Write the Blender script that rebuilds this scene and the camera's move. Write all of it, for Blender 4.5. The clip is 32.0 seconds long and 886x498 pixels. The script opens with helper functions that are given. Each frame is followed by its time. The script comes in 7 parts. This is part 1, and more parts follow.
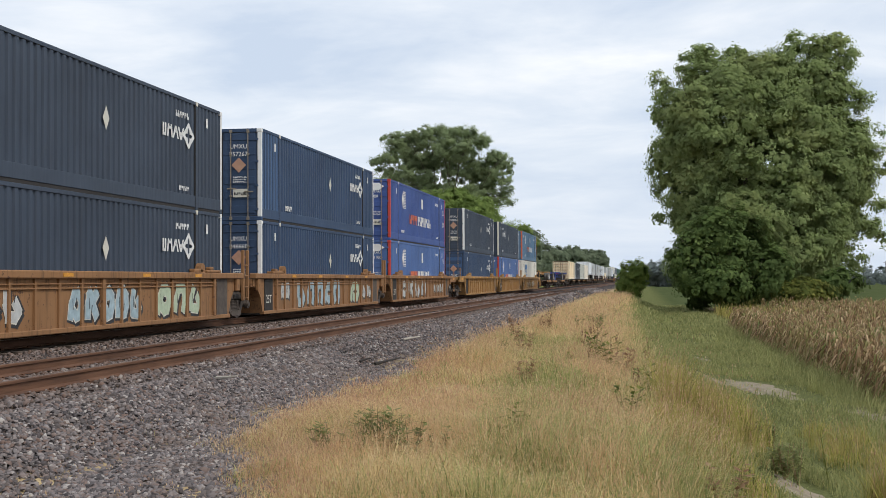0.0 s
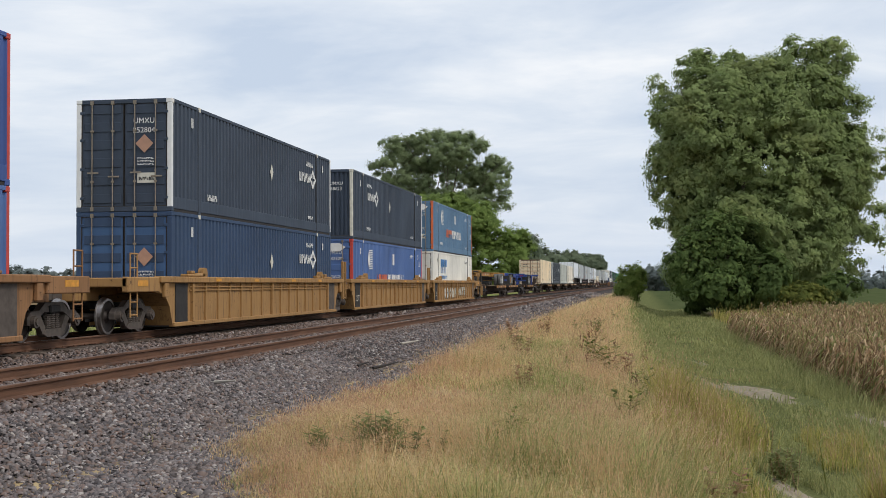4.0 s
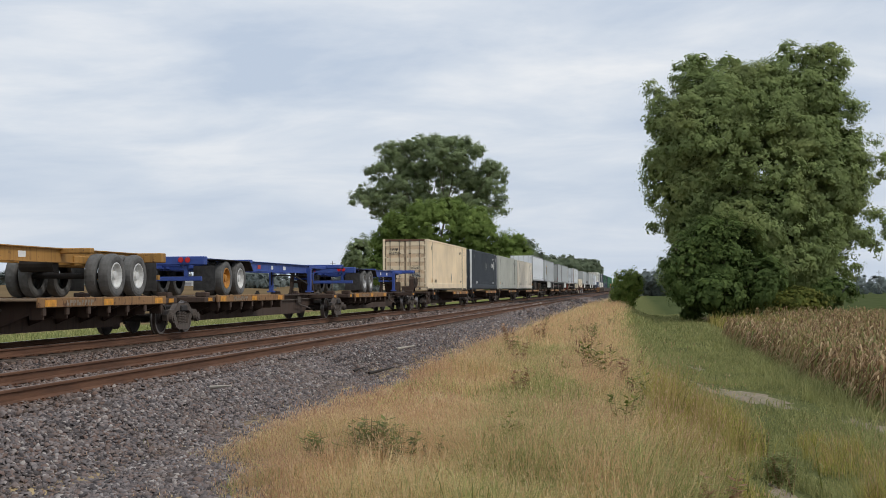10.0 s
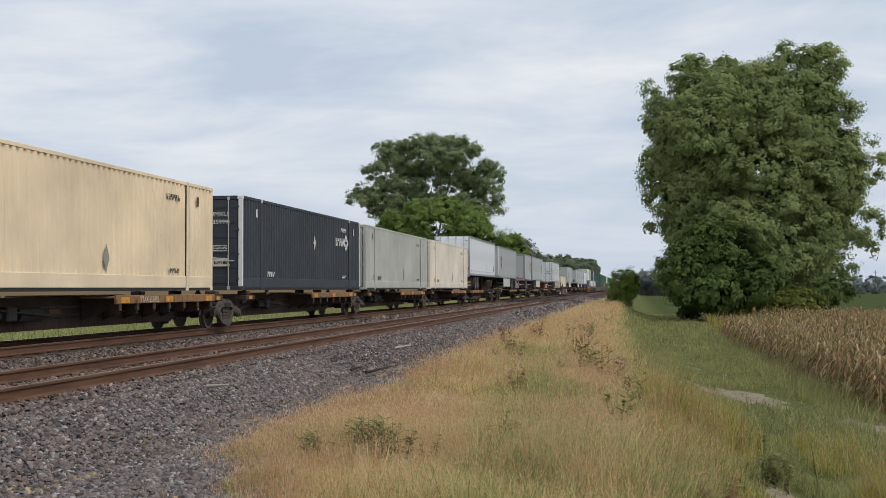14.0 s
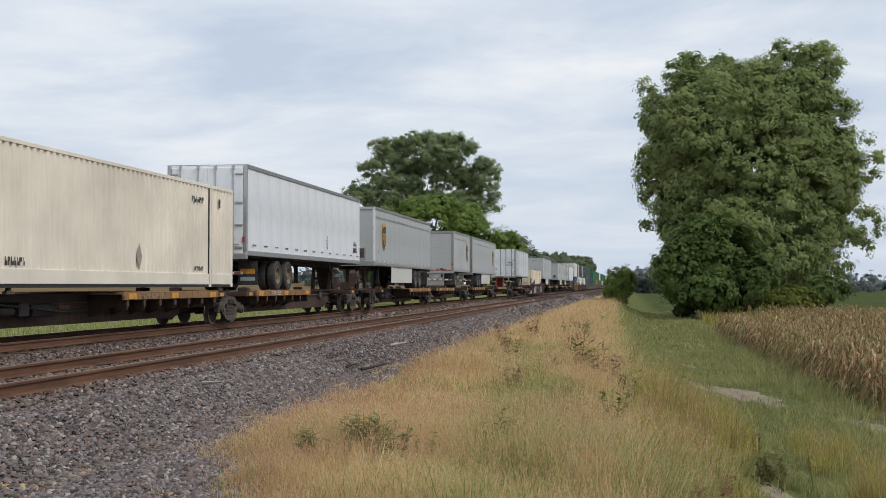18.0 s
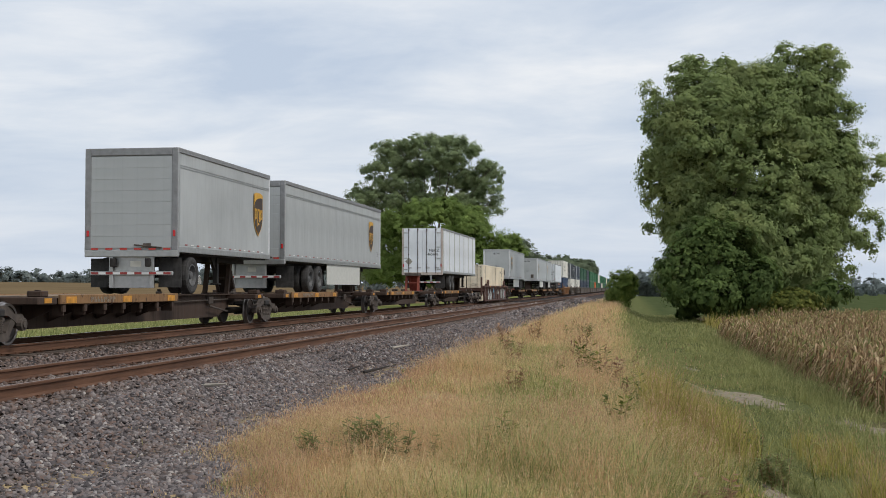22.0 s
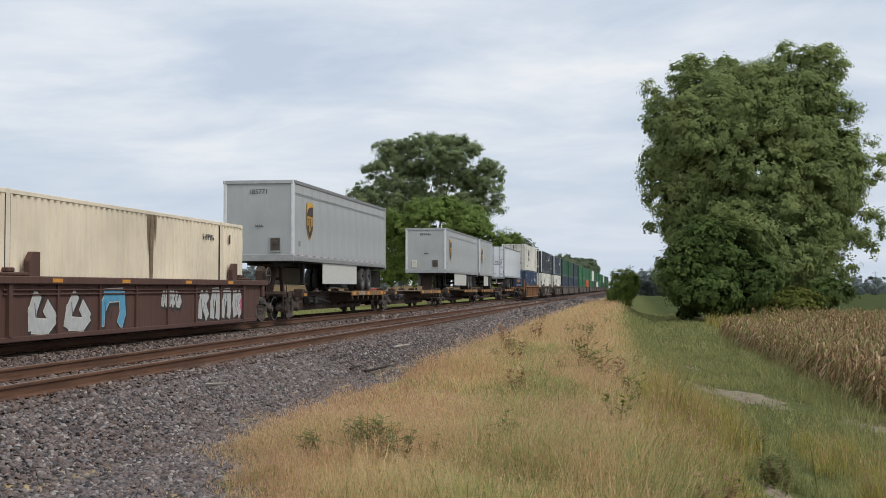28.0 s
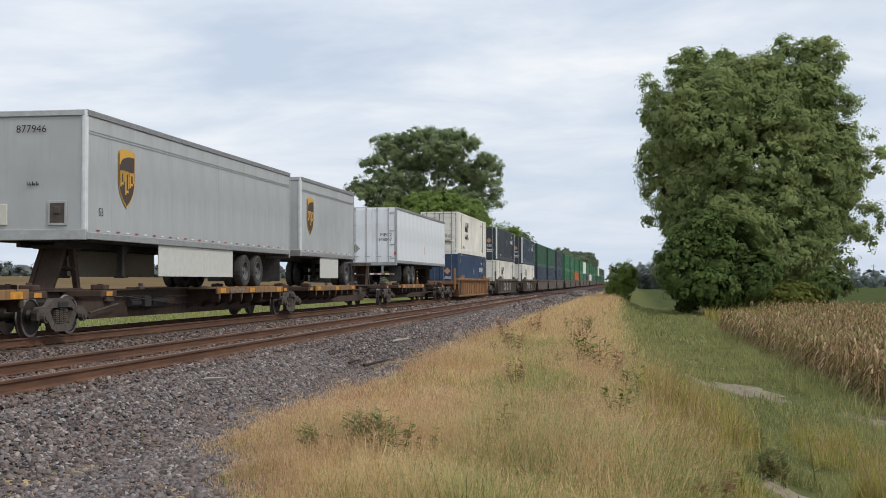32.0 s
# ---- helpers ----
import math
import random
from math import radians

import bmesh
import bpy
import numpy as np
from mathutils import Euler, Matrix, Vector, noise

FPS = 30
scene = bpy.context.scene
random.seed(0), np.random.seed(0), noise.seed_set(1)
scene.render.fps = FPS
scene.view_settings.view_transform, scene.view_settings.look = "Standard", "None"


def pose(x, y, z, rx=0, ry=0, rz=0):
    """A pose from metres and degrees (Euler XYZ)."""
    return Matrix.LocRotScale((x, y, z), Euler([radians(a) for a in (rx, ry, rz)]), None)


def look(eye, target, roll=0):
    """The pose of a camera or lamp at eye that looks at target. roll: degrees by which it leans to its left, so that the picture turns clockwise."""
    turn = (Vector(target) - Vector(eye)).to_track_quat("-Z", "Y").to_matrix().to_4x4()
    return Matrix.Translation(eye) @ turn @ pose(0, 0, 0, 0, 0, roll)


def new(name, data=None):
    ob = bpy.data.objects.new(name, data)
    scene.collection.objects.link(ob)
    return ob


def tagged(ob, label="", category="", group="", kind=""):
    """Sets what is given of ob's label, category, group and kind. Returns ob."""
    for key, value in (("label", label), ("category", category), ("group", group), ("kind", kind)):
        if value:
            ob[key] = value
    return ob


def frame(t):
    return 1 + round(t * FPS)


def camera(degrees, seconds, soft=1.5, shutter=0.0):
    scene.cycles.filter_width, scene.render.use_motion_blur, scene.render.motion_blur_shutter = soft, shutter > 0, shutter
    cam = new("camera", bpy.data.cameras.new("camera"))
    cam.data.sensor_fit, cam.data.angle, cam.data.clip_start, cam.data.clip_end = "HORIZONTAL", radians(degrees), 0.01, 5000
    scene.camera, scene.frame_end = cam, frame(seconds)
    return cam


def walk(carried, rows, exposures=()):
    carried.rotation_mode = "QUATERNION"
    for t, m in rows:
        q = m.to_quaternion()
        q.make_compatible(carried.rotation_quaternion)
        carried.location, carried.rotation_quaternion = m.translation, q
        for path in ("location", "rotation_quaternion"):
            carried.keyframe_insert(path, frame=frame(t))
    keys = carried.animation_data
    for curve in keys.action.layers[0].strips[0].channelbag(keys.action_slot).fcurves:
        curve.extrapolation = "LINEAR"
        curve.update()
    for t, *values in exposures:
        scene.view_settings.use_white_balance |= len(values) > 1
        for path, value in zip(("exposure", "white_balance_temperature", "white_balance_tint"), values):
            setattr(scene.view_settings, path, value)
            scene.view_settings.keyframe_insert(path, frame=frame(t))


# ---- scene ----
cam = camera(39.74, 32.0, soft=0.8, shutter=0.0)
EYE = Vector((0, 0, 1.14))
# seconds, degrees turned left from the track, tilt up, lean
VIEW = [
    (0, 9.272, 1.435, -0.276), (0.5, 9.265, 1.455, -0.272), (1, 9.254, 1.473, -0.272), (1.5, 9.237, 1.493, -0.277),
    (2, 9.218, 1.514, -0.27), (2.5, 9.193, 1.536, -0.268), (3, 9.196, 1.576, -0.274), (3.5, 9.192, 1.608, -0.278),
    (5.5, 9.138, 1.71, -0.241), (6, 9.124, 1.744, -0.25), (6.5, 9.116, 1.762, -0.254), (7, 9.096, 1.769, -0.254),
    (7.5, 9.074, 1.768, -0.258), (8, 9.057, 1.784, -0.267), (8.5, 9.044, 1.815, -0.263), (9, 9.033, 1.844, -0.269),
    (9.5, 9.015, 1.854, -0.271), (10, 8.998, 1.869, -0.27), (10.5, 8.994, 1.891, -0.275), (11, 8.971, 1.904, -0.268),
    (11.5, 8.954, 1.931, -0.252), (12, 8.944, 1.891, -0.252), (12.5, 8.936, 1.846, -0.237), (13, 8.911, 1.854, -0.21),
    (13.5, 8.888, 1.859, -0.199), (14, 8.857, 1.836, -0.182), (14.5, 8.835, 1.765, -0.178), (16.5, 8.717, 1.645, -0.062),
    (17, 8.708, 1.667, -0.048), (17.5, 8.679, 1.677, -0.05), (18, 8.669, 1.706, -0.043), (18.5, 8.646, 1.721, -0.042),
    (19, 8.626, 1.751, -0.032), (19.5, 8.61, 1.76, -0.016), (20, 8.648, 1.773, -0.008), (20.5, 8.749, 1.777, 0.001),
    (21, 8.8, 1.799, 0.015), (21.5, 8.801, 1.825, 0.026), (22, 8.791, 1.836, 0.045), (22.5, 8.784, 1.844, 0.063),
    (23, 8.793, 1.846, 0.069), (23.5, 8.789, 1.872, 0.083), (24, 8.766, 1.883, 0.082), (24.5, 8.749, 1.898, 0.089),
    (25, 8.732, 1.917, 0.091), (25.5, 8.732, 1.92, 0.097), (27.5, 8.857, 1.8, 0.021), (28, 8.845, 1.801, 0.021),
    (28.5, 8.84, 1.797, 0.024), (29, 8.837, 1.755, 0.009), (29.5, 8.839, 1.717, -0.012), (30, 8.836, 1.656, -0.029),
    (30.5, 8.822, 1.597, -0.045), (31, 8.812, 1.545, -0.054), (31.5, 8.786, 1.52, -0.069), (32, 8.772, 1.521, -0.096),
]


def view(left, up, lean):
    """Pose of the camera, turned left from the track, tilted up and leaning, in degrees."""
    a, b = radians(left), radians(up)
    way = Vector((-math.sin(a) * math.cos(b), math.cos(a) * math.cos(b), math.sin(b)))
    return look(EYE, EYE + way * 50, lean)


walk(cam, [(t, view(a, b, c)) for t, a, b, c in VIEW], exposures=[(0, 0.26), (3, 0.19), (6, 0.11), (9, 0.03), (14, 0.0), (17, 0.08), (20, 0.08), (25, 0.0), (28, 0.06), (32, 0.15)])

# ---------------------------------------------------------------- light
SUN_UP, SUN_TURN = 48, 117
world = bpy.data.worlds.new("sky")
scene.world = world
world.use_nodes = True


def build_sky():
    nt = world.node_tree
    nt.nodes.clear()
    N, Lk = nt.nodes.new, nt.links.new
    out, bg = N("ShaderNodeOutputWorld"), N("ShaderNodeBackground")
    sky = N("ShaderNodeTexSky")
    sky.sky_type = "NISHITA"
    sky.sun_disc = False
    sky.sun_elevation, sky.sun_rotation = radians(SUN_UP), radians(SUN_TURN)
    sky.air_density, sky.dust_density = 1.0, 2.5
    co = N("ShaderNodeTexCoord")
    sep = N("ShaderNodeSeparateXYZ")
    Lk(co.outputs["Generated"], sep.inputs[0])
    # a flat cloud layer: direction divided by its height
    up = N("ShaderNodeMath"); up.operation = "MAXIMUM"; up.inputs[1].default_value = 0.0
    Lk(sep.outputs[2], up.inputs[0])
    add = N("ShaderNodeMath"); add.operation = "ADD"; add.inputs[1].default_value = 0.20
    Lk(up.outputs[0], add.inputs[0])
    px = N("ShaderNodeMath"); px.operation = "DIVIDE"
    py = N("ShaderNodeMath"); py.operation = "DIVIDE"
    Lk(sep.outputs[0], px.inputs[0]); Lk(add.outputs[0], px.inputs[1])
    Lk(sep.outputs[1], py.inputs[0]); Lk(add.outputs[0], py.inputs[1])
    com = N("ShaderNodeCombineXYZ")
    Lk(px.outputs[0], com.inputs[0]); Lk(py.outputs[0], com.inputs[1])
    mp = N("ShaderNodeMapping")
    mp.inputs["Scale"].default_value = (0.8, 1.15, 1.0)
    mp.inputs["Rotation"].default_value = (0, 0, radians(-10))
    Lk(com.outputs[0], mp.inputs[0])
    n1 = N("ShaderNodeTexNoise"); n1.inputs["Scale"].default_value = 1.9
    n1.inputs["Detail"].default_value = 7; n1.inputs["Roughness"].default_value = 0.56
    n1.inputs["Distortion"].default_value = 0.35
    Lk(mp.outputs[0], n1.inputs["Vector"])
    r1 = N("ShaderNodeValToRGB")
    e = r1.color_ramp.elements
    e[0].position, e[0].color = 0.33, (5.55, 6.4, 7.7, 1)
    e[1].position, e[1].color = 0.66, (8.9, 9.1, 9.4, 1)
    m = e.new(0.50); m.color = (7.1, 7.7, 8.55, 1)
    Lk(n1.outputs["Fac"], r1.inputs[0])
    # the layer hides most of the blue sky; haze thickens towards the horizon
    mix = N("ShaderNodeMix"); mix.data_type = "RGBA"
    mix.inputs["Factor"].default_value = 0.90
    Lk(sky.outputs[0], mix.inputs[6]); Lk(r1.outputs[0], mix.inputs[7])
    hz = N("ShaderNodeMapRange")
    hz.inputs["From Min"].default_value, hz.inputs["From Max"].default_value = 0.0, 0.16
    hz.inputs["To Min"].default_value, hz.inputs["To Max"].default_value = 0.75, 0.0
    Lk(up.outputs[0], hz.inputs[0])
    mix2 = N("ShaderNodeMix"); mix2.data_type = "RGBA"
    Lk(hz.outputs[0], mix2.inputs[0]); Lk(mix.outputs[2], mix2.inputs[6])
    mix2.inputs[7].default_value = (5.9, 6.65, 7.75, 1)
    Lk(mix2.outputs[2], bg.inputs[0])
    bg.inputs[1].default_value = 0.098
    Lk(bg.outputs[0], out.inputs[0])


build_sky()
sun = new("sun", bpy.data.lights.new("sun", "SUN"))
sun.data.energy, sun.data.angle, sun.data.color = 1.5, radians(12), (1.0, 0.95, 0.88)
# sun_rotation runs clockwise from +y, seen from above
_a, _e = radians(SUN_TURN), radians(SUN_UP)
_d = Vector((math.sin(_a) * math.cos(_e), math.cos(_a) * math.cos(_e), math.sin(_e)))
sun.matrix_world = look(_d * 100, (0, 0, 0))


# ---------------------------------------------------------------- mesh and material helpers
class MB:
    """Collects vertices and faces of one mesh."""
    def __init__(self):
        self.v, self.f = [], []

    def add(self, verts, faces):
        n = len(self.v)
        self.v.extend(verts)
        self.f.extend([tuple(i + n for i in f) for f in faces])
        return self

    def box(self, x0, x1, y0, y1, z0, z1, b=0.0):
        """Axis-aligned box, with chamfered edges if b is given."""
        if b <= 0:
            v = [(x, y, z) for z in (z0, z1) for y in (y0, y1) for x in (x0, x1)]
            return self.add(v, [(0, 2, 3, 1), (4, 5, 7, 6), (0, 1, 5, 4), (2, 6, 7, 3), (0, 4, 6, 2), (1, 3, 7, 5)])
        c, h = ((x0 + x1) / 2, (y0 + y1) / 2, (z0 + z1) / 2), ((x1 - x0) / 2, (y1 - y0) / 2, (z1 - z0) / 2)
        b = min(b, min(h) * 0.9)
        v, ix = [], {}
        for sx in (-1, 1):
            for sy in (-1, 1):
                for sz in (-1, 1):
                    s = (sx, sy, sz)
                    for ax in range(3):
                        ix[s, ax] = len(v)
                        v.append(tuple(c[k] + s[k] * (h[k] if k == ax else h[k] - b) for k in range(3)))
        f = []
        for ax in range(3):
            o = [k for k in range(3) if k != ax]
            for sg in (-1, 1):
                q = []
                for a, d in ((-1, -1), (1, -1), (1, 1), (-1, 1)):
                    s = [0, 0, 0]; s[ax] = sg; s[o[0]] = a; s[o[1]] = d
                    q.append(ix[tuple(s), ax])
                f.append(tuple(q))
        for ax in range(3):
            o = [k for k in range(3) if k != ax]
            for a in (-1, 1):
                for d in (-1, 1):
                    s0 = [0, 0, 0]; s0[o[0]] = a; s0[o[1]] = d
                    p, q = list(s0), list(s0); p[ax] = -1; q[ax] = 1
                    p, q = tuple(p), tuple(q)
                    f.append((ix[p, o[0]], ix[q, o[0]], ix[q, o[1]], ix[p, o[1]]))
        for s in {k[0] for k in ix}:
            f.append((ix[s, 0], ix[s, 1], ix[s, 2]))
        return self.add(v, f)

    def cyl(self, p, q, r, n=10, r2=None, cap=True):
        """A round bar from p to q."""
        p, q = Vector(p), Vector(q)
        w = (q - p).normalized()
        u = w.orthogonal().normalized(); t = w.cross(u)
        r2 = r if r2 is None else r2
        ring = [(math.cos(2 * math.pi * i / n), math.sin(2 * math.pi * i / n)) for i in range(n)]
        v = [tuple(p + (u * c + t * s) * r) for c, s in ring] + [tuple(q + (u * c + t * s) * r2) for c, s in ring]
        f = [(i, (i + 1) % n, n + (i + 1) % n, n + i) for i in range(n)]
        if cap:
            f += [tuple(range(n))[::-1], tuple(range(n, 2 * n))]
        return self.add(v, f)

    def lathe(self, profile, axis_x=True, n=20, at=(0, 0, 0)):
        """Turns (along, radius) pairs round the x axis."""
        v, f, m = [], [], len(profile)
        for i in range(n):
            c, s = math.cos(2 * math.pi * i / n), math.sin(2 * math.pi * i / n)
            v += [(at[0] + a, at[1] + r * c, at[2] + r * s) for a, r in profile]
        for i in range(n):
            j = (i + 1) % n
            f += [(i * m + k, i * m + k + 1, j * m + k + 1, j * m + k) for k in range(m - 1)]
        return self.add(v, f)

    def prism(self, pts, x0, x1):
        """Extrudes a (y, z) outline from x0 to x1."""
        n = len(pts)
        v = [(x0, y, z) for y, z in pts] + [(x1, y, z) for y, z in pts]
        f = [(i, (i + 1) % n, n + (i + 1) % n, n + i) for i in range(n)] + [tuple(range(n))[::-1], tuple(range(n, 2 * n))]
        return self.add(v, f)

    def mesh(self, name):
        me = bpy.data.meshes.new(name)
        me.from_pydata(self.v, [], self.f)
        bm = bmesh.new(); bm.from_mesh(me)
        bmesh.ops.recalc_face_normals(bm, faces=bm.faces)
        bm.to_mesh(me); bm.free()
        return me


def part(name, mb, material, parent, label="", at=None):
    """Links a mesh as one part under a thing or a part."""
    me = mb.mesh(name) if isinstance(mb, MB) else mb
    if not me.materials:
        me.materials.append(material)
    ob = new(name, me)
    ob.parent = parent
    if at is not None:
        ob.matrix_basis = at if isinstance(at, Matrix) else Matrix.Translation(at)
    return tagged(ob, label=label)


def thing(name, label, category, group="", at=None):
    e = new(name)
    e.empty_display_size = 0.3
    if at is not None:
        e.matrix_basis = at
    return tagged(e, label, category, group)


def np_mesh(name, verts, tris, material, uv=None):
    """A mesh from numpy arrays of vertices and triangles or quads."""
    me = bpy.data.meshes.new(name)
    n, k = tris.shape
    me.vertices.add(len(verts)); me.vertices.foreach_set("co", np.ascontiguousarray(verts, dtype=np.float32).ravel())
    me.loops.add(n * k); me.loops.foreach_set("vertex_index", np.ascontiguousarray(tris, dtype=np.int32).ravel())
    me.polygons.add(n)
    me.polygons.foreach_set("loop_start", np.arange(0, n * k, k, dtype=np.int32))
    me.polygons.foreach_set("loop_total", np.full(n, k, dtype=np.int32))
    me.update(calc_edges=True)
    me.materials.append(material)
    return me


class Mat:
    """Small helper to wire node materials."""
    def __init__(self, name):
        self.m = bpy.data.materials.new(name)
        self.m.use_nodes = True
        self.nt = self.m.node_tree
        self.b = self.nt.nodes["Principled BSDF"]
        self.co = None

    def n(self, kind, **kw):
        nd = self.nt.nodes.new("ShaderNode" + kind)
        for k, v in kw.items():
            nd.inputs[k].default_value = v
        return nd

    def link(self, a, b):
        self.nt.links.new(a, b)

    def coords(self):
        if self.co is None:
            self.co = self.n("TexCoord").outputs["Object"]
        return self.co

    def noise(self, scale, detail=4, rough=0.55, stretch=None, dist=0.0):
        nd = self.n("TexNoise", Scale=scale, Detail=detail, Roughness=rough, Distortion=dist)
        src = self.coords()
        if stretch:
            mp = self.n("Mapping", Scale=stretch)
            self.link(src, mp.inputs[0]); src = mp.outputs[0]
        self.link(src, nd.inputs["Vector"])
        return nd.outputs["Fac"]

    def ramp(self, fac, *stops):
        r = self.nt.nodes.new("ShaderNodeValToRGB")
        e = r.color_ramp.elements
        while len(e) < len(stops):
            e.new(0.5)
        for el, (p, c) in zip(e, stops):
            el.position = p
            el.color = (*c, 1) if len(c) == 3 else c
        self.link(fac, r.inputs[0])
        return r.outputs[0]

    def mix(self, fac, a, b, mode="MIX"):
        m = self.nt.nodes.new("ShaderNodeMix")
        m.data_type, m.blend_type = "RGBA", mode
        for s, v in ((m.inputs[0], fac), (m.inputs[6], a), (m.inputs[7], b)):
            if isinstance(v, (int, float)):
                s.default_value = v
            elif isinstance(v, tuple):
                s.default_value = (*v, 1) if len(v) == 3 else v
            else:
                self.link(v, s)
        return m.outputs[2]

    def bump(self, fac, strength=0.3, distance=0.01):
        bp = self.n("Bump", Strength=strength, Distance=distance)
        self.link(fac, bp.inputs["Height"])
        self.link(bp.outputs[0], self.b.inputs["Normal"])

    def set(self, color=None, rough=0.6, metal=0.0, spec=None):
        for k, v in (("Base Color", color), ("Roughness", rough), ("Metallic", metal), ("Specular IOR Level", spec)):
            if v is None:
                continue
            s = self.b.inputs[k]
            if isinstance(v, tuple):
                s.default_value = (*v, 1)
            elif isinstance(v, (int, float)):
                s.default_value = v
            else:
                self.link(v, s)
        return self.m


def paint(name, c, dirt=(0.09, 0.07, 0.05), amount=0.35, rough=0.55, streak=True, rust=0.0):
    """Weathered vehicle paint: faded patches, streaks running down, specks of rust."""
    m = Mat(name)
    big = m.noise(0.55, 3)
    lo, hi = tuple(x * 0.86 for x in c), tuple(min(1, x * 1.12 + 0.004) for x in c)
    col = m.ramp(big, (0.3, lo), (0.7, hi))
    fine = m.noise(3.2, 6, 0.65, (3.0, 3.0, 0.22) if streak else None)
    msk = m.ramp(fine, (0.52, (0, 0, 0)), (0.78, (amount,) * 3))
    col = m.mix(msk, col, dirt)
    if rust:
        sp = m.noise(5.5, 8, 0.72)
        msk2 = m.ramp(sp, (0.66 - 0.12 * rust, (0, 0, 0)), (0.72 - 0.10 * rust, (1, 1, 1)))
        col = m.mix(msk2, col, (0.075, 0.032, 0.016))
    r = m.ramp(fine, (0.3, (rough,) * 3), (0.8, (min(1, rough + 0.25),) * 3))
    m.bump(m.noise(40, 3), 0.08, 0.004)
    return m.set(col, r)


def plain(name, c, rough=0.6, metal=0.0, var=0.12, scale=6.0):
    m = Mat(name)
    col = m.ramp(m.noise(scale, 5), (0.3, tuple(x * (1 - var) for x in c)), (0.7, tuple(min(1, x * (1 + var)) for x in c)))
    m.bump(m.noise(scale * 6, 3), 0.15, 0.004)
    return m.set(col, rough, metal)


# ---------------------------------------------------------------- ground
TRAIN_X, NEAR_X = -13.07, -7.96
PROFILE = [(-2500, 17.0), (-400, 5.0), (-190, 3.0), (-60, -1.5), (-24, -1.7), (-19, -1.25), (-16.6, -0.80), (-15.5, -0.25), (-6.3, -0.25), (-5.15, -0.68), (-3.5, -0.64), (-1.0, -0.58),
           (0.0, -0.72), (1.0, -1.15), (2.4, -1.80), (3.2, -2.0), (2500, -2.0)]


def crest(y):
    """How far the bank's shoulder draws in towards the track with distance."""
    return np.interp(y, [14, 26, 62, 140], [0.0, -0.5, -1.3, -1.6])


def ground_z(x, y):
    """Height of the bank and fields across the track."""
    x, y = np.asarray(x, float), np.asarray(y, float)
    pull = np.clip((x + 3.6) / 2.6, 0, 1) * np.clip((5.5 - x) / 2.5, 0, 1)
    return np.interp(x - crest(y) * pull, [p[0] for p in PROFILE], [p[1] for p in PROFILE])


def wave(x, y, k):
    """Smooth uneven field of about -1 to 1."""
    return (np.sin(x * 1.7 * k + 1.3 + 1.1 * np.sin(y * 0.9 * k)) + np.sin(y * 1.3 * k + 0.4 + 1.4 * np.sin(x * 0.7 * k + 2.0)) + np.sin((x + y) * 2.3 * k + 0.9)) / 3


def land_material():
    m = Mat("land")
    sep = m.n("SeparateXYZ")
    m.link(m.coords(), sep.inputs[0])
    wob = m.noise(0.35, 4)
    off = m.n("MapRange", **{"To Min": -1.3, "To Max": 1.3})
    m.link(wob, off.inputs[0])
    xs = m.nt.nodes.new("ShaderNodeMath"); xs.operation = "ADD"
    m.link(sep.outputs[0], xs.inputs[0]); m.link(off.outputs[0], xs.inputs[1])
    draw = m.n("MapRange", **{"From Min": 14.0, "From Max": 70.0, "To Min": 0.0, "To Max": 1.35})
    m.link(sep.outputs[1], draw.inputs[0])
    xl = m.nt.nodes.new("ShaderNodeMath"); xl.operation = "ADD"
    m.link(xs.outputs[0], xl.inputs[0]); m.link(draw.outputs[0], xl.inputs[1])

    def step(sock, a, b):
        r = m.n("MapRange", **{"From Min": a, "From Max": b})
        m.link(sock, r.inputs[0])
        return r.outputs[0]
    fine, big = m.noise(9.0, 6, 0.65), m.noise(0.06, 3)
    stubble = m.ramp(m.noise(0.25, 5, stretch=(1.0, 0.08, 1.0)), (0.3, (0.135, 0.098, 0.056)), (0.7, (0.20, 0.145, 0.082)))
    verge = m.ramp(fine, (0.3, (0.12, 0.14, 0.045)), (0.7, (0.21, 0.22, 0.08)))
    bed = m.ramp(m.noise(22, 5, 0.8), (0.32, (0.028, 0.024, 0.023)), (0.55, (0.085, 0.074, 0.072)), (0.78, (0.20, 0.175, 0.17)))
    straw = m.ramp(fine, (0.3, (0.30, 0.22, 0.125)), (0.7, (0.50, 0.39, 0.22)))
    lane = m.ramp(fine, (0.3, (0.075, 0.085, 0.035)), (0.7, (0.155, 0.165, 0.07)))
    earth = m.ramp(fine, (0.3, (0.105, 0.078, 0.05)), (0.7, (0.19, 0.145, 0.09)))
    beans = m.ramp(m.noise(0.4, 4, stretch=(1, 0.2, 1)), (0.3, (0.06, 0.078, 0.032)), (0.7, (0.085, 0.10, 0.045)))
    c = m.mix(step(sep.outputs[0], -40.5, -38), stubble, verge)
    c = m.mix(step(sep.outputs[0], -17.2, -16.4), c, bed)
    c = m.mix(step(xs.outputs[0], -5.5, -4.9), c, straw)
    c = m.mix(step(xl.outputs[0], 0.2, 1.0), c, lane)
    c = m.mix(step(xs.outputs[0], 5.0, 6.2), c, earth)
    far = m.mix(step(sep.outputs[1], 128, 140), c, m.mix(step(sep.outputs[0], 2, 4), c, beans))
    m.bump(fine, 0.5, 0.04)
    return m.set(far, 0.95, spec=0.0)


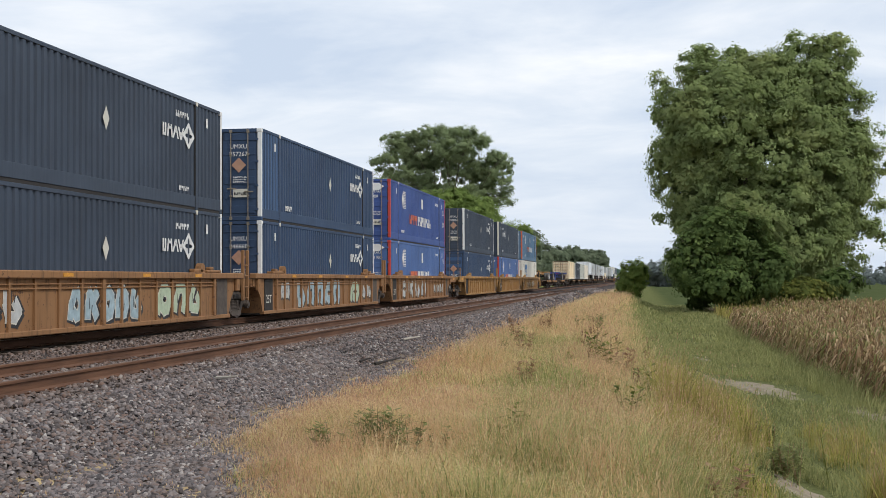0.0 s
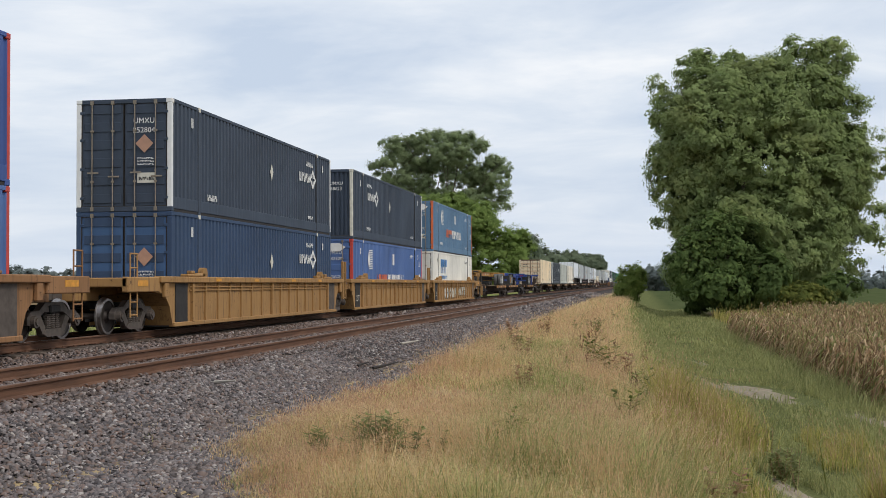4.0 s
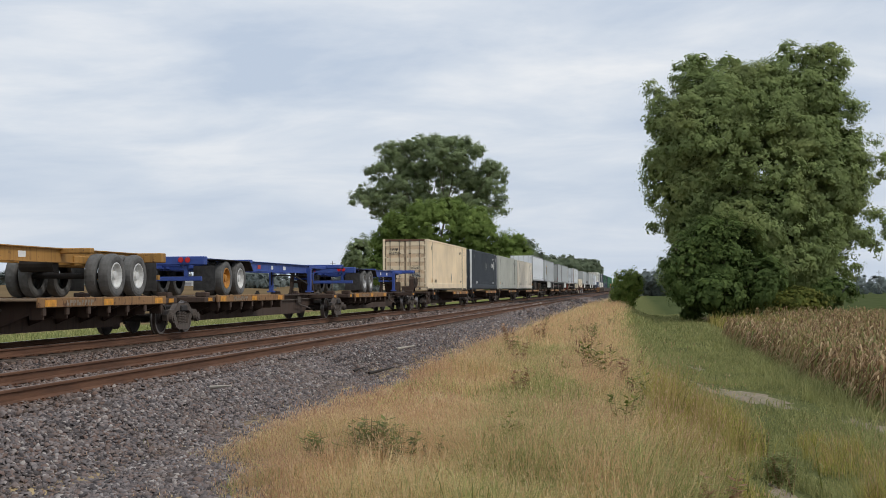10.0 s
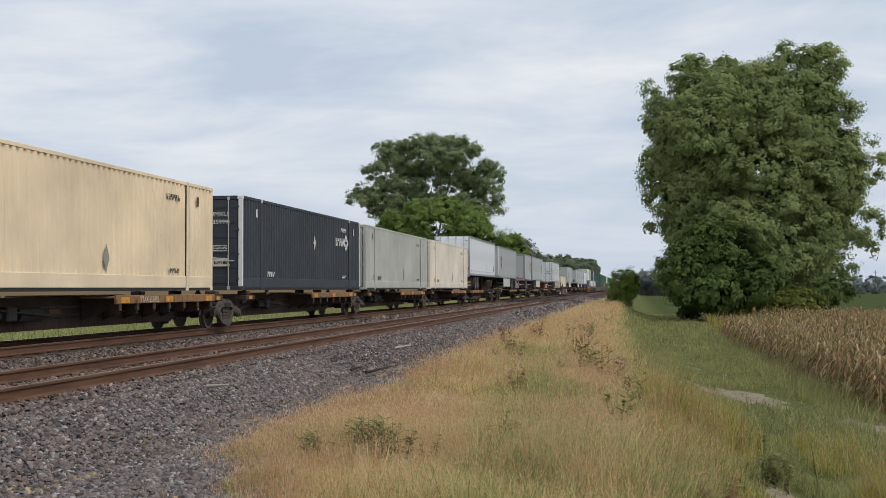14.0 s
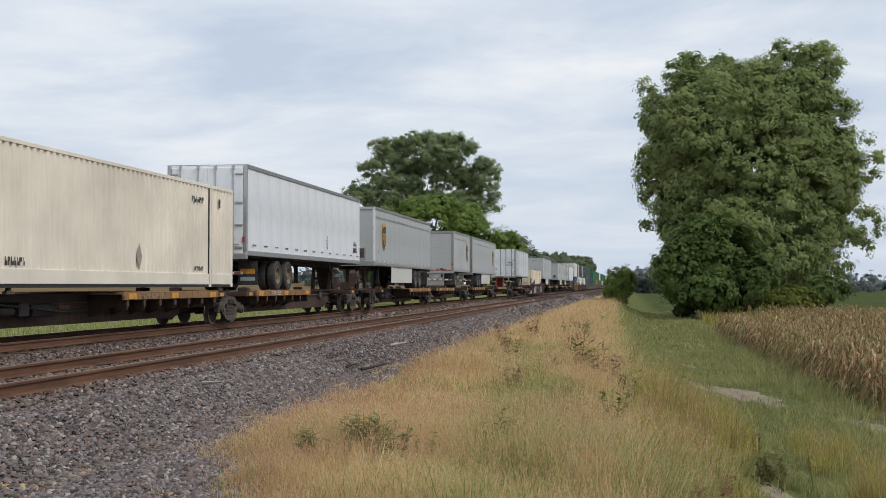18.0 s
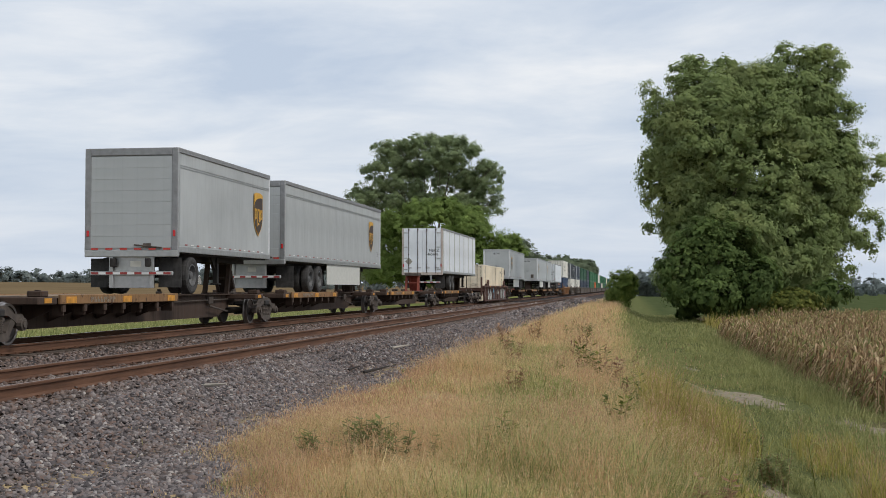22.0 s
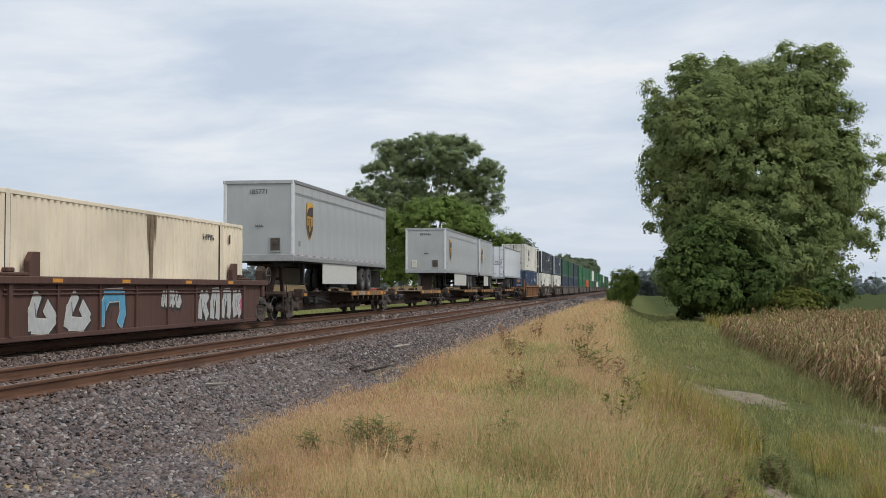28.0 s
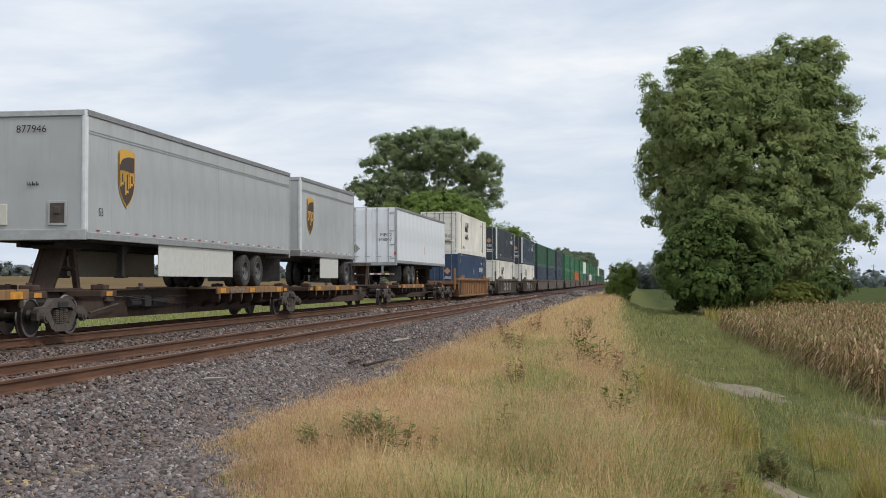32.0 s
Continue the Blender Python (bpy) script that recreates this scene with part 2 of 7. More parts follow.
def sheet():
    gx = np.concatenate([[-2500, -900, -400, -190, -120, -60, -40, -28, -24, -21, -19, -17.6], np.arange(-16.6, 6.01, 0.35), [7, 9, 12, 16, 25, 50, 120, 400, 1000, 2500]])
    gy = np.concatenate([[-300, -100, -40, -15], np.arange(-6, 60, 0.5), np.arange(60, 140, 2.0), np.arange(140, 300, 15), [300, 400, 600, 1000, 1800, 3200]])
    X, Y = np.meshgrid(gx, gy)
    Z = ground_z(X, Y) + np.where((X > -5.2) & (X < 6), 0.05 * wave(X, Y, 1.0), 0) + np.where((X > -16) & (X < -5.2), 0.015 * wave(X, Y, 3.0), 0)
    v = np.stack([X, Y, Z], -1).reshape(-1, 3)
    nx = len(gx)
    i = (np.arange(len(gy) - 1)[:, None] * nx + np.arange(nx - 1)[None]).ravel()
    return np_mesh("ground", v, np.stack([i, i + 1, i + nx + 1, i + nx], 1), land_material())


ground = tagged(new("ground", sheet()), "railway bank with dry grass, a green lane and flat farm fields", "ground", kind="structure")

# ---------------------------------------------------------------- tracks
RAIL_PROFILE = [(-0.07, -0.172), (0.07, -0.172), (0.07, -0.158), (0.012, -0.135), (0.010, -0.045), (0.036, -0.034), (0.037, -0.008), (0.028, 0.0),
                (-0.028, 0.0), (-0.037, -0.008), (-0.036, -0.034), (-0.010, -0.045), (-0.012, -0.135), (-0.07, -0.158)]


def rail_material():
    m = Mat("rusty_rail")
    col = m.ramp(m.noise(2.0, 6, 0.7, (1, 0.3, 4)), (0.3, (0.058, 0.027, 0.015)), (0.5, (0.122, 0.056, 0.029)), (0.72, (0.18, 0.09, 0.05)))
    m.bump(m.noise(60, 4), 0.3, 0.004)
    return m.set(col, 0.85, 0.1)


rust_rail = rail_material()
railtop = plain("worn_rail_head", (0.30, 0.235, 0.19), 0.35, 0.85, 0.2)
railtop2 = plain("dull_rail_head", (0.19, 0.12, 0.085), 0.5, 0.6, 0.25)
tie_wood = plain("weathered_tie_wood", (0.085, 0.062, 0.048), 0.9, 0, 0.35, 5)


def tracks():
    n = len(RAIL_PROFILE)
    for cx, head in ((NEAR_X, railtop2), (TRAIN_X, railtop)):
        for sx in (-1, 1):
            x = cx + sx * 0.753
            mb = MB()
            ys = (-80, 950)
            v = [(px, y, pz) for y in ys for px, pz in RAIL_PROFILE]
            mb.add(v, [(i, (i + 1) % n, n + (i + 1) % n, n + i) for i in range(n)])
            rail = part("rail", mb, rust_rail, None)
            rail.location = (x, 0, 0)
            tagged(rail, "rusty steel rail spiked to timber ties", "rail", "rails of the two tracks", "structure")
            part("rail_head", MB().box(-0.026, 0.026, -80, 950, 0.0, 0.003), head, rail, "worn running surface")
            plate = MB().box(-0.16, 0.16, -0.09, 0.09, -0.184, -0.174, 0.004).box(-0.10, -0.075, -0.05, -0.025, -0.175, -0.155).box(0.075, 0.10, 0.025, 0.05, -0.175, -0.155)
            me = plate.mesh("tie_plate"); me.materials.append(rust_rail)
            for k in range(62 if cx == NEAR_X else 40):
                p = new("tie_plate", me); p.parent = rail; p.location = (0, 10.2 + k * 0.533, 0)
        # timber ties, bedded in the stone
        rnd = random.Random(5)
        meshes = []
        for q in range(5):
            mb = MB().box(-1.3, 1.3, -0.115, 0.115, -0.36, -0.184, 0.015)
            me = mb.mesh("tie"); me.materials.append(tie_wood); meshes.append(me)
        bed = tagged(new("track_bed"), "timber ties of a railway track bedded in grey stone", "track", "tracks", "structure")
        bed.location = (cx, 0, 0)
        for k in range(150):
            t = new("tie", rnd.choice(meshes)); t.parent = bed
            t.location = (rnd.uniform(-0.03, 0.03), 8.07 + k * 0.533, rnd.uniform(-0.012, 0.0))
            t.rotation_euler = (0, 0, rnd.uniform(-0.015, 0.015))


tracks()


def stone_material():
    m = Mat("ballast_stone")
    g = m.n("NewGeometry")
    col = m.ramp(g.outputs["Random Per Island"], (0.0, (0.055, 0.048, 0.048)), (0.25, (0.115, 0.101, 0.100)), (0.5, (0.20, 0.176, 0.172)), (0.70, (0.165, 0.112, 0.092)), (0.90, (0.245, 0.217, 0.208)), (1.0, (0.40, 0.365, 0.335)))
    # rust and brake dust settle beside the rails
    sep = m.n("SeparateXYZ"); m.link(m.coords(), sep.inputs[0])
    by_rail = m.n("MapRange", **{"From Min": -6.35, "From Max": -7.05, "To Min": 0.0, "To Max": 0.42})
    m.link(sep.outputs[0], by_rail.inputs[0])
    grain = m.noise(6.0, 4)
    col = m.mix(m.mix(m.ramp(grain, (0.35, (0.25, 0.25, 0.25)), (0.6, (1, 1, 1))), (0, 0, 0), by_rail.outputs[0]), col, (0.17, 0.098, 0.062))
    dust = m.noise(1.2, 4)
    col = m.mix(m.ramp(dust, (0.45, (0, 0, 0)), (0.75, (0.35, 0.35, 0.35))), col, (0.16, 0.115, 0.085))
    m.bump(m.noise(45, 4), 0.4, 0.006)
    return m.set(col, 0.88, spec=0.25)


def stones(seed, n, x0, x1, y0, y1, size, power=1.0, lift=0.0):
    """Angular stones lying on the bed, more of them towards the camera."""
    r = np.random.RandomState(seed)
    x = r.uniform(x0, x1, n)
    y = y0 + (y1 - y0) * r.uniform(0, 1, n) ** power
    s = size * r.uniform(0.55, 1.35, n) * (1 + 0.008 * np.maximum(0, y - 25))
    z = ground_z(x, y) + lift + s * r.uniform(-0.15, 0.75, n)
    # a crushed stone resting on a facet: an upper and a lower triangle turned against each other
    up = [(math.cos(t) * 0.52, math.sin(t) * 0.52, 0.42) for t in (0.0, 2.09, 4.19)]
    low = [(math.cos(t) * 0.82, math.sin(t) * 0.82, -0.25) for t in (1.05, 3.14, 5.24)]
    v = np.array(up + low)[None] + r.uniform(-0.24, 0.24, (n, 6, 3))
    v = v * s[:, None, None] * np.stack([r.uniform(0.65, 1.35, n), r.uniform(0.6, 1.1, n), r.uniform(0.45, 1.0, n)], -1)[:, None, :]
    for (i, j), spread in (((1, 2), 0.55), ((0, 2), 0.55), ((0, 1), 3.14)):
        a = r.uniform(-spread, spread, n)[:, None]
        vi, vj = v[:, :, i] * np.cos(a) - v[:, :, j] * np.sin(a), v[:, :, i] * np.sin(a) + v[:, :, j] * np.cos(a)
        v[:, :, i], v[:, :, j] = vi, vj
    v += np.stack([x, y, z], -1)[:, None]
    f = np.array([(0, 1, 2), (0, 3, 1), (1, 4, 2), (2, 5, 0), (3, 4, 1), (4, 5, 2), (5, 3, 0)])
    return v.reshape(-1, 3), (f[None] + (np.arange(n) * 6)[:, None, None]).reshape(-1, 3)


def ballast():
    sets = [stones(1, 58000, -7.0, -4.5, 8.5, 24, 0.039), stones(9, 20000, -5.0, -3.0, 8.3, 13.2, 0.038), stones(2, 27000, -7.1, -4.6, 24, 64, 0.043), stones(3, 4500, -7.1, -5.05, 64, 170, 0.08),
            stones(4, 8000, -12.0, -8.95, 11, 45, 0.052), stones(5, 9000, -8.6, -7.3, 10, 45, 0.045), stones(6, 4000, -12.0, -7.2, 45, 110, 0.08),
            stones(7, 1800, -5.0, -4.1, 8.5, 30, 0.04), stones(8, 2500, -15.8, -12.4, 14, 60, 0.06),
            stones(10, 5000, -7.16, -6.62, 9.5, 40, 0.042, lift=0.055), stones(11, 7000, -8.62, -7.28, 9.5, 40, 0.042, lift=0.05), stones(12, 3500, -9.4, -8.78, 10, 40, 0.045, lift=0.04)]
    vs, fs, k = [], [], 0
    for v, f in sets:
        vs.append(v); fs.append(f + k); k += len(v)
    tagged(new("ballast", np_mesh("ballast", np.concatenate(vs), np.concatenate(fs), stone_material())), "grey and pinkish crushed stone of the track bed", "ballast", kind="stuff")


ballast()


# ---------------------------------------------------------------- grasses
def blade_material(name, *stops, patch=None):
    m = Mat(name)
    g = m.n("NewGeometry")
    col = m.ramp(g.outputs["Random Per Island"], *stops)
    if patch:
        col = m.mix(m.ramp(m.noise(patch[0], 3), (0.42, (0, 0, 0)), (0.62, (patch[2],) * 3)), col, patch[1])
    return thin(m, col, 0.42, 0.75, 0.15)


def thin(m, col, through_, rough=0.6, spec=0.25):
    """Leaf and blade tissue that lets some light through."""
    m.set(col, rough, spec=spec)
    tr = m.n("BsdfTranslucent")
    m.link(col, tr.inputs[0])
    mx = m.n("MixShader", Fac=through_)
    m.link(m.b.outputs[0], mx.inputs[1]); m.link(tr.outputs[0], mx.inputs[2])
    m.link(mx.outputs[0], m.nt.nodes["Material Output"].inputs[0])
    return m.m


def blades(seed, x, y, h, w, lean=0.35, z=None, head=0.0):
    """Curved blades as tapered strips; with head, a loose seed tuft at the tip."""
    r = np.random.RandomState(seed)
    n = len(x)
    z = ground_z(x, y) - 0.02 if z is None else z
    a = r.uniform(0, 6.28, n)
    b = r.uniform(0, 6.28, n)
    d = np.stack([np.cos(a), np.sin(a)], -1) * (h * lean * r.uniform(0.2, 1.0, n))[:, None]
    s = np.stack([np.cos(b), np.sin(b)], -1) * (w * 0.5)[:, None]
    p0 = np.stack([x, y], -1)
    p1, p2 = p0 + d * 0.30, p0 + d
    V = np.empty((n, 7 if head else 5, 3))
    V[:, 0, :2], V[:, 1, :2] = p0 - s, p0 + s
    V[:, 2, :2], V[:, 3, :2] = p1 - s * 0.75, p1 + s * 0.75
    V[:, 4, :2] = p2
    V[:, 0:2, 2] = z[:, None]
    V[:, 2:4, 2] = (z + h * 0.58)[:, None]
    V[:, 4, 2] = z + h * (1 - 0.25 * lean)
    F = [(0, 1, 3), (0, 3, 2), (2, 3, 4)]
    if head:
        tip = V[:, 4].copy()
        q = np.stack([np.cos(b + 1), np.sin(b + 1)], -1) * (head * r.uniform(0.5, 1.0, n))[:, None]
        V[:, 5, :2], V[:, 6, :2] = tip[:, :2] - q, tip[:, :2] + q
        V[:, 5, 2] = V[:, 6, 2] = tip[:, 2] - head * 3.0
        V[:, 4, 2] += head * 3.0
        F = [(0, 1, 3), (0, 3, 2), (2, 3, 5), (5, 6, 4)]
    k = V.shape[1]
    F = np.array(F)
    return V.reshape(-1, 3), (F[None] + (np.arange(n) * k)[:, None, None]).reshape(-1, 3)


def merge(sets):
    vs, fs, k = [], [], 0
    for v, f in sets:
        vs.append(v); fs.append(f + k); k += len(v)
    return np.concatenate(vs), np.concatenate(fs)


def scatter(r, n, x0, x1, y0, y1, keep=None):
    x, y = r.uniform(x0, x1, n), y0 + (y1 - y0) * r.uniform(0, 1, n)
    if keep is not None:
        k = r.uniform(0, 1, n) < keep(x, y)
        x, y = x[k], y[k]
    return x, y


def toe(y):
    """Ragged edge between stone and grass."""
    return np.interp(y, [8, 9.4, 11.3, 12.6, 13.6, 15, 20, 32, 60, 200], [-3.1, -3.3, -3.75, -4.4, -4.75, -4.65, -4.55, -4.6, -4.95, -5.1]) + 0.14 * np.sin(y * 0.9 + 1.0) + 0.10 * np.sin(y * 2.9)


def greenness(x, y):
    """Where the bank is green rather than straw: in a streak along it, towards the lane and in patches."""
    streak = 0.65 * np.exp(-((x + 0.3 + 0.065 * y) / 0.75) ** 2) * (y < 34)
    u = x - crest(y)
    ridge = 0.3 * np.exp(-((u + 0.25) / 0.7) ** 2) * (y > 15)
    return np.clip(0.05 + 0.10 * (y > 14) + 0.42 * wave(x, y, 0.5) + 0.10 * wave(x, y, 1.9) + streak - ridge + 0.85 / (1 + np.exp(-(u - 0.25 + 0.25 * wave(x, y, 1.3)) / 0.22)), 0.03, 0.97)


def bare(x, y):
    """Low trampled patch of reddish dead grass."""
    return np.exp(-(((x + 3.3) / 1.3) ** 2 + ((y - 17.5) / 4.0) ** 2))


def rusty(x, y):
    """Where fine reddish seed grass hangs over the straw."""
    band = np.exp(-((x - crest(y) + 0.9) / 0.6) ** 2) * (y > 14) * (0.55 + 0.45 * wave(x, y, 0.6))
    edge = 0.8 * np.exp(-((x - toe(y) - 0.5) / 0.45) ** 2) * (y < 40)
    return np.clip(0.9 * bare(x, y) + band + edge + 0.25 * wave(x, y, 0.7), 0.02, 1.0)


def tufted(r, x, y, per, spread):
    """Draws single spots out into tufts: the blades' places and a number for each tuft."""
    k = np.repeat(np.arange(len(x)), per)
    return x[k] + r.normal(0, spread, len(k)), y[k] + r.normal(0, spread * 1.2, len(k)), k


def grasses():
    r = np.random.RandomState(11)
    straw, seeded, fresh, low, rank, rust = [], [], [], [], [], []
    for n, y0, y1, wk, hk, per in ((12000, 8.2, 17, 0.70, 1.0, 12), (9000, 17, 32, 1.0, 1.0, 11), (5200, 32, 62, 1.9, 1.05, 10), (3000, 62, 135, 4.0, 1.1, 9)):
        x, y = scatter(r, n, -5.6, 1.7, y0, y1, lambda x, y: (1 - 0.45 * bare(x, y)) * (0.02 + 1 / (1 + np.exp(-(x - toe(y) - 0.12) / 0.09))) * np.where(y > 20, x - crest(y) < 0.7 + 0.45 * wave(x, y, 0.9), 1.0) * (1 - dirt_at(x, y)))
        green = r.uniform(0, 1, len(x)) < greenness(x, y)
        red = r.uniform(0, 1, len(x)) < 0.5 * rusty(x, y)
        grow = r.uniform(0.5, 1.45, len(x)) * (1 + 0.25 * (r.uniform(0, 1, len(x)) < 0.08))
        x, y, k = tufted(r, x, y, per, 0.055 * wk ** 0.5)
        g, rd, grow = green[k] ^ (r.uniform(0, 1, len(k)) < 0.12), red[k], grow[k]
        h = (0.20 + 0.13 * wave(x, y, 0.8) + 0.07 * wave(x, y, 2.3) + r.uniform(0, 0.20, len(x))) * grow * (1 - 0.62 * bare(x, y)) * np.clip((x - toe(y)) * 0.9 + 0.25, 0.2, 1) * hk * np.where((abs(x - 0.115 * y) < 0.6) & (y < 17) & (y > 9), 0.35, 1.0) * np.where(x > 0.9, 0.7, 1.0)
        w = r.uniform(0.003, 0.010, len(x)) * wk
        u = r.uniform(0, 1, len(x))
        tall = (~g) & (u < 0.36) & ~rd
        reds = (~g) & rd
        plain_ = (~g) & ~tall & ~rd
        straw.append(blades(21, x[plain_], y[plain_], h[plain_] * 1.25, w[plain_], 1.5))
        seeded.append(blades(22, x[tall], y[tall], h[tall] * 1.35 + 0.03, w[tall] * 0.6, 0.9, head=0.0065 * wk ** 0.8))
        rust.append(blades(28, x[reds], y[reds], h[reds] * 1.25 + 0.05, w[reds] * 0.6, 0.9, head=0.008 * wk ** 0.8))
        fresh.append(blades(23, x[g], y[g], h[g] * 1.2, w[g] * 1.2, 1.3))
    # rank green and yellow stands at the foot of the bank beside the lane
    for n, x0, x1, y0, y1, h0, h1 in ((1300, 0.1, 1.9, 20.6, 28, 0.3, 0.7), (2200, 0.25, 1.95, 15.4, 20.6, 0.45, 1.15), (700, 0.2, 0.95, 13.2, 15.4, 0.35, 0.8), (900, 2.6, 3.4, 13.3, 15.2, 0.5, 1.15), (350, 0.4, 1.3, 10.5, 15, 0.3, 0.6), (400, 3.0, 4.2, 20, 25, 0.25, 0.6), (900, 6.3, 13.0, 76, 112, 0.6, 1.3)):
        x, y = scatter(r, n, x0, x1, y0, y1, lambda x, y: (0.10 + 0.9 * (wave(x, y, 2.3) > -0.05)) * (1 - dirt_at(x, y)) * np.where((y > 15.3) & (y < 20.6), x < 0.95 + 0.2 * (y - 15.4), True))
        grow = r.uniform(0.45, 1.25, len(x))
        x, y, k = tufted(r, x, y, 11, 0.07 if y0 < 60 else 0.25)
        hh = r.uniform(h0, h1, len(x)) * (0.78 + 0.30 * wave(x, y, 1.1)) * grow[k]
        wide = 1.0 if y0 < 60 else 4.0
        k = r.uniform(0, 1, len(x)) < 0.88
        rank.append(blades(24, x[k], y[k], hh[k], r.uniform(0.006, 0.015, k.sum()) * wide, 0.45))
        (rust if y0 < 60 else rank).append(blades(25, x[~k], y[~k], hh[~k] * 1.25, r.uniform(0.003, 0.006, (~k).sum()) * wide, 0.3, head=0.007 * wide))
    # rough turf on the lane, along the corn and on the far verge of the tracks
    for n, x0, x1, y0, y1, hh, ww in ((2600, 0.9, 4.2, 10, 22, 0.20, 0.012), (7000, -1.0, 6.0, 22, 60, 0.20, 0.018), (2200, -1.5, 6.2, 60, 140, 0.24, 0.06), (1400, 4.3, 6.4, 24, 75, 0.42, 0.020)):
        x, y = scatter(r, n, x0, x1, y0, y1, lambda x, y: (1 - 0.94 * dirt_at(x, y)) * (x - crest(y) > 0.5))
        grow = r.uniform(0.4, 1.5, len(x)) * (1 + 0.5 * wave(x, y, 0.9))
        x, y, k = tufted(r, x, y, 9, 0.09 * (ww / 0.018) ** 0.6)
        low.append(blades(26, x, y, hh * r.uniform(0.5, 1.4, len(x)) * grow[k], ww * r.uniform(0.6, 1.3, len(x)), 0.9))
    x, y = scatter(r, 18000, -38.5, -17.0, 16, 150)
    low.append(blades(27, x, y, r.uniform(0.12, 0.4, len(x)), r.uniform(0.03, 0.08, len(x)), 0.6))
    tagged(new("rank_grass", np_mesh("rank_grass", *merge(rank), blade_material("rank_blades", (0.0, (0.11, 0.12, 0.03)), (0.35, (0.30, 0.31, 0.07)), (0.7, (0.54, 0.49, 0.135)), (1.0, (0.58, 0.44, 0.19)), patch=(1.1, (0.42, 0.31, 0.13), 0.6)))), "tall rank yellow-green grass at the foot of the bank", "grass", kind="stuff")
    tagged(new("dry_grass", np_mesh("dry_grass", *merge(straw), blade_material("straw", (0.0, (0.40, 0.27, 0.12)), (0.4, (0.69, 0.51, 0.25)), (0.75, (0.84, 0.68, 0.38)), (1.0, (0.64, 0.56, 0.25)), patch=(0.34, (0.68, 0.42, 0.24), 0.75)))), "straw-coloured dry grass on the railway bank", "grass", kind="stuff")
    tagged(new("seeding_grass", np_mesh("seeding_grass", *merge(seeded), blade_material("seed_heads", (0.0, (0.50, 0.34, 0.18)), (0.5, (0.72, 0.54, 0.30)), (1.0, (0.82, 0.67, 0.41)), patch=(0.34, (0.70, 0.45, 0.27), 0.75)))), "tall dry grass with feathery tan seed heads", "grass", kind="stuff")
    tagged(new("reddish_grass", np_mesh("reddish_grass", *merge(rust), blade_material("reddish_seed_grass", (0.0, (0.38, 0.215, 0.125)), (0.5, (0.58, 0.36, 0.225)), (1.0, (0.72, 0.50, 0.33))))), "fine reddish-brown seed grass hanging over the straw", "grass", kind="stuff")
    tagged(new("green_grass", np_mesh("green_grass", *merge(fresh), blade_material("green_blades", (0.0, (0.17, 0.20, 0.07)), (0.45, (0.34, 0.36, 0.13)), (0.8, (0.54, 0.50, 0.21)), (1.0, (0.62, 0.53, 0.27))))), "yellow-green grass among the straw on the bank", "grass", kind="stuff")
    tagged(new("lane_grass", np_mesh("lane_grass", *merge(low), blade_material("lane_blades", (0.0, (0.165, 0.185, 0.07)), (0.6, (0.295, 0.31, 0.125)), (1.0, (0.47, 0.43, 0.20)), patch=(0.45, (0.40, 0.40, 0.165), 0.6)))), "rough green grass growing over the farm lane", "grass", kind="stuff")


DIRT = [(2.95, 36.3, 1.25, 5.0, 0.29), (2.2, 48.5, 0.5, 1.6, 0.1), (2.0, 16.9, 0.62, 1.7, -0.107), (5.3, 28.6, 0.8, 2.6, 0.25)]      # middle, half sizes and slant of bare spots


def dirt_at(x, y):
    d = np.zeros_like(x)
    for cx, cy, a, b, sl in DIRT:
        d = np.maximum(d, (((x - cx + sl * (y - cy)) / a) ** 2 + ((y - cy) / b) ** 2 + 0.35 * wave(x * 2, y, 2.0) < 1.0) * 1.0)
    return d


def dirt():
    m = Mat("bare_earth")
    col = m.ramp(m.noise(5, 6, 0.7), (0.3, (0.16, 0.12, 0.08)), (0.55, (0.27, 0.215, 0.155)), (0.75, (0.37, 0.31, 0.24)))
    tint = m.ramp(m.noise(2.2, 4, stretch=(2.5, 0.6, 1)), (0.45, (0, 0, 0)), (0.62, (0.6, 0.6, 0.6)))
    col = m.mix(tint, col, (0.17, 0.165, 0.085))
    m.bump(m.noise(14, 6), 0.7, 0.03)
    mat = m.set(col, 0.95)
    for k, (cx, cy, a, b, sl) in enumerate(DIRT):
        n, rings = 40, 6
        v = [(cx, cy, float(ground_z(cx, cy)) + 0.05)]
        for j in range(1, rings + 1):
            for i in range(n):
                t = 2 * math.pi * i / n
                q = (1 + 0.2 * math.sin(3 * t + k) + 0.14 * math.sin(7 * t + 2 * k) + 0.1 * math.sin(13 * t + k)) * j / rings
                x, y = cx + a * q * math.cos(t) - sl * b * q * math.sin(t), cy + b * q * math.sin(t)
                z = float(ground_z(x, y)) + 0.06 * float(wave(np.float64(x), np.float64(y), 1.0)) + (0.02 if j < rings - 2 else 0.02 - 0.045 * (j - rings + 3))
                v.append((x, y, z))
        f = [(0, 1 + i, 1 + (i + 1) % n) for i in range(n)]
        for j in range(rings - 1):
            f += [(1 + j * n + i, 1 + (j + 1) * n + i, 1 + (j + 1) * n + (i + 1) % n, 1 + j * n + (i + 1) % n) for i in range(n)]
        ob = part("bare_earth", MB().add(v, f), mat, None)
        tagged(ob, "pale bare earth worn through the grass lane", "dirt", "bare spots on the lane", "structure")


dirt()
grasses()


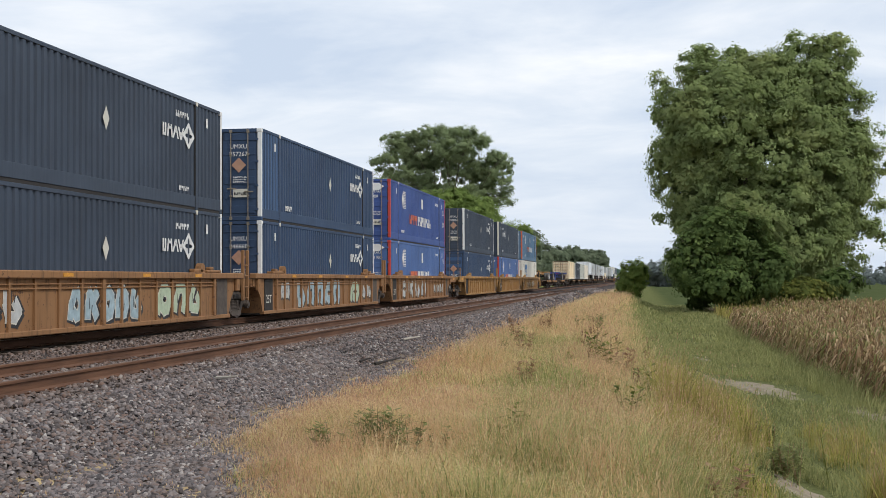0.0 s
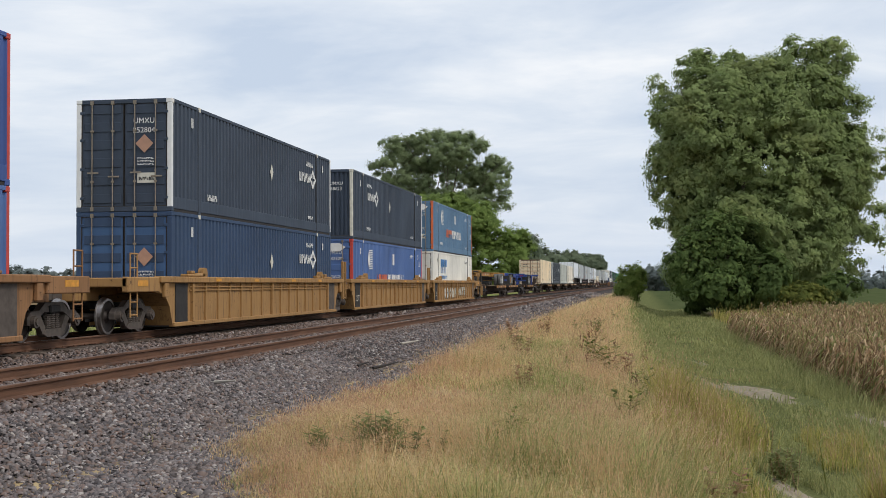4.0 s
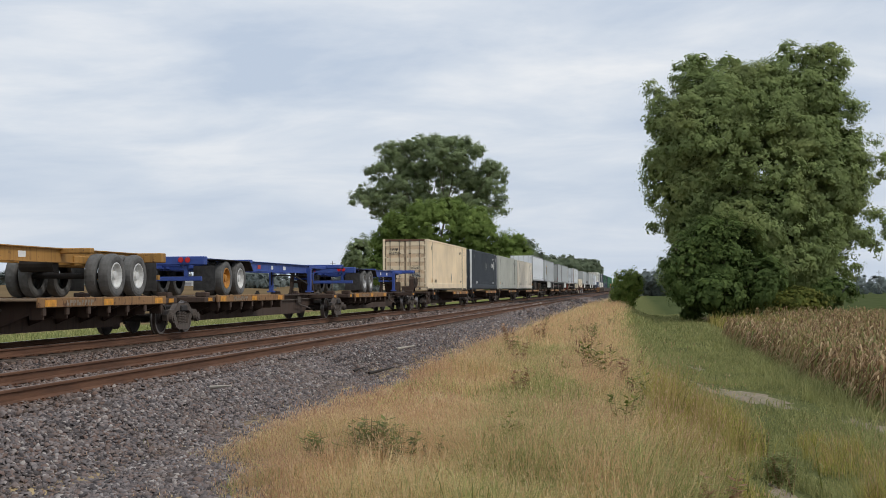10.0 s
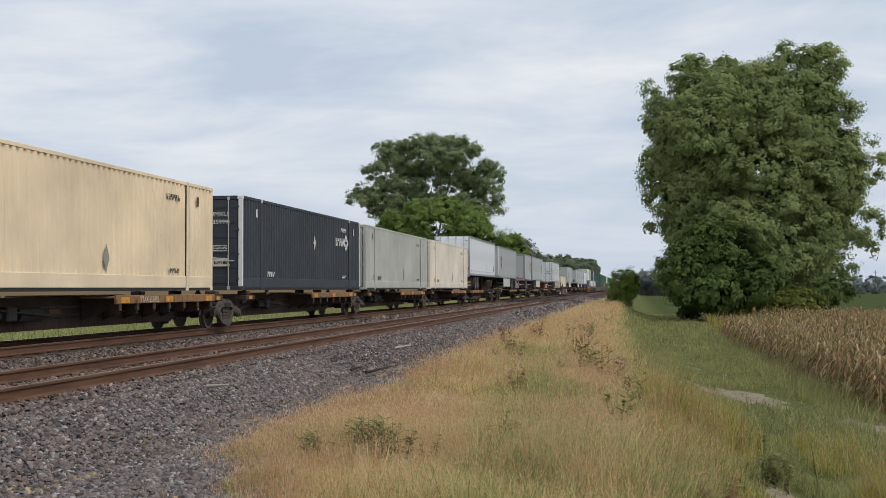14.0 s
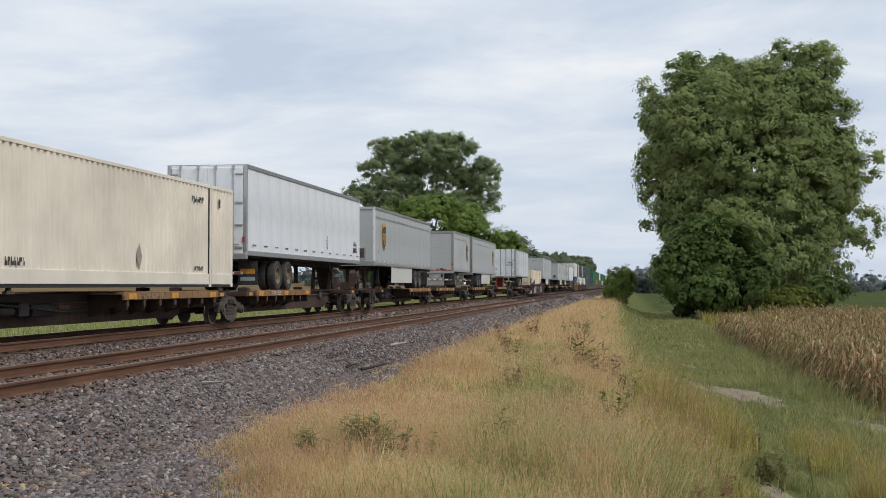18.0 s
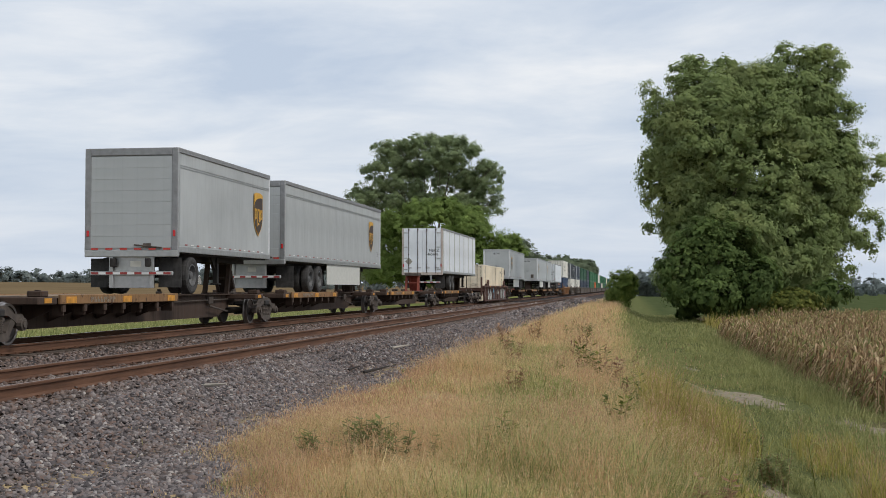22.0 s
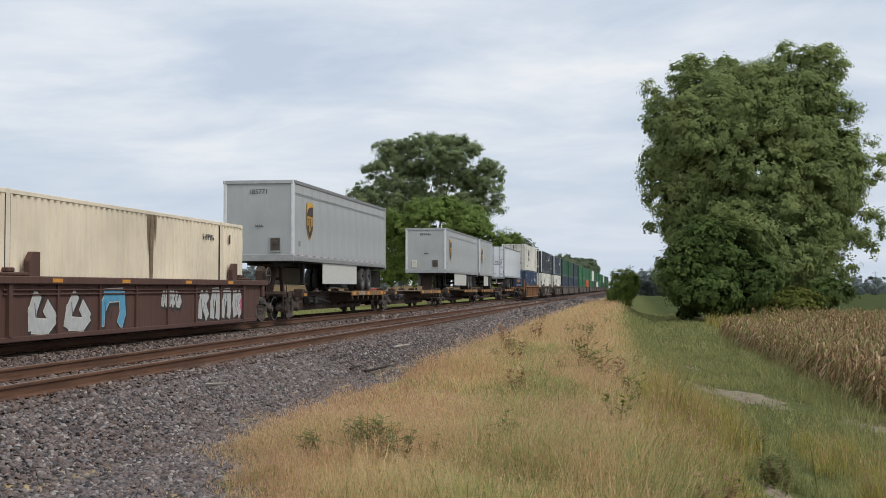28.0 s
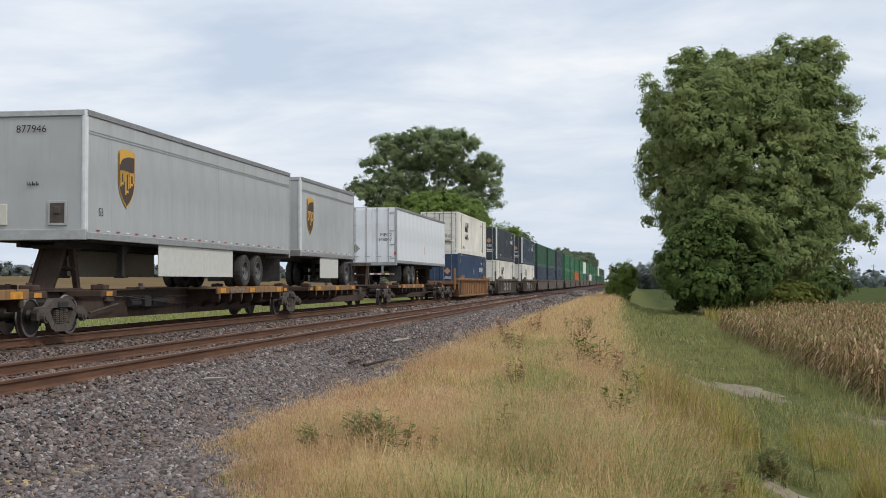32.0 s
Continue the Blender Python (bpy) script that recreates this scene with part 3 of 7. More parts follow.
def leaf_mat(name, lo, mid, hi, patch=None):
    m = Mat(name)
    g = m.n("NewGeometry")
    col = m.ramp(g.outputs["Random Per Island"], (0.0, lo), (0.55, mid), (1.0, hi))
    if patch:
        col = m.mix(m.ramp(m.noise(patch[0], 3), (0.5, (0, 0, 0)), (0.68, (patch[2],) * 3)), col, patch[1])
    # noise mixes painted shade into the leaf colour as darker patches
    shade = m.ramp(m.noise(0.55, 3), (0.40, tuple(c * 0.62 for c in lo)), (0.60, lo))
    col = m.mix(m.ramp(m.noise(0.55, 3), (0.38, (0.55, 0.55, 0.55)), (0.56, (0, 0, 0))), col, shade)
    return thin(m, col, 0.45, 0.65, 0.12)


bark = plain("grey_bark", (0.14, 0.115, 0.09), 0.9, 0, 0.3, 4)
# cotton, elm and hedge carry some painted haze: greyer and bluer greens
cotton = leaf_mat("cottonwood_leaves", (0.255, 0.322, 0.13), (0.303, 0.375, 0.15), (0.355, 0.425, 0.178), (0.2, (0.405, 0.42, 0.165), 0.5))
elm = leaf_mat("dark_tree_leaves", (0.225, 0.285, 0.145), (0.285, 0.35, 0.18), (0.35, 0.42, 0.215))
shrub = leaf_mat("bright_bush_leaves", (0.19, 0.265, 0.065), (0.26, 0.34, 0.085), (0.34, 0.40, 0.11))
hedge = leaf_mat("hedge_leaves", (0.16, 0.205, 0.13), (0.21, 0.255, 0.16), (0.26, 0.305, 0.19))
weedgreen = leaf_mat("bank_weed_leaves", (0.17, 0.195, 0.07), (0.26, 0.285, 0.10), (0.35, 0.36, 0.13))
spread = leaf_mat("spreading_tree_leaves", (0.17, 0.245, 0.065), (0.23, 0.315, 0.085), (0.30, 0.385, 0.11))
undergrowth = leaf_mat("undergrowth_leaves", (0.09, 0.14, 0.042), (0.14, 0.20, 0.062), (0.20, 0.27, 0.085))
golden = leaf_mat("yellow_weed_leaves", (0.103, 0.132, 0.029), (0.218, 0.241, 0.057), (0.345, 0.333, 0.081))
# distance haze is put into this leaf colour: paler and bluer
hazeleaf = leaf_mat("haze_tinted_leaves", (0.20, 0.235, 0.225), (0.235, 0.27, 0.255), (0.27, 0.305, 0.285))


def crown(seed, lobes, per, size, clump, fill=0.35):
    """Leaves in clumps over the outsides of lobes (x, y, z, rx, ry, rz), with ragged gaps."""
    r = np.random.RandomState(seed)
    P, A, S = [], [], []
    for x, y, z, rx, ry, rz in lobes:
        area = (rx * ry + rx * rz + ry * rz)
        nc = max(4, int(area * per))
        d = r.normal(size=(nc, 3)); d /= np.linalg.norm(d, axis=1)[:, None]
        inner = r.uniform(0, 1, nc) < fill
        k = np.where(inner, r.uniform(0.6, 0.86, nc), r.uniform(0.88, 1.0, nc))
        rag = 1 + 0.13 * np.sin(d[:, 0] * 5 + seed) * np.sin(d[:, 2] * 6 + x) + 0.07 * np.sin(d[:, 1] * 11 + z)
        c = np.array([x, y, z]) + d * (k * rag)[:, None] * np.array([rx, ry, rz])
        m = r.randint(18, 38, nc)
        idx = np.repeat(np.arange(nc), m)
        rad = clump * r.uniform(0.5, 1.2, nc)
        q = c[idx] + np.clip(r.normal(size=(len(idx), 3)) * 0.46, -0.85, 0.85) * rad[idx][:, None] * np.array([1, 1, 0.75])
        P.append(q)
        o = (q - c[idx]) / (rad[idx] * 0.8)[:, None]
        A.append(d[idx] * 0.95 + o * 0.40)
        S.append(np.where(inner, 1.8, 1.0)[idx])
    p, a = np.concatenate(P), np.concatenate(A)
    n = len(p)
    nrm = a + r.normal(size=(n, 3)) * 0.12 + np.array([0.10, -0.10, 0.50])
    nrm /= np.linalg.norm(nrm, axis=1)[:, None]
    t = np.cross(nrm, r.normal(size=(n, 3))); t /= np.linalg.norm(t, axis=1)[:, None]
    b = np.cross(nrm, t)
    s = (size * r.uniform(0.6, 1.25, n) * np.concatenate(S))[:, None]
    v = np.stack([p - t * s * 0.5 - b * s * 0.36, p - t * s * 0.42 + b * s * 0.40, p + t * s * 0.62], 1)
    return v.reshape(-1, 3), np.arange(n * 3).reshape(-1, 3)


def billow(seed, lobes, per_area, r0, r1):
    """Breaks large lobes up into many small rounded ones on their outsides, with notches between them."""
    rnd = random.Random(seed)
    out = []
    for x, y, z, rx, ry, rz in lobes:
        for _ in range(max(3, int((rx * ry + rx * rz + ry * rz) * per_area))):
            d = Vector((rnd.gauss(0, 1), rnd.gauss(0, 1), rnd.gauss(0.1, 1))).normalized()
            q = min(rnd.uniform(r0, r1), 0.7 * min(rx, rz))
            out.append((x + d.x * (rx - q * 0.85), y + d.y * max(ry - q * 0.85, 0.1), z + d.z * (rz - q * 0.85), q * rnd.uniform(0.9, 1.3), q, q * rnd.uniform(0.65, 0.95)))
    return out


def limb(mb, p, q, r0, r1, bend=0.3, seed=0, n=7):
    """A tapered, slightly crooked branch."""
    rnd = random.Random(seed)
    p, q = Vector(p), Vector(q)
    mid = (p + q) / 2 + Vector((rnd.uniform(-1, 1), rnd.uniform(-1, 1), rnd.uniform(-0.3, 0.6))) * bend * (q - p).length * 0.3
    pts = [p.lerp(mid, t).lerp(mid.lerp(q, t), t) for t in (0, 0.25, 0.5, 0.75, 1)]
    for i in range(4):
        a, b = r0 + (r1 - r0) * i / 4, r0 + (r1 - r0) * (i + 1) / 4
        mb.cyl(pts[i], pts[i + 1], a, n, b)


def tree(name, label, base, lobes, seed, per, size, clump, leaf, trunk_r, split, group="", category="tree", trunks=None, leafy=None):
    """lobes are placed from the tree's base."""
    e = thing(name, label, category, group, Matrix.Translation(base))
    me = np_mesh("crown", *crown(seed, leafy or lobes, per, size, clump), leaf)
    part("crown", me, leaf, e)
    rnd = random.Random(seed)
    for k, (tx, ty) in enumerate(trunks or [(0, 0)]):
        mb = MB()
        limb(mb, (tx, ty, -0.3), (tx + rnd.uniform(-0.4, 0.4), ty, split), trunk_r, trunk_r * 0.72, 0.15, seed + k, 10)
        part("trunk", mb, bark, e)
        for i, (x, y, z, rx, ry, rz) in enumerate(lobes):
            if trunks and i % len(trunks) != k:
                continue
            mb = MB()
            top = (x, y, z + rz * 0.35)
            limb(mb, (tx, ty, split * 0.9), top, trunk_r * 0.5, trunk_r * 0.10, 0.5, seed * 31 + i)
            for j in range(4):
                w = Vector((x + rnd.uniform(-0.8, 0.8) * rx, y + rnd.uniform(-0.8, 0.8) * ry, z + rnd.uniform(-0.2, 0.85) * rz))
                s = Vector((tx, ty, split * 0.9)).lerp(Vector(top), rnd.uniform(0.45, 0.9))
                limb(mb, s, w, trunk_r * 0.16, 0.02, 0.4, seed * 77 + i * 5 + j, 5)
            part("limb", mb, bark, e)
    return e


def place(px, py, y, rx, ry, depth=None):
    """A lobe from the angles at which it stands, y metres along the track: x, y, z and half sizes."""
    k = y / 2169.0
    return ((px - 1123) * k, 1.14 + (512 - py) * k, rx * k, ry * k)


def lobes_at(spec, y, base, flatten=0.9, seed=0):
    rnd = random.Random(seed)
    out = []
    for px, py, rx, ry in spec:
        x, z, a, b = place(px, py, y, rx, ry)
        d = min(a, b * 1.1) * flatten
        out.append((x - base[0], rnd.uniform(-0.35, 0.35) * a, z - base[2], a, max(d, 0.6), b))
    return out


# the great cottonwood beside the lane
base = (11.5, 120.0, -2.0)
spec = [(1245, 240, 92, 116), (1400, 232, 88, 122), (1320, 300, 150, 150), (1212, 330, 72, 118), (1432, 330, 82, 116), (1330, 425, 150, 105), (1250, 482, 82, 72), (1395, 480, 88, 72), (1322, 200, 60, 78), (1470, 340, 40, 50), (1474, 402, 32, 54)]
tips = [(1208, 130, 26, 20), (1240, 124, 18, 16), (1148, 175, 13, 26), (1142, 222, 9, 20), (1385, 118, 34, 20), (1446, 120, 30, 22), (1470, 142, 15, 12), (1490, 208, 17, 18), (1280, 130, 26, 18), (1518, 300, 22, 16), (1526, 392, 18, 15),
        (1516, 430, 13, 26), (1488, 478, 13, 30), (1145, 362, 12, 10), (1150, 408, 12, 10), (1500, 252, 13, 16), (1532, 332, 10, 12), (1136, 275, 8, 12), (1389, 94, 13, 12), (1420, 104, 20, 14), (1458, 99, 20, 11), (1484, 126, 11, 13), (1506, 203, 15, 11), (1530, 258, 14, 12), (1549, 292, 17, 16),
        (1550, 322, 14, 10), (1549, 396, 16, 14), (1552, 424, 12, 12), (1532, 452, 9, 16), (1225, 108, 17, 12), (1285, 110, 18, 9), (1138, 156, 7, 11)]
cores = lobes_at(spec, 120, base, 0.9, 1)
tips = [(px + (1330 - px) * 0.04, py + (310 - py) * 0.04, rx * q, ry * q) for px, py, rx, ry in tips for q in ((0.85 if px > 1500 else 1.2),)]
small = billow(8, cores, 0.42, 0.9, 2.1) + lobes_at(tips, 120, base, 0.9, 2) + [(x, y, z, a * 0.94, b * 0.94, c * 0.94) for x, y, z, a, b, c in cores]
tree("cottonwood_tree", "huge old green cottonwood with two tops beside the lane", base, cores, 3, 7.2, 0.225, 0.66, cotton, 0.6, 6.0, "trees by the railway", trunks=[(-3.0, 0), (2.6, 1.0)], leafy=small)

# shrubs round its foot
for k, (px, py, rx, ry, y, mat_, lb) in enumerate(((1290, 535, 52, 30, 114, undergrowth, "dark green bush at the foot of the cottonwood"), (1225, 520, 36, 46, 117, undergrowth, "leafy bush under the cottonwood"), (1390, 535, 60, 22, 113, golden, "yellow-green weeds between corn and cottonwood"), (1455, 520, 40, 26, 116, undergrowth, "low green bush behind the corn"))):
    x, z, a, b = place(px, py, y, rx, ry)
    tree("bush", lb, (x, y, -2.0), [(0, 0, z + 2.0, a, a * 0.6, b), (-a * 0.4, -0.4, (z + 2.0) * 0.8, a * 0.5, a * 0.4, b * 0.9)], 40 + k, 10.0, 0.28, 0.5, mat_, 0.06, 0.4, "bushes by the lane", "bush")
base = (7.0, 113.0, -2.0)
tree("tall_bush", "dark green thicket growing up under the cottonwood", base, lobes_at([(1212, 480, 50, 72), (1285, 470, 58, 86), (1245, 425, 40, 42), (1340, 500, 46, 52), (1262, 520, 62, 36)], 113, base, 0.6, 6), 71, 8.0, 0.27, 0.7, undergrowth, 0.09, 1.2, "bushes by the lane", "bush")
# bush on the bank by the track
base = (-1.1, 131.0, -0.6)
tree("bush", "lone green bush on the railway bank", base, lobes_at([(1105, 512, 25, 34), (1098, 528, 22, 26), (1117, 500, 16, 22), (1085, 540, 14, 14)], 131, base, 1.0), 51, 14.0, 0.24, 0.4, shrub, 0.08, 0.8, "bushes by the lane", "bush")
# trees on the far side of the track
base = (-34.5, 207.0, -1.8)
spec = [(690, 290, 62, 50), (745, 272, 76, 44), (808, 286, 58, 50), (868, 318, 32, 40), (638, 340, 34, 34), (765, 335, 100, 52), (852, 362, 44, 38), (692, 352, 66, 46)]
cores = lobes_at(spec, 207, base, 1.0, 2)
small = billow(12, cores, 0.40, 0.7, 1.7) + [(x, y, z, a * 0.62, b * 0.62, c * 0.62) for x, y, z, a, b, c in cores]
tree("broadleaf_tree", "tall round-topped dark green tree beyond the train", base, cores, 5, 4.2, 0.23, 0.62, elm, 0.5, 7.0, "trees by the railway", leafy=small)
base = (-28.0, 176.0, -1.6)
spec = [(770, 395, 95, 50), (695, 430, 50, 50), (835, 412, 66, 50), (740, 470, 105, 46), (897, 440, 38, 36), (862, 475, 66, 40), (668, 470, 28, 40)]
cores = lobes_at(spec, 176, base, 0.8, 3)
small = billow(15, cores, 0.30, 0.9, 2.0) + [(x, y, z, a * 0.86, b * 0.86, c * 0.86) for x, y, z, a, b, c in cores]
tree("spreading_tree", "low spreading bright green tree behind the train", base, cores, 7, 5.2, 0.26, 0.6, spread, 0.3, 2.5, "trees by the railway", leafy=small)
base = (-46.0, 205.0, -1.8)
tree("broadleaf_tree", "small dark tree in the field edge", base, lobes_at([(628, 445, 26, 30), (612, 465, 16, 24), (645, 470, 20, 26)], 205, base, 1.0, 4), 9, 4.5, 0.45, 0.8, elm, 0.3, 2.5, "trees by the railway")
for k, (px, py, rx, ry, y) in enumerate(((925, 452, 22, 32, 225), (950, 470, 20, 24, 265), (975, 478, 18, 22, 310), (1003, 474, 24, 20, 420), (1036, 480, 28, 20, 640))):
    x, z, a, b = place(px, py, y, rx, ry)
    tree("hedge_tree", "dark green tree in the hedge along the track", (x, y, -1.8), [(0, 0, z + 1.8, a, a * 0.9, b), (-a * 0.5, 1, (z + 1.8) * 0.6, a * 0.8, a * 0.8, b * 0.9), (a * 0.4, -1, (z + 1.8) * 0.55, a * 0.7, a * 0.8, b * 0.8)], 60 + k, 4.0, 0.5 + 0.12 * k, 0.9, hedge, 0.25, 2.0, "hedge along the track")


def far_woods():
    """Belts of trees along the horizon, their distance haze painted into the leaf colour."""
    rnd = random.Random(9)
    lobes = []
    for a0, a1, y, h, n in ((-0.352, -0.305, 520, 10, 14), (-0.62, -0.27, 620, 9, 40), (-0.62, -0.20, 900, 11, 40), (-0.26, -0.20, 520, 11, 8), (-0.085, -0.015, 540, 11, 18), (0.006, 0.03, 520, 12, 8), (0.12, 0.45, 760, 13, 46), (0.17, 0.42, 560, 7, 26), (-0.95, -0.62, 700, 10, 30), (0.45, 0.9, 760, 12, 30)):
        for _ in range(n * 2):
            a = rnd.uniform(a0, a1)
            yy = y * rnd.uniform(0.93, 1.07)
            hh = h * rnd.uniform(0.55, 1.15)
            if -26 < a * yy < 4:
                continue
            lobes.append((a * yy, yy, float(ground_z(a * yy, yy)) + hh * 0.36, hh * rnd.uniform(0.6, 1.2), hh * 0.5, hh * 0.42))
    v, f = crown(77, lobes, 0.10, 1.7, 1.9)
    tagged(new("far_woods", np_mesh("far_woods", v, f, hazeleaf)), "belts of trees along the flat horizon, haze painted into their leaves", "woods", kind="stuff")


far_woods()


# ---------------------------------------------------------------- corn
def corn_material():
    m = Mat("dry_corn")
    g = m.n("NewGeometry")
    col = m.ramp(g.outputs["Random Per Island"], (0.0, (0.11, 0.06, 0.032)), (0.28, (0.27, 0.165, 0.085)), (0.50, (0.42, 0.28, 0.155)), (0.64, (0.62, 0.46, 0.29)), (0.76, (0.27, 0.25, 0.085)), (1.0, (0.15, 0.185, 0.06)))
    col = m.mix(m.ramp(m.noise(0.12, 3), (0.5, (0, 0, 0)), (0.7, (0.25, 0.25, 0.25))), col, (0.32, 0.30, 0.12))
    return thin(m, col, 0.35, 0.7, 0.2)


def corn():
    """Rows of ripe plants: a stalk and arching, drooping leaves each."""
    r = np.random.RandomState(31)
    xs, ys = [], []
    for i in range(46):
        x = 5.9 + i * 0.76
        y0 = max(31.0 if i == 0 else 29.0, x / 0.27)
        step = 0.15 if i < 5 else 0.24
        y = np.arange(y0, 134, step)
        y = y[y < (74.0 + 3 * math.sin(i) if x < 11.5 else 112.0)]
        if len(y) == 0:
            continue
        keep = r.uniform(0, 1, len(y)) < np.clip(1.35 - y / 110 - 0.012 * i, 0.35, 1)
        y = y[keep] + r.normal(0, 0.05, keep.sum())
        xs.append(x + r.normal(0, 0.07, len(y)) - 0.021 * (y - 38)); ys.append(y)
    x, y = np.concatenate(xs), np.concatenate(ys)
    n = len(x)
    h = 1.30 * r.uniform(0.72, 1.18, n)
    z = np.full(n, -2.03)
    sets = []
    # stalks, three-sided
    a = r.uniform(0, 6.28, n); lx, ly = r.normal(0, 0.06, n), r.normal(0, 0.06, n)
    V = np.empty((n, 6, 3))
    for k in range(3):
        V[:, k] = np.stack([x + 0.014 * np.cos(a + 2.09 * k), y + 0.014 * np.sin(a + 2.09 * k), z], -1)
        V[:, 3 + k] = np.stack([x + lx + 0.006 * np.cos(a + 2.09 * k), y + ly + 0.006 * np.sin(a + 2.09 * k), z + h], -1)
    F = np.array([(0, 1, 4, 3), (1, 2, 5, 4), (2, 0, 3, 5)])
    sets.append((V.reshape(-1, 3), (F[None] + (np.arange(n) * 6)[:, None, None]).reshape(-1, 4)))
    # leaves: strip of three quads, up, out and down
    for j in range(10):
        t = (0.16 + 0.088 * j) * r.uniform(0.9, 1.1, n)
        ang = r.uniform(0, 6.28, n)
        L = r.uniform(0.30, 0.68, n) * (1.15 - 0.45 * t)
        w = r.uniform(0.014, 0.032, n) * (1 + np.maximum(0, y - 60) / 160)
        dr = r.uniform(0.15, 1.25, n)
        o = np.stack([x + lx * t, y + ly * t, z + h * t], -1)
        d = np.stack([np.cos(ang), np.sin(ang), np.zeros(n)], -1)
        s = np.stack([-np.sin(ang), np.cos(ang), r.uniform(-0.4, 0.4, n)], -1) * w[:, None]
        up = np.array([0, 0, 1.0])
        p = [o, o + d * (L * 0.35)[:, None] + up * (L * 0.30)[:, None], o + d * (L * 0.75)[:, None] + up * (L * (0.25 - 0.5 * dr))[:, None], o + d * (L * 0.95)[:, None] + up * (L * (0.0 - 1.0 * dr))[:, None]]
        V = np.empty((n, 8, 3))
        for k in range(4):
            q = s * (0.6, 1.0, 0.8, 0.15)[k]
            V[:, 2 * k], V[:, 2 * k + 1] = p[k] - q, p[k] + q
        F = np.array([(0, 1, 3, 2), (2, 3, 5, 4), (4, 5, 7, 6)])
        sets.append((V.reshape(-1, 3), (F[None] + (np.arange(n) * 8)[:, None, None]).reshape(-1, 4)))
    # ears hang at mid height, tassels stand on top
    V = np.empty((n, 4, 3))
    tip = np.stack([x + lx, y + ly, z + h], -1)
    sway = np.stack([r.normal(0, 0.06, n), r.normal(0, 0.06, n), r.uniform(0.06, 0.18, n)], -1)
    for k in range(4):
        V[:, k] = tip + sway * (0.0, 0.4, 1.0, 0.6)[k] + np.array([0.012, 0.012, 0.0]) * (0, 1, 0, -1)[k]
    sets.append((V.reshape(-1, 3), np.arange(n * 4).reshape(-1, 4)))
    tagged(new("corn_field", np_mesh("corn_field", *merge(sets), corn_material())), "ripe dry corn standing in rows beside the lane", "corn", kind="stuff")


corn()


# ---------------------------------------------------------------- weeds, sticks, far buildings, poles
drystem = plain("dry_stems", (0.32, 0.23, 0.12), 0.9, 0, 0.3, 6)


def weed(x, y, h, seed, leaf, label, name="weed"):
    z = float(ground_z(x, y)) - 0.03
    e = thing(name, label, "weed", "weeds on the bank", Matrix.Translation((x, y, z)))
    rnd = random.Random(seed)
    mb, lf = MB(), MB()
    for k in range(6):
        a = rnd.uniform(0, 6.28)
        q = Vector((math.cos(a) * h * 0.28, math.sin(a) * h * 0.28, h * rnd.uniform(0.75, 1.0)))
        mb.cyl((0, 0, 0), q, 0.008, 5, 0.003)
        for j in range(20):
            t = rnd.uniform(0.15, 1.0)
            p = q * t
            b = rnd.uniform(0, 6.28)
            d = Vector((math.cos(b), math.sin(b), rnd.uniform(-0.1, 0.5))) * h * 0.20
            s = d.cross(Vector((0, 0, 1))).normalized() * h * 0.045
            lf.add([tuple(p), tuple(p + d * 0.5 + s), tuple(p + d), tuple(p + d * 0.5 - s)], [(0, 1, 2, 3)])
    tagged(part("stem", mb, drystem, e), kind="stuff")
    tagged(part("foliage", lf, leaf, e), kind="stuff")


seedbrown = leaf_mat("dried_seed_stalks", (0.30, 0.17, 0.10), (0.42, 0.25, 0.15), (0.52, 0.35, 0.21))


def weeds():
    rnd = random.Random(17)
    spots = [(-2.05, 40, 0.6), (-1.5, 38.5, 0.65), (-1.75, 41.5, 0.55), (-2.95, 11.5, 0.46), (-2.6, 11.9, 0.55), (-2.75, 12.5, 0.5), (-2.15, 11.3, 0.5), (-1.0, 25, 0.75), (-0.6, 23.5, 0.8), (-0.35, 22, 0.7), (-3.0, 26, 0.5), (0.1, 18, 0.7), (-1.8, 19, 0.55), (-0.2, 15, 0.6), (-1.3, 12, 0.55)]
    for k, (x, y, h) in enumerate(spots):
        for dx, dy in (((0, 0), (0.22, 0.15), (-0.2, 0.25)) if 2 < k < 7 else ((0, 0),)):
            weed(x + dx, y + dy, h * (1 - abs(dx)), 100 + k + int(dx * 100), weedgreen if k < 7 else (golden if k % 3 else seedbrown), ("dark green broad-leaved weed in the dry grass" if k < 7 else ("yellowing weed standing in the grass" if k % 3 else "brown dried seed stalk in the grass")))
    for k in range(12):
        y = rnd.uniform(17.2, 21.0)
        weed(1.25 + 0.22 * (y - 17.4) + rnd.uniform(-0.5, 0.9), y, rnd.uniform(0.3, 0.6), 300 + k, weedgreen, "leafy green weed in the hollow beside the lane")
    for k in range(22):
        x, y = rnd.uniform(-4.3, 1.2), rnd.uniform(10, 60)
        weed(x, y, rnd.uniform(0.35, 0.8), 200 + k, rnd.choice((weedgreen, golden, seedbrown)), "leafy weed scattered in the bank grass")


weeds()


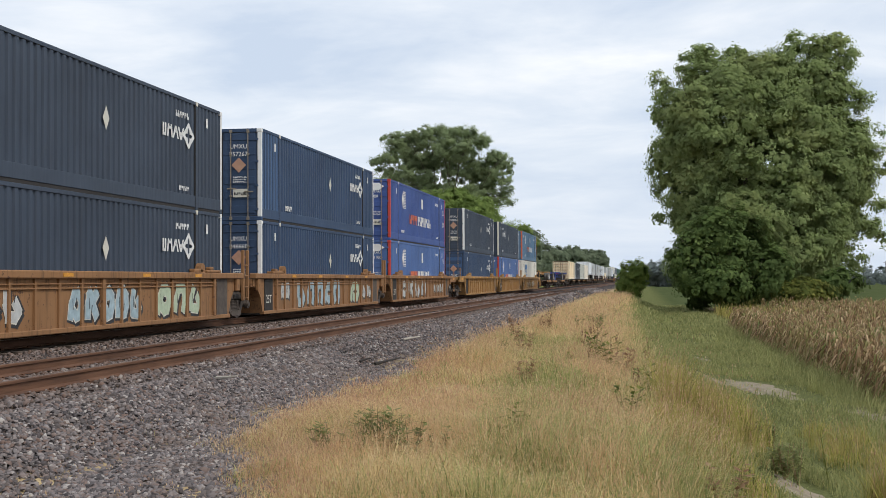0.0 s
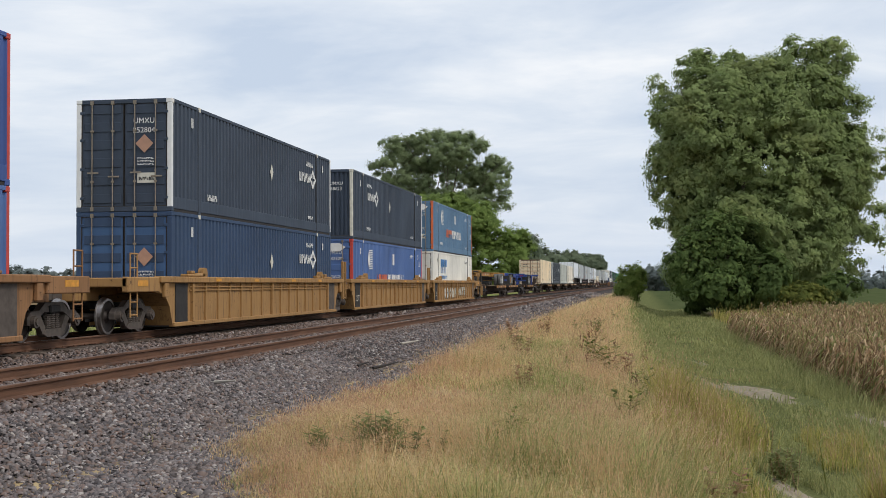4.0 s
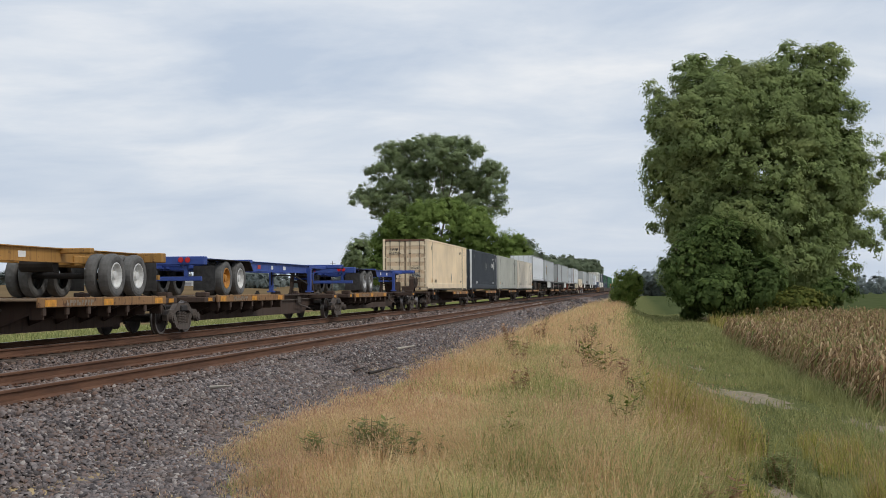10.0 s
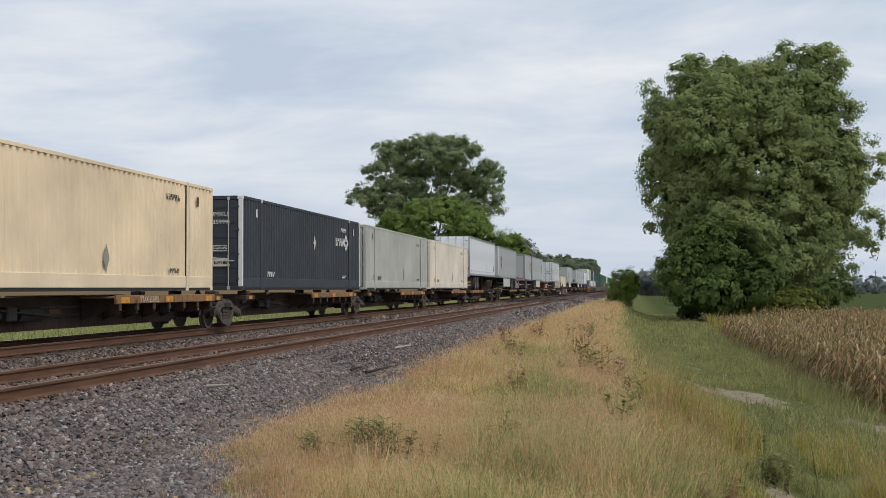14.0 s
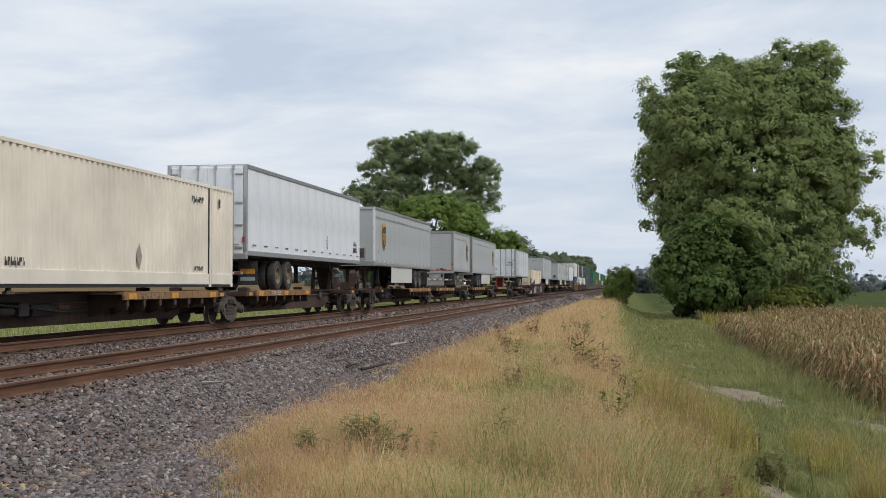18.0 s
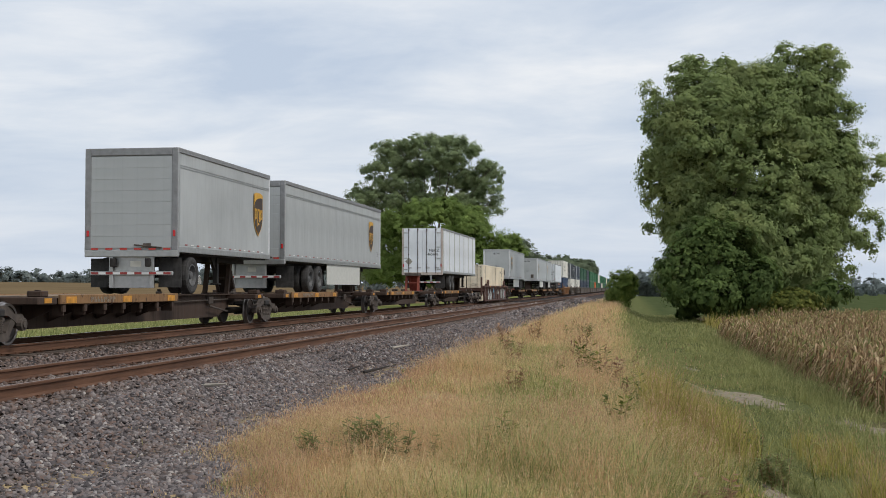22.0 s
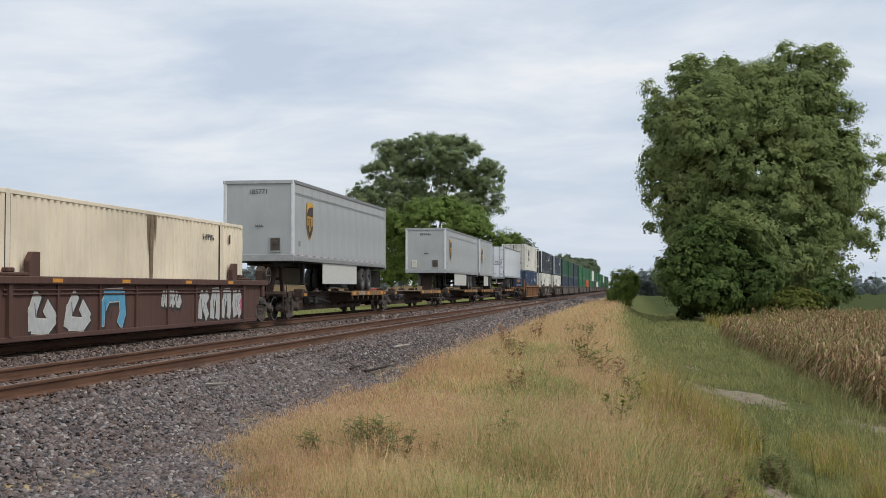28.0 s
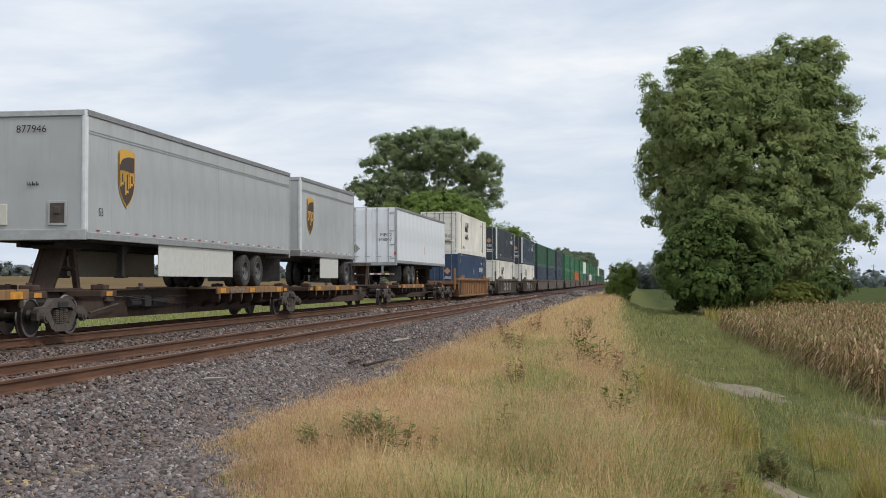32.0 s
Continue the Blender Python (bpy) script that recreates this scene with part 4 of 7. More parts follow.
def dock_stalks():
    """Dark dried stalks with knots of seed, standing out of the grass on the bank's shoulder."""
    rnd = random.Random(23)
    for k in range(16):
        y = rnd.uniform(17, 34)
        x = float(crest(y)) + rnd.uniform(-0.9, 0.9)
        h = rnd.uniform(0.45, 0.85)
        e = thing("dock_stalk", "dark brown dried dock stalk above the grass", "weed", "dock stalks on the bank", Matrix.Translation((x, y, float(ground_z(x, y)) - 0.03)))
        for _ in range(rnd.choice((1, 1, 2))):
            q = Vector((rnd.uniform(-0.08, 0.08), rnd.uniform(-0.08, 0.08), h * rnd.uniform(0.8, 1.0)))
            part("stem", MB().cyl((0, 0, 0), q, 0.007, 5, 0.003), drystem, e)
            mb = MB()
            for i in range(16):
                p = q * rnd.uniform(0.45, 1.0) + Vector((rnd.uniform(-0.02, 0.02), rnd.uniform(-0.02, 0.02), 0))
                mb.cyl(p, p + Vector((rnd.uniform(-0.02, 0.02), rnd.uniform(-0.02, 0.02), 0.03)), 0.012, 4, 0.003)
            tagged(part("seed_head", mb, dockseed, e), kind="stuff")


def lone_grass():
    """One tall pale grass plant with arching blades beside the bare hollow."""
    x, y = 2.66, 18.7
    e = thing("tall_grass_plant", "single pale yellow-green grass plant with arching blades", "weed", "", Matrix.Translation((x, y, float(ground_z(x, y)) - 0.02)))
    part("stem", MB().cyl((0, 0, 0), (-0.12, 0, 0.82), 0.011, 6, 0.004), golden, e)
    rnd = random.Random(4)
    for k in range(9):
        t = 0.15 + 0.09 * k
        a = rnd.uniform(0, 6.28)
        d, l = Vector((math.cos(a), math.sin(a), 0)), rnd.uniform(0.22, 0.36)
        o, sd = Vector((-0.12 * t, 0, 0.82 * t)), Vector((-math.sin(a), math.cos(a), 0)) * 0.014
        pts = [o, o + d * l * 0.4 + Vector((0, 0, l * 0.35)), o + d * l * 0.8 + Vector((0, 0, l * 0.3)), o + d * l * 1.05]
        v = [tuple(p + sd * w * sg) for p, w in zip(pts, (0.6, 1.0, 0.7, 0.1)) for sg in (-1, 1)]
        part("blade", MB().add(v, [(0, 1, 3, 2), (2, 3, 5, 4), (4, 5, 7, 6)]), paleblade, e)


dockseed = plain("dock_seed", (0.19, 0.10, 0.055), 0.9, 0, 0.3, 9)
paleblade = leaf_mat("pale_grass_blade", (0.28, 0.29, 0.10), (0.36, 0.36, 0.13), (0.43, 0.41, 0.17))
dock_stalks()
lone_grass()


def sticks():
    for k, (x, y, l, a) in enumerate(((-5.35, 24.2, 1.25, 1.35), (-5.55, 23.7, 0.35, 1.1), (-4.9, 39.0, 0.5, 1.2), (-5.9, 30.0, 0.6, 1.0), (-6.1, 17.0, 0.5, -0.6))):
        z = float(ground_z(x, y)) + 0.06
        mb = MB()
        limb(mb, (0, 0, 0), (l * math.cos(a), l * math.sin(a), 0.05), 0.03, 0.012, 0.3, k, 6)
        ob = part("stick", mb, grimewood if k < 3 else palewood, None, at=Matrix.Translation((x, y, z)))
        tagged(ob, "dark broken stick lying on the stone" if k < 3 else "bleached piece of wood on the stone", "stick", "sticks on the ballast")


grimewood = plain("charred_wood", (0.03, 0.024, 0.02), 0.9)
palewood = plain("bleached_wood", (0.40, 0.36, 0.30), 0.8)
sticks()


def barn(x, y, w, d, h, wallc, roofc, label, name="farm_shed"):
    e = thing(name, label, "building", "far farm buildings", Matrix.Translation((x, y, float(ground_z(x, y)) - 0.1)))
    part("wall", MB().box(-w / 2, w / 2, -d / 2, d / 2, 0, h), wallc, e)
    for sy in (-1, 1):
        part("roof", MB().prism([(0, h + d * 0.22), (sy * (d / 2 + 0.4), h - 0.1), (sy * (d / 2 + 0.4), h + 0.1), (0, h + d * 0.22 + 0.2)], -w / 2 - 0.4, w / 2 + 0.4), roofc, e)
    part("gable", MB().prism([(-d / 2, h), (d / 2, h), (0, h + d * 0.21)], -w / 2, w / 2), wallc, e)
    for k in range(3):
        part("door", MB().box(-1.4, 1.4, -0.06, 0.0, 0, min(h * 0.75, 3)), greywall, e, at=(-w / 3 + k * w / 3, -d / 2, 0))


whitewall = plain("white_siding", (0.72, 0.72, 0.70), 0.6)
greyroof = plain("grey_metal_roof", (0.55, 0.56, 0.57), 0.45, 0.3)
greywall = plain("grey_siding", (0.35, 0.35, 0.36), 0.6)
barn(-188, 500, 11, 7, 2.0, whitewall, whitewall, "long low white farm shed across the field")
barn(11.5, 520, 7, 7, 3.0, whitewall, whitewall, "small white house at the end of the lane", "farmhouse")
barn(150, 740, 14, 10, 3.5, whitewall, greyroof, "white shed on the far side of the fields")
poledark = plain("pole_wood", (0.12, 0.10, 0.085), 0.9)
for x, y, h in ((-196, 520, 12), (-121, 480, 12), (-92, 560, 12), (112, 600, 11), (131, 600, 11)):
    e = thing("utility_pole", "slim wooden utility pole across the field", "pole", "utility poles", Matrix.Translation((x, y, float(ground_z(x, y)) - 0.1)))
    part("post", MB().cyl((0, 0, 0), (0, 0, h), 0.17, 8, 0.11), poledark, e)
    part("crossarm", MB().box(-1.2, 1.2, -0.06, 0.06, h - 0.9, h - 0.75), poledark, e)

# ---------------------------------------------------------------- train
# how far the train has rolled towards the camera: seconds, metres
ROLLED = [(0, 0), (4, 51.36), (8, 102.93), (12, 154.53), (16, 206.05), (20, 257.46), (24, 308.78), (28, 360.11), (32, 411.61)]


def rolled(t):
    return float(np.interp(t, [r[0] for r in ROLLED], [r[1] for r in ROLLED]))


ROLLING, TURNING = [], []          # things that roll with their place in the train; wheelsets with theirs
SHARED = {}


def shared(key, make):
    if key not in SHARED:
        SHARED[key] = make()
    return SHARED[key]


def piece(name, key, make, material, parent, at=None, label=""):
    """A part on a mesh that alike parts share; the material sits on the object."""
    me = shared(key, lambda: make().mesh(name))
    if not me.materials:
        me.materials.append(None)
    ob = new(name, me)
    ob.material_slots[0].link = "OBJECT"
    ob.material_slots[0].material = material
    ob.parent = parent
    if at is not None:
        ob.matrix_basis = at if isinstance(at, Matrix) else Matrix.Translation(at)
    return tagged(ob, label=label)


def rolls(name, label, category, group, s, x=0.0, z=0.0, turn=0):
    """A thing of the train at s metres along it."""
    e = thing(name, label, category, group, pose(TRAIN_X + x, s, z, 0, 0, turn))
    ROLLING.append((e, s, x, z, turn))
    return e


# paints
peach = paint("peach_cream_paint", (0.83, 0.68, 0.47), (0.50, 0.36, 0.21), 0.08)
brightalu = plain("bright_aluminium", (0.72, 0.72, 0.71), 0.35, 0.45, 0.08)
baypanel = paint("bright_blue_panel_paint", (0.040, 0.098, 0.215), amount=0.12)
peachdoor = paint("stained_cream_door", (0.72, 0.53, 0.34), (0.10, 0.055, 0.03), 0.9, rust=0.5)
railgrey = plain("dull_grey_rail", (0.27, 0.27, 0.27), 0.5, 0.4, 0.15)
tanplac = plain("tan_placard", (0.42, 0.24, 0.16), 0.6, 0, 0.12)
wellyl = paint("yellow_ochre_car_paint", (0.33, 0.178, 0.058), (0.10, 0.057, 0.032), 0.95, 0.7, rust=0.45)
navy = paint("navy_slate_paint", (0.034, 0.050, 0.078), amount=0.12)
navy2 = paint("navy_blue_paint", (0.026, 0.056, 0.118), amount=0.12)
blue = paint("cobalt_paint", (0.042, 0.085, 0.27), amount=0.15)
blue2 = paint("faded_blue_paint", (0.075, 0.145, 0.34), amount=0.2)
steelblue = paint("steel_blue_paint", (0.10, 0.195, 0.31), amount=0.2)
cream = paint("cream_paint", (0.78, 0.69, 0.53), (0.40, 0.29, 0.17), 0.12)
creamw = paint("pale_cream_paint", (0.76, 0.70, 0.59), (0.45, 0.37, 0.27), 0.10)
offwhite = paint("offwhite_paint", (0.76, 0.74, 0.67), (0.40, 0.34, 0.26), 0.14)
palegrey = paint("pale_grey_paint", (0.47, 0.48, 0.43), (0.2, 0.18, 0.14), 0.18)
charcoal = paint("charcoal_paint", (0.035, 0.045, 0.058), amount=0.1)
green = paint("dark_green_paint", (0.022, 0.085, 0.045), amount=0.12)
green2 = paint("mid_green_paint", (0.03, 0.14, 0.06), amount=0.12)
orange = paint("orange_paint", (0.55, 0.12, 0.03), amount=0.2)
whitet = paint("white_trailer_paint", (0.77, 0.80, 0.83), (0.33, 0.30, 0.27), 0.12, rough=0.4)
greyt = paint("grey_trailer_paint", (0.43, 0.448, 0.445), (0.27, 0.275, 0.27), 0.28, rough=0.36)
alu = plain("aluminium", (0.46, 0.46, 0.45), 0.38, 0.75, 0.12)
wellor = paint("ochre_car_paint", (0.26, 0.128, 0.050), (0.085, 0.050, 0.030), 1.0, 0.7, rust=0.6)
wellbr = paint("red_brown_car_paint", (0.092, 0.043, 0.031), (0.05, 0.032, 0.025), 0.8, 0.75, rust=0.4)
wellgr = paint("grey_brown_car_paint", (0.11, 0.085, 0.065), (0.06, 0.045, 0.035), 0.6, 0.75, rust=0.2)
spine = paint("grimy_brown_car_paint", (0.060, 0.036, 0.024), (0.024, 0.019, 0.016), 0.9, 0.8, rust=0.6)
dusty = paint("dusty_deck_paint", (0.23, 0.165, 0.105), (0.10, 0.065, 0.04), 0.8, 0.85, rust=0.3)
deckor = paint("worn_ochre_edge_paint", (0.25, 0.135, 0.055), (0.085, 0.045, 0.026), 1.0, 0.75, rust=0.9)
hitchred = paint("rusty_red_paint", (0.22, 0.05, 0.03), (0.08, 0.035, 0.025), 0.7, 0.75, rust=0.4)
rustbr = paint("rusty_brown_frame", (0.15, 0.075, 0.045), (0.07, 0.035, 0.02), 0.7, 0.8, rust=0.5)
stainframe = paint("rust_stained_white_frame", (0.46, 0.40, 0.35), (0.16, 0.07, 0.04), 1.0, 0.7, rust=0.6)
yellow = plain("reflector_yellow", (0.58, 0.26, 0.03), 0.55, 0, 0.3)
grime = plain("black_grime", (0.022, 0.019, 0.017), 0.75, 0, 0.3)
iron = plain("dusty_cast_iron", (0.092, 0.073, 0.060), 0.75, 0.2, 0.3)
tread = plain("bright_wheel_steel", (0.32, 0.29, 0.27), 0.35, 0.9, 0.15)
wheelst = plain("dark_wheel_steel", (0.055, 0.043, 0.036), 0.6, 0.4, 0.3)
dustyrubber = plain("dusty_tyre_rubber", (0.105, 0.103, 0.098), 0.9, 0, 0.35, 5)
rubber = plain("tyre_rubber", (0.042, 0.040, 0.038), 0.85, 0, 0.45, 7)
rimw = plain("white_wheel_rim", (0.62, 0.62, 0.60), 0.45, 0.1, 0.15)
darkrim = plain("dull_dark_rim", (0.13, 0.13, 0.128), 0.5, 0.4, 0.25)
rustyrim = plain("rusty_rim", (0.20, 0.15, 0.10), 0.6, 0.3, 0.3)
rimo = plain("orange_wheel_rim", (0.42, 0.19, 0.03), 0.5, 0.1, 0.2)
chassisy = paint("yellow_chassis_paint", (0.36, 0.19, 0.045), (0.08, 0.05, 0.03), 0.8, 0.65, rust=0.4)
chassisb = paint("blue_chassis_paint", (0.035, 0.075, 0.30), (0.06, 0.05, 0.06), 0.35, 0.5)
streaked = plain("dark_rust_streak", (0.20, 0.14, 0.085), 0.8, 0, 0.4, 9)
white = plain("white_marking", (0.74, 0.74, 0.72), 0.6, 0, 0.06)
dark = plain("black_marking", (0.025, 0.025, 0.027), 0.6, 0, 0.1)
tapered = plain("dull_red_tape", (0.30, 0.045, 0.04), 0.5, 0, 0.2)
red = plain("red_post_paint", (0.50, 0.055, 0.04), 0.55, 0, 0.12)
redor = plain("orange_red_marking", (0.62, 0.14, 0.045), 0.6, 0, 0.12)
markblue = plain("blue_marking", (0.03, 0.20, 0.50), 0.6, 0, 0.1)
brown = plain("brown_shield", (0.045, 0.022, 0.012), 0.45, 0, 0.1)
gold = plain("gold_shield", (0.66, 0.36, 0.04), 0.45, 0, 0.08)
rodgrey = plain("galvanised_rod", (0.26, 0.22, 0.17), 0.55, 0.4, 0.3)
ivory = plain("ivory_panel", (0.60, 0.58, 0.50), 0.5, 0, 0.06)
skirtw = plain("dull_white_skirt", (0.60, 0.60, 0.55), 0.5, 0, 0.08)
placard = plain("grey_placard", (0.33, 0.31, 0.26), 0.5, 0.2, 0.1)
signred = Mat("red_lamp_glass").set((0.55, 0.02, 0.02), 0.25)
gwhite = plain("graffiti_white", (0.48, 0.485, 0.47), 0.6, 0, 0.12)
gteal = plain("graffiti_teal", (0.33, 0.43, 0.47), 0.6, 0, 0.2)
glime = plain("graffiti_lime", (0.43, 0.51, 0.36), 0.6, 0, 0.15)
gblue = plain("graffiti_blue", (0.10, 0.33, 0.50), 0.6, 0, 0.2)
gpink = plain("graffiti_pink", (0.55, 0.12, 0.20), 0.6, 0, 0.2)
wheelw = plain("worn_pale_post", (0.62, 0.59, 0.50), 0.6, 0, 0.2)

SIDE = Matrix(((0, 0, 1, 0), (1, 0, 0, 0), (0, 1, 0, 0), (0, 0, 0, 1)))       # writing on a side that faces +x
NOSE = Matrix(((1, 0, 0, 0), (0, 0, -1, 0), (0, 1, 0, 0), (0, 0, 0, 1)))      # writing on an end that faces -y


def lettering(body, size):
    """Built-in font, flat, centred."""
    def make():
        cu = bpy.data.curves.new("writing", "FONT")
        cu.body, cu.size, cu.align_x, cu.align_y = body, size, "CENTER", "CENTER"
        cu.resolution_u = 2
        ob = bpy.data.objects.new("writing", cu)
        scene.collection.objects.link(ob)
        me = bpy.data.meshes.new_from_object(ob.evaluated_get(bpy.context.evaluated_depsgraph_get()))
        bpy.data.objects.remove(ob)
        me.materials.clear()
        me.materials.append(None)
        return me
    return shared(("text", body, size), make)


def write(body, size, material, parent, m):
    me = lettering(body, size)
    ob = new("marking", me)
    ob.material_slots[0].link = "OBJECT"
    ob.material_slots[0].material = material
    ob.parent = parent
    ob.matrix_basis = m
    return ob


def flat(polys, lift=0.0):
    """Flat shapes in the plane z = 0, each a list of (x, y)."""
    mb = MB()
    for i, p in enumerate(polys):
        mb.add([(x, y, lift * (i % 5)) for x, y in p], [tuple(range(len(p)))])
    return mb


def rect(x, y, w, h, slant=0.0):
    return [(x - w / 2 - slant, y - h / 2), (x + w / 2 - slant, y - h / 2), (x + w / 2 + slant, y + h / 2), (x - w / 2 + slant, y + h / 2)]


def bars(n, w, h, seed, gap=0.25):
    """A row of plain bars in place of writing, w wide and h high, centred."""
    rnd = random.Random(seed)
    ws = [rnd.uniform(0.6, 1.3) for _ in range(n)]
    k = w / (sum(ws) * (1 + gap))
    x, out = -w / 2, []
    for a in ws:
        a *= k
        out.append(rect(x + a / 2, 0, a, h))
        if a > h * 0.45:
            out[-1] = rect(x + a * 0.2, 0, a * 0.35, h)
            out.append(rect(x + a * 0.72, rnd.choice((0.22, -0.22)) * h, a * 0.5, h * 0.5))
        x += a * (1 + gap)
    return out


def decal(name, key, polys, material, parent, m, label=""):
    ob = piece(name, ("decal", key), lambda: flat(polys()), material, parent, m, label)
    return tagged(ob, kind="stuff") if name in ("marking", "brand_block", "logo", "shield") else ob


def diamond_logo():
    """A row of four blocks and a ring of four petals."""
    p = []
    for i, (w, sl) in enumerate(((0.16, 0.0), (0.26, 0.02), (0.20, 0.05), (0.20, -0.05))):
        x = (-0.62, -0.38, -0.12, 0.12)[i]
        p += [rect(x - w * 0.3, 0, 0.06, 0.26, sl), rect(x + w * 0.3, 0, 0.06, 0.26, -sl)]
        p += [rect(x, (-0.1, 0.06, 0.02, 0.0)[i], w * 0.5, 0.06)]
    for a in range(4):
        c, s = math.cos(a * math.pi / 2), math.sin(a * math.pi / 2)
        q = [(0.02, 0.06), (0.14, 0.19), (0.30, 0.03), (0.30, -0.03), (0.14, -0.19), (0.02, -0.06), (0.13, -0.05), (0.18, 0.0), (0.13, 0.05)]
        q = [(u + 0.02, v) for u, v in q]
        p.append([(0.48 + u * c * 0.85 - v * s * 0.75, u * s * 0.85 + v * c * 0.75) for u, v in q])
    return p


def flag_logo():
    """A white diamond with stripes trailing off."""
    p = [[(-0.55, 0), (-0.30, 0.42), (-0.05, 0), (-0.30, -0.42)]]
    for i in range(11):
        z = -0.42 + i * 0.084
        a = -0.24 + abs(z) * -0.05 + (0.42 - abs(z)) * 0.5
        p.append([(a, z - 0.022), (0.45, z - 0.022), (0.45, z + 0.022), (a, z + 0.022)])
    return p


def shield(k=1.0, inner=False):
    """Outline of a shield, 1 m wide and 1.35 m high."""
    pts = []
    for i in range(13):
        a = math.pi * i / 12
        pts.append((0.47 * math.cos(a), 0.56 + 0.09 * math.sin(a)))
    pts += [(-0.47, 0.0), (-0.455, -0.22), (-0.37, -0.42), (-0.22, -0.58), (0, -0.74), (0.22, -0.58), (0.37, -0.42), (0.455, -0.22), (0.47, 0.0)]
    return [(x * k, y * k) for x, y in pts]


def shield_swoosh():
    """The pale cap of the shield and three loops across it."""
    top = [(0.42 * math.cos(math.pi * i / 12), 0.56 + 0.08 * math.sin(math.pi * i / 12)) for i in range(13)]
    low = [(-0.43, 0.22), (-0.36, 0.33), (-0.22, 0.42), (0.0, 0.47), (0.2, 0.49), (0.43, 0.48)]
    out = [top + low]
    for x, lo, hi in ((-0.26, -0.24, 0.14), (0.02, -0.42, 0.14), (0.28, -0.24, 0.12)):
        out += [rect(x - 0.09, (lo + hi) / 2, 0.07, hi - lo), rect(x + 0.08, (lo + hi) / 2 + 0.06, 0.07, (hi - lo) * 0.7), rect(x, hi - 0.04, 0.16, 0.07), rect(x, lo + 0.08, 0.14, 0.06)]
    return out


def ribbon(pts, w):
    out = []
    for (a, b), (c, d) in zip(pts, pts[1:]):
        l = math.hypot(c - a, d - b) or 1
        nx, ny = -(d - b) / l * w / 2, (c - a) / l * w / 2
        ex, ey = (c - a) / l * w * 0.3, (d - b) / l * w * 0.3
        out.append([(a + nx - ex, b + ny - ey), (a - nx - ex, b - ny - ey), (c - nx + ex, d - ny + ey), (c + nx + ex, d + ny + ey)])
    return out


def graffiti(parent, y0, y1, z0, z1, x, fill, seed, n=4, line=dark):
    """Sprayed throw-ups: fat curved strokes with dark shadows and pale rims, no letters."""
    rnd = random.Random(seed)
    shadow, rim, fills, cuts = [], [], [], []
    w, h = (y1 - y0) / n, z1 - z0
    for i in range(n):
        c = (i + 0.5) * w - (y1 - y0) / 2
        fat = min(0.40 * w, 0.27 * h) * rnd.uniform(0.85, 1.15)
        lean = rnd.uniform(-0.1, 0.14) * w
        strokes = [[(c - 0.24 * w - lean, -0.27 * h), (c - 0.28 * w, 0.0), (c - 0.20 * w + lean, 0.27 * h)]]
        kind = rnd.choice((0, 1, 2, 3))
        arc = [(c + 0.05 * w + math.cos(a) * 0.24 * w, math.sin(a) * 0.27 * h) for a in (2.2, 1.4, 0.6, -0.2, -1.0, -1.8, -2.4)]
        if kind == 0:
            strokes.append(arc)
        elif kind == 1:
            strokes.append([(c - 0.2 * w, 0.27 * h), (c + 0.05 * w, -0.05 * h), (c + 0.24 * w, -0.27 * h)])
            strokes.append([(c - 0.1 * w, 0.0), (c + 0.26 * w, 0.26 * h)])
        elif kind == 2:
            strokes.append([(c - 0.2 * w, 0.28 * h), (c + 0.2 * w, 0.30 * h)])
            strokes.append([(c + 0.22 * w, 0.27 * h), (c + 0.24 * w, -0.1 * h), (c + 0.18 * w, -0.30 * h)])
        else:
            strokes.append([(c - 0.24 * w, -0.27 * h), (c + 0.1 * w, -0.30 * h), (c + 0.26 * w, -0.15 * h), (c + 0.1 * w, 0.05 * h)])
        for q in strokes:
            shadow += ribbon([(a + 0.05, b - 0.03) for a, b in q], fat + 0.14)
            rim += ribbon(q, fat + 0.05)
            fills += ribbon(q, fat)
        p = (c + rnd.uniform(-0.1, 0.1) * w, rnd.uniform(-0.2, 0.2) * h)
        cuts += ribbon([p, (p[0] + 0.05 * w, p[1] + 0.16 * h)], 0.03)
        cuts += ribbon([(c - 0.2 * w, -0.1 * h), (c - 0.23 * w, 0.15 * h)], 0.025)
    at = lambda d: Matrix.Translation((x + d, (y0 + y1) / 2, (z0 + z1) / 2)) @ SIDE
    for name, polys, mat, d in (("graffiti_shadow", shadow, line, 0.0), ("graffiti_rim", rim, wheelw if fill is not wheelw else ivory, 0.005), ("graffiti", fills, fill, 0.010), ("graffiti_mark", cuts, line, 0.015)):
        tagged(part(name, flat(polys, 0.0009), mat, parent, "sprayed graffiti shapes" if name == "graffiti" else "", at(d)), kind="stuff")


# ---------------------------------------------------------------- bogies
WHEEL_R = 0.42


def make_wheelset():
    mb = MB()
    for sx in (-1, 1):
        mb.lathe([(sx * 0.68, 0.44), (sx * 0.705, 0.445), (sx * 0.715, 0.42), (sx * 0.81, 0.415), (sx * 0.81, 0.36), (sx * 0.79, 0.35), (sx * 0.77, 0.16), (sx * 0.83, 0.12), (sx * 0.83, 0.0)], n=28)
        mb.lathe([(sx * 0.68, 0.44), (sx * 0.68, 0.12), (sx * 0.60, 0.09)], n=28)
    return mb.cyl((-1.02, 0, 0), (1.02, 0, 0), 0.085, 12)


def make_tread():
    mb = MB()
    for sx in (-1, 1):
        mb.lathe([(sx * 0.677, 0.447), (sx * 0.708, 0.450), (sx * 0.722, 0.424), (sx * 0.812, 0.419), (sx * 0.814, 0.368), (sx * 0.812, 0.366)], n=28)
    return mb


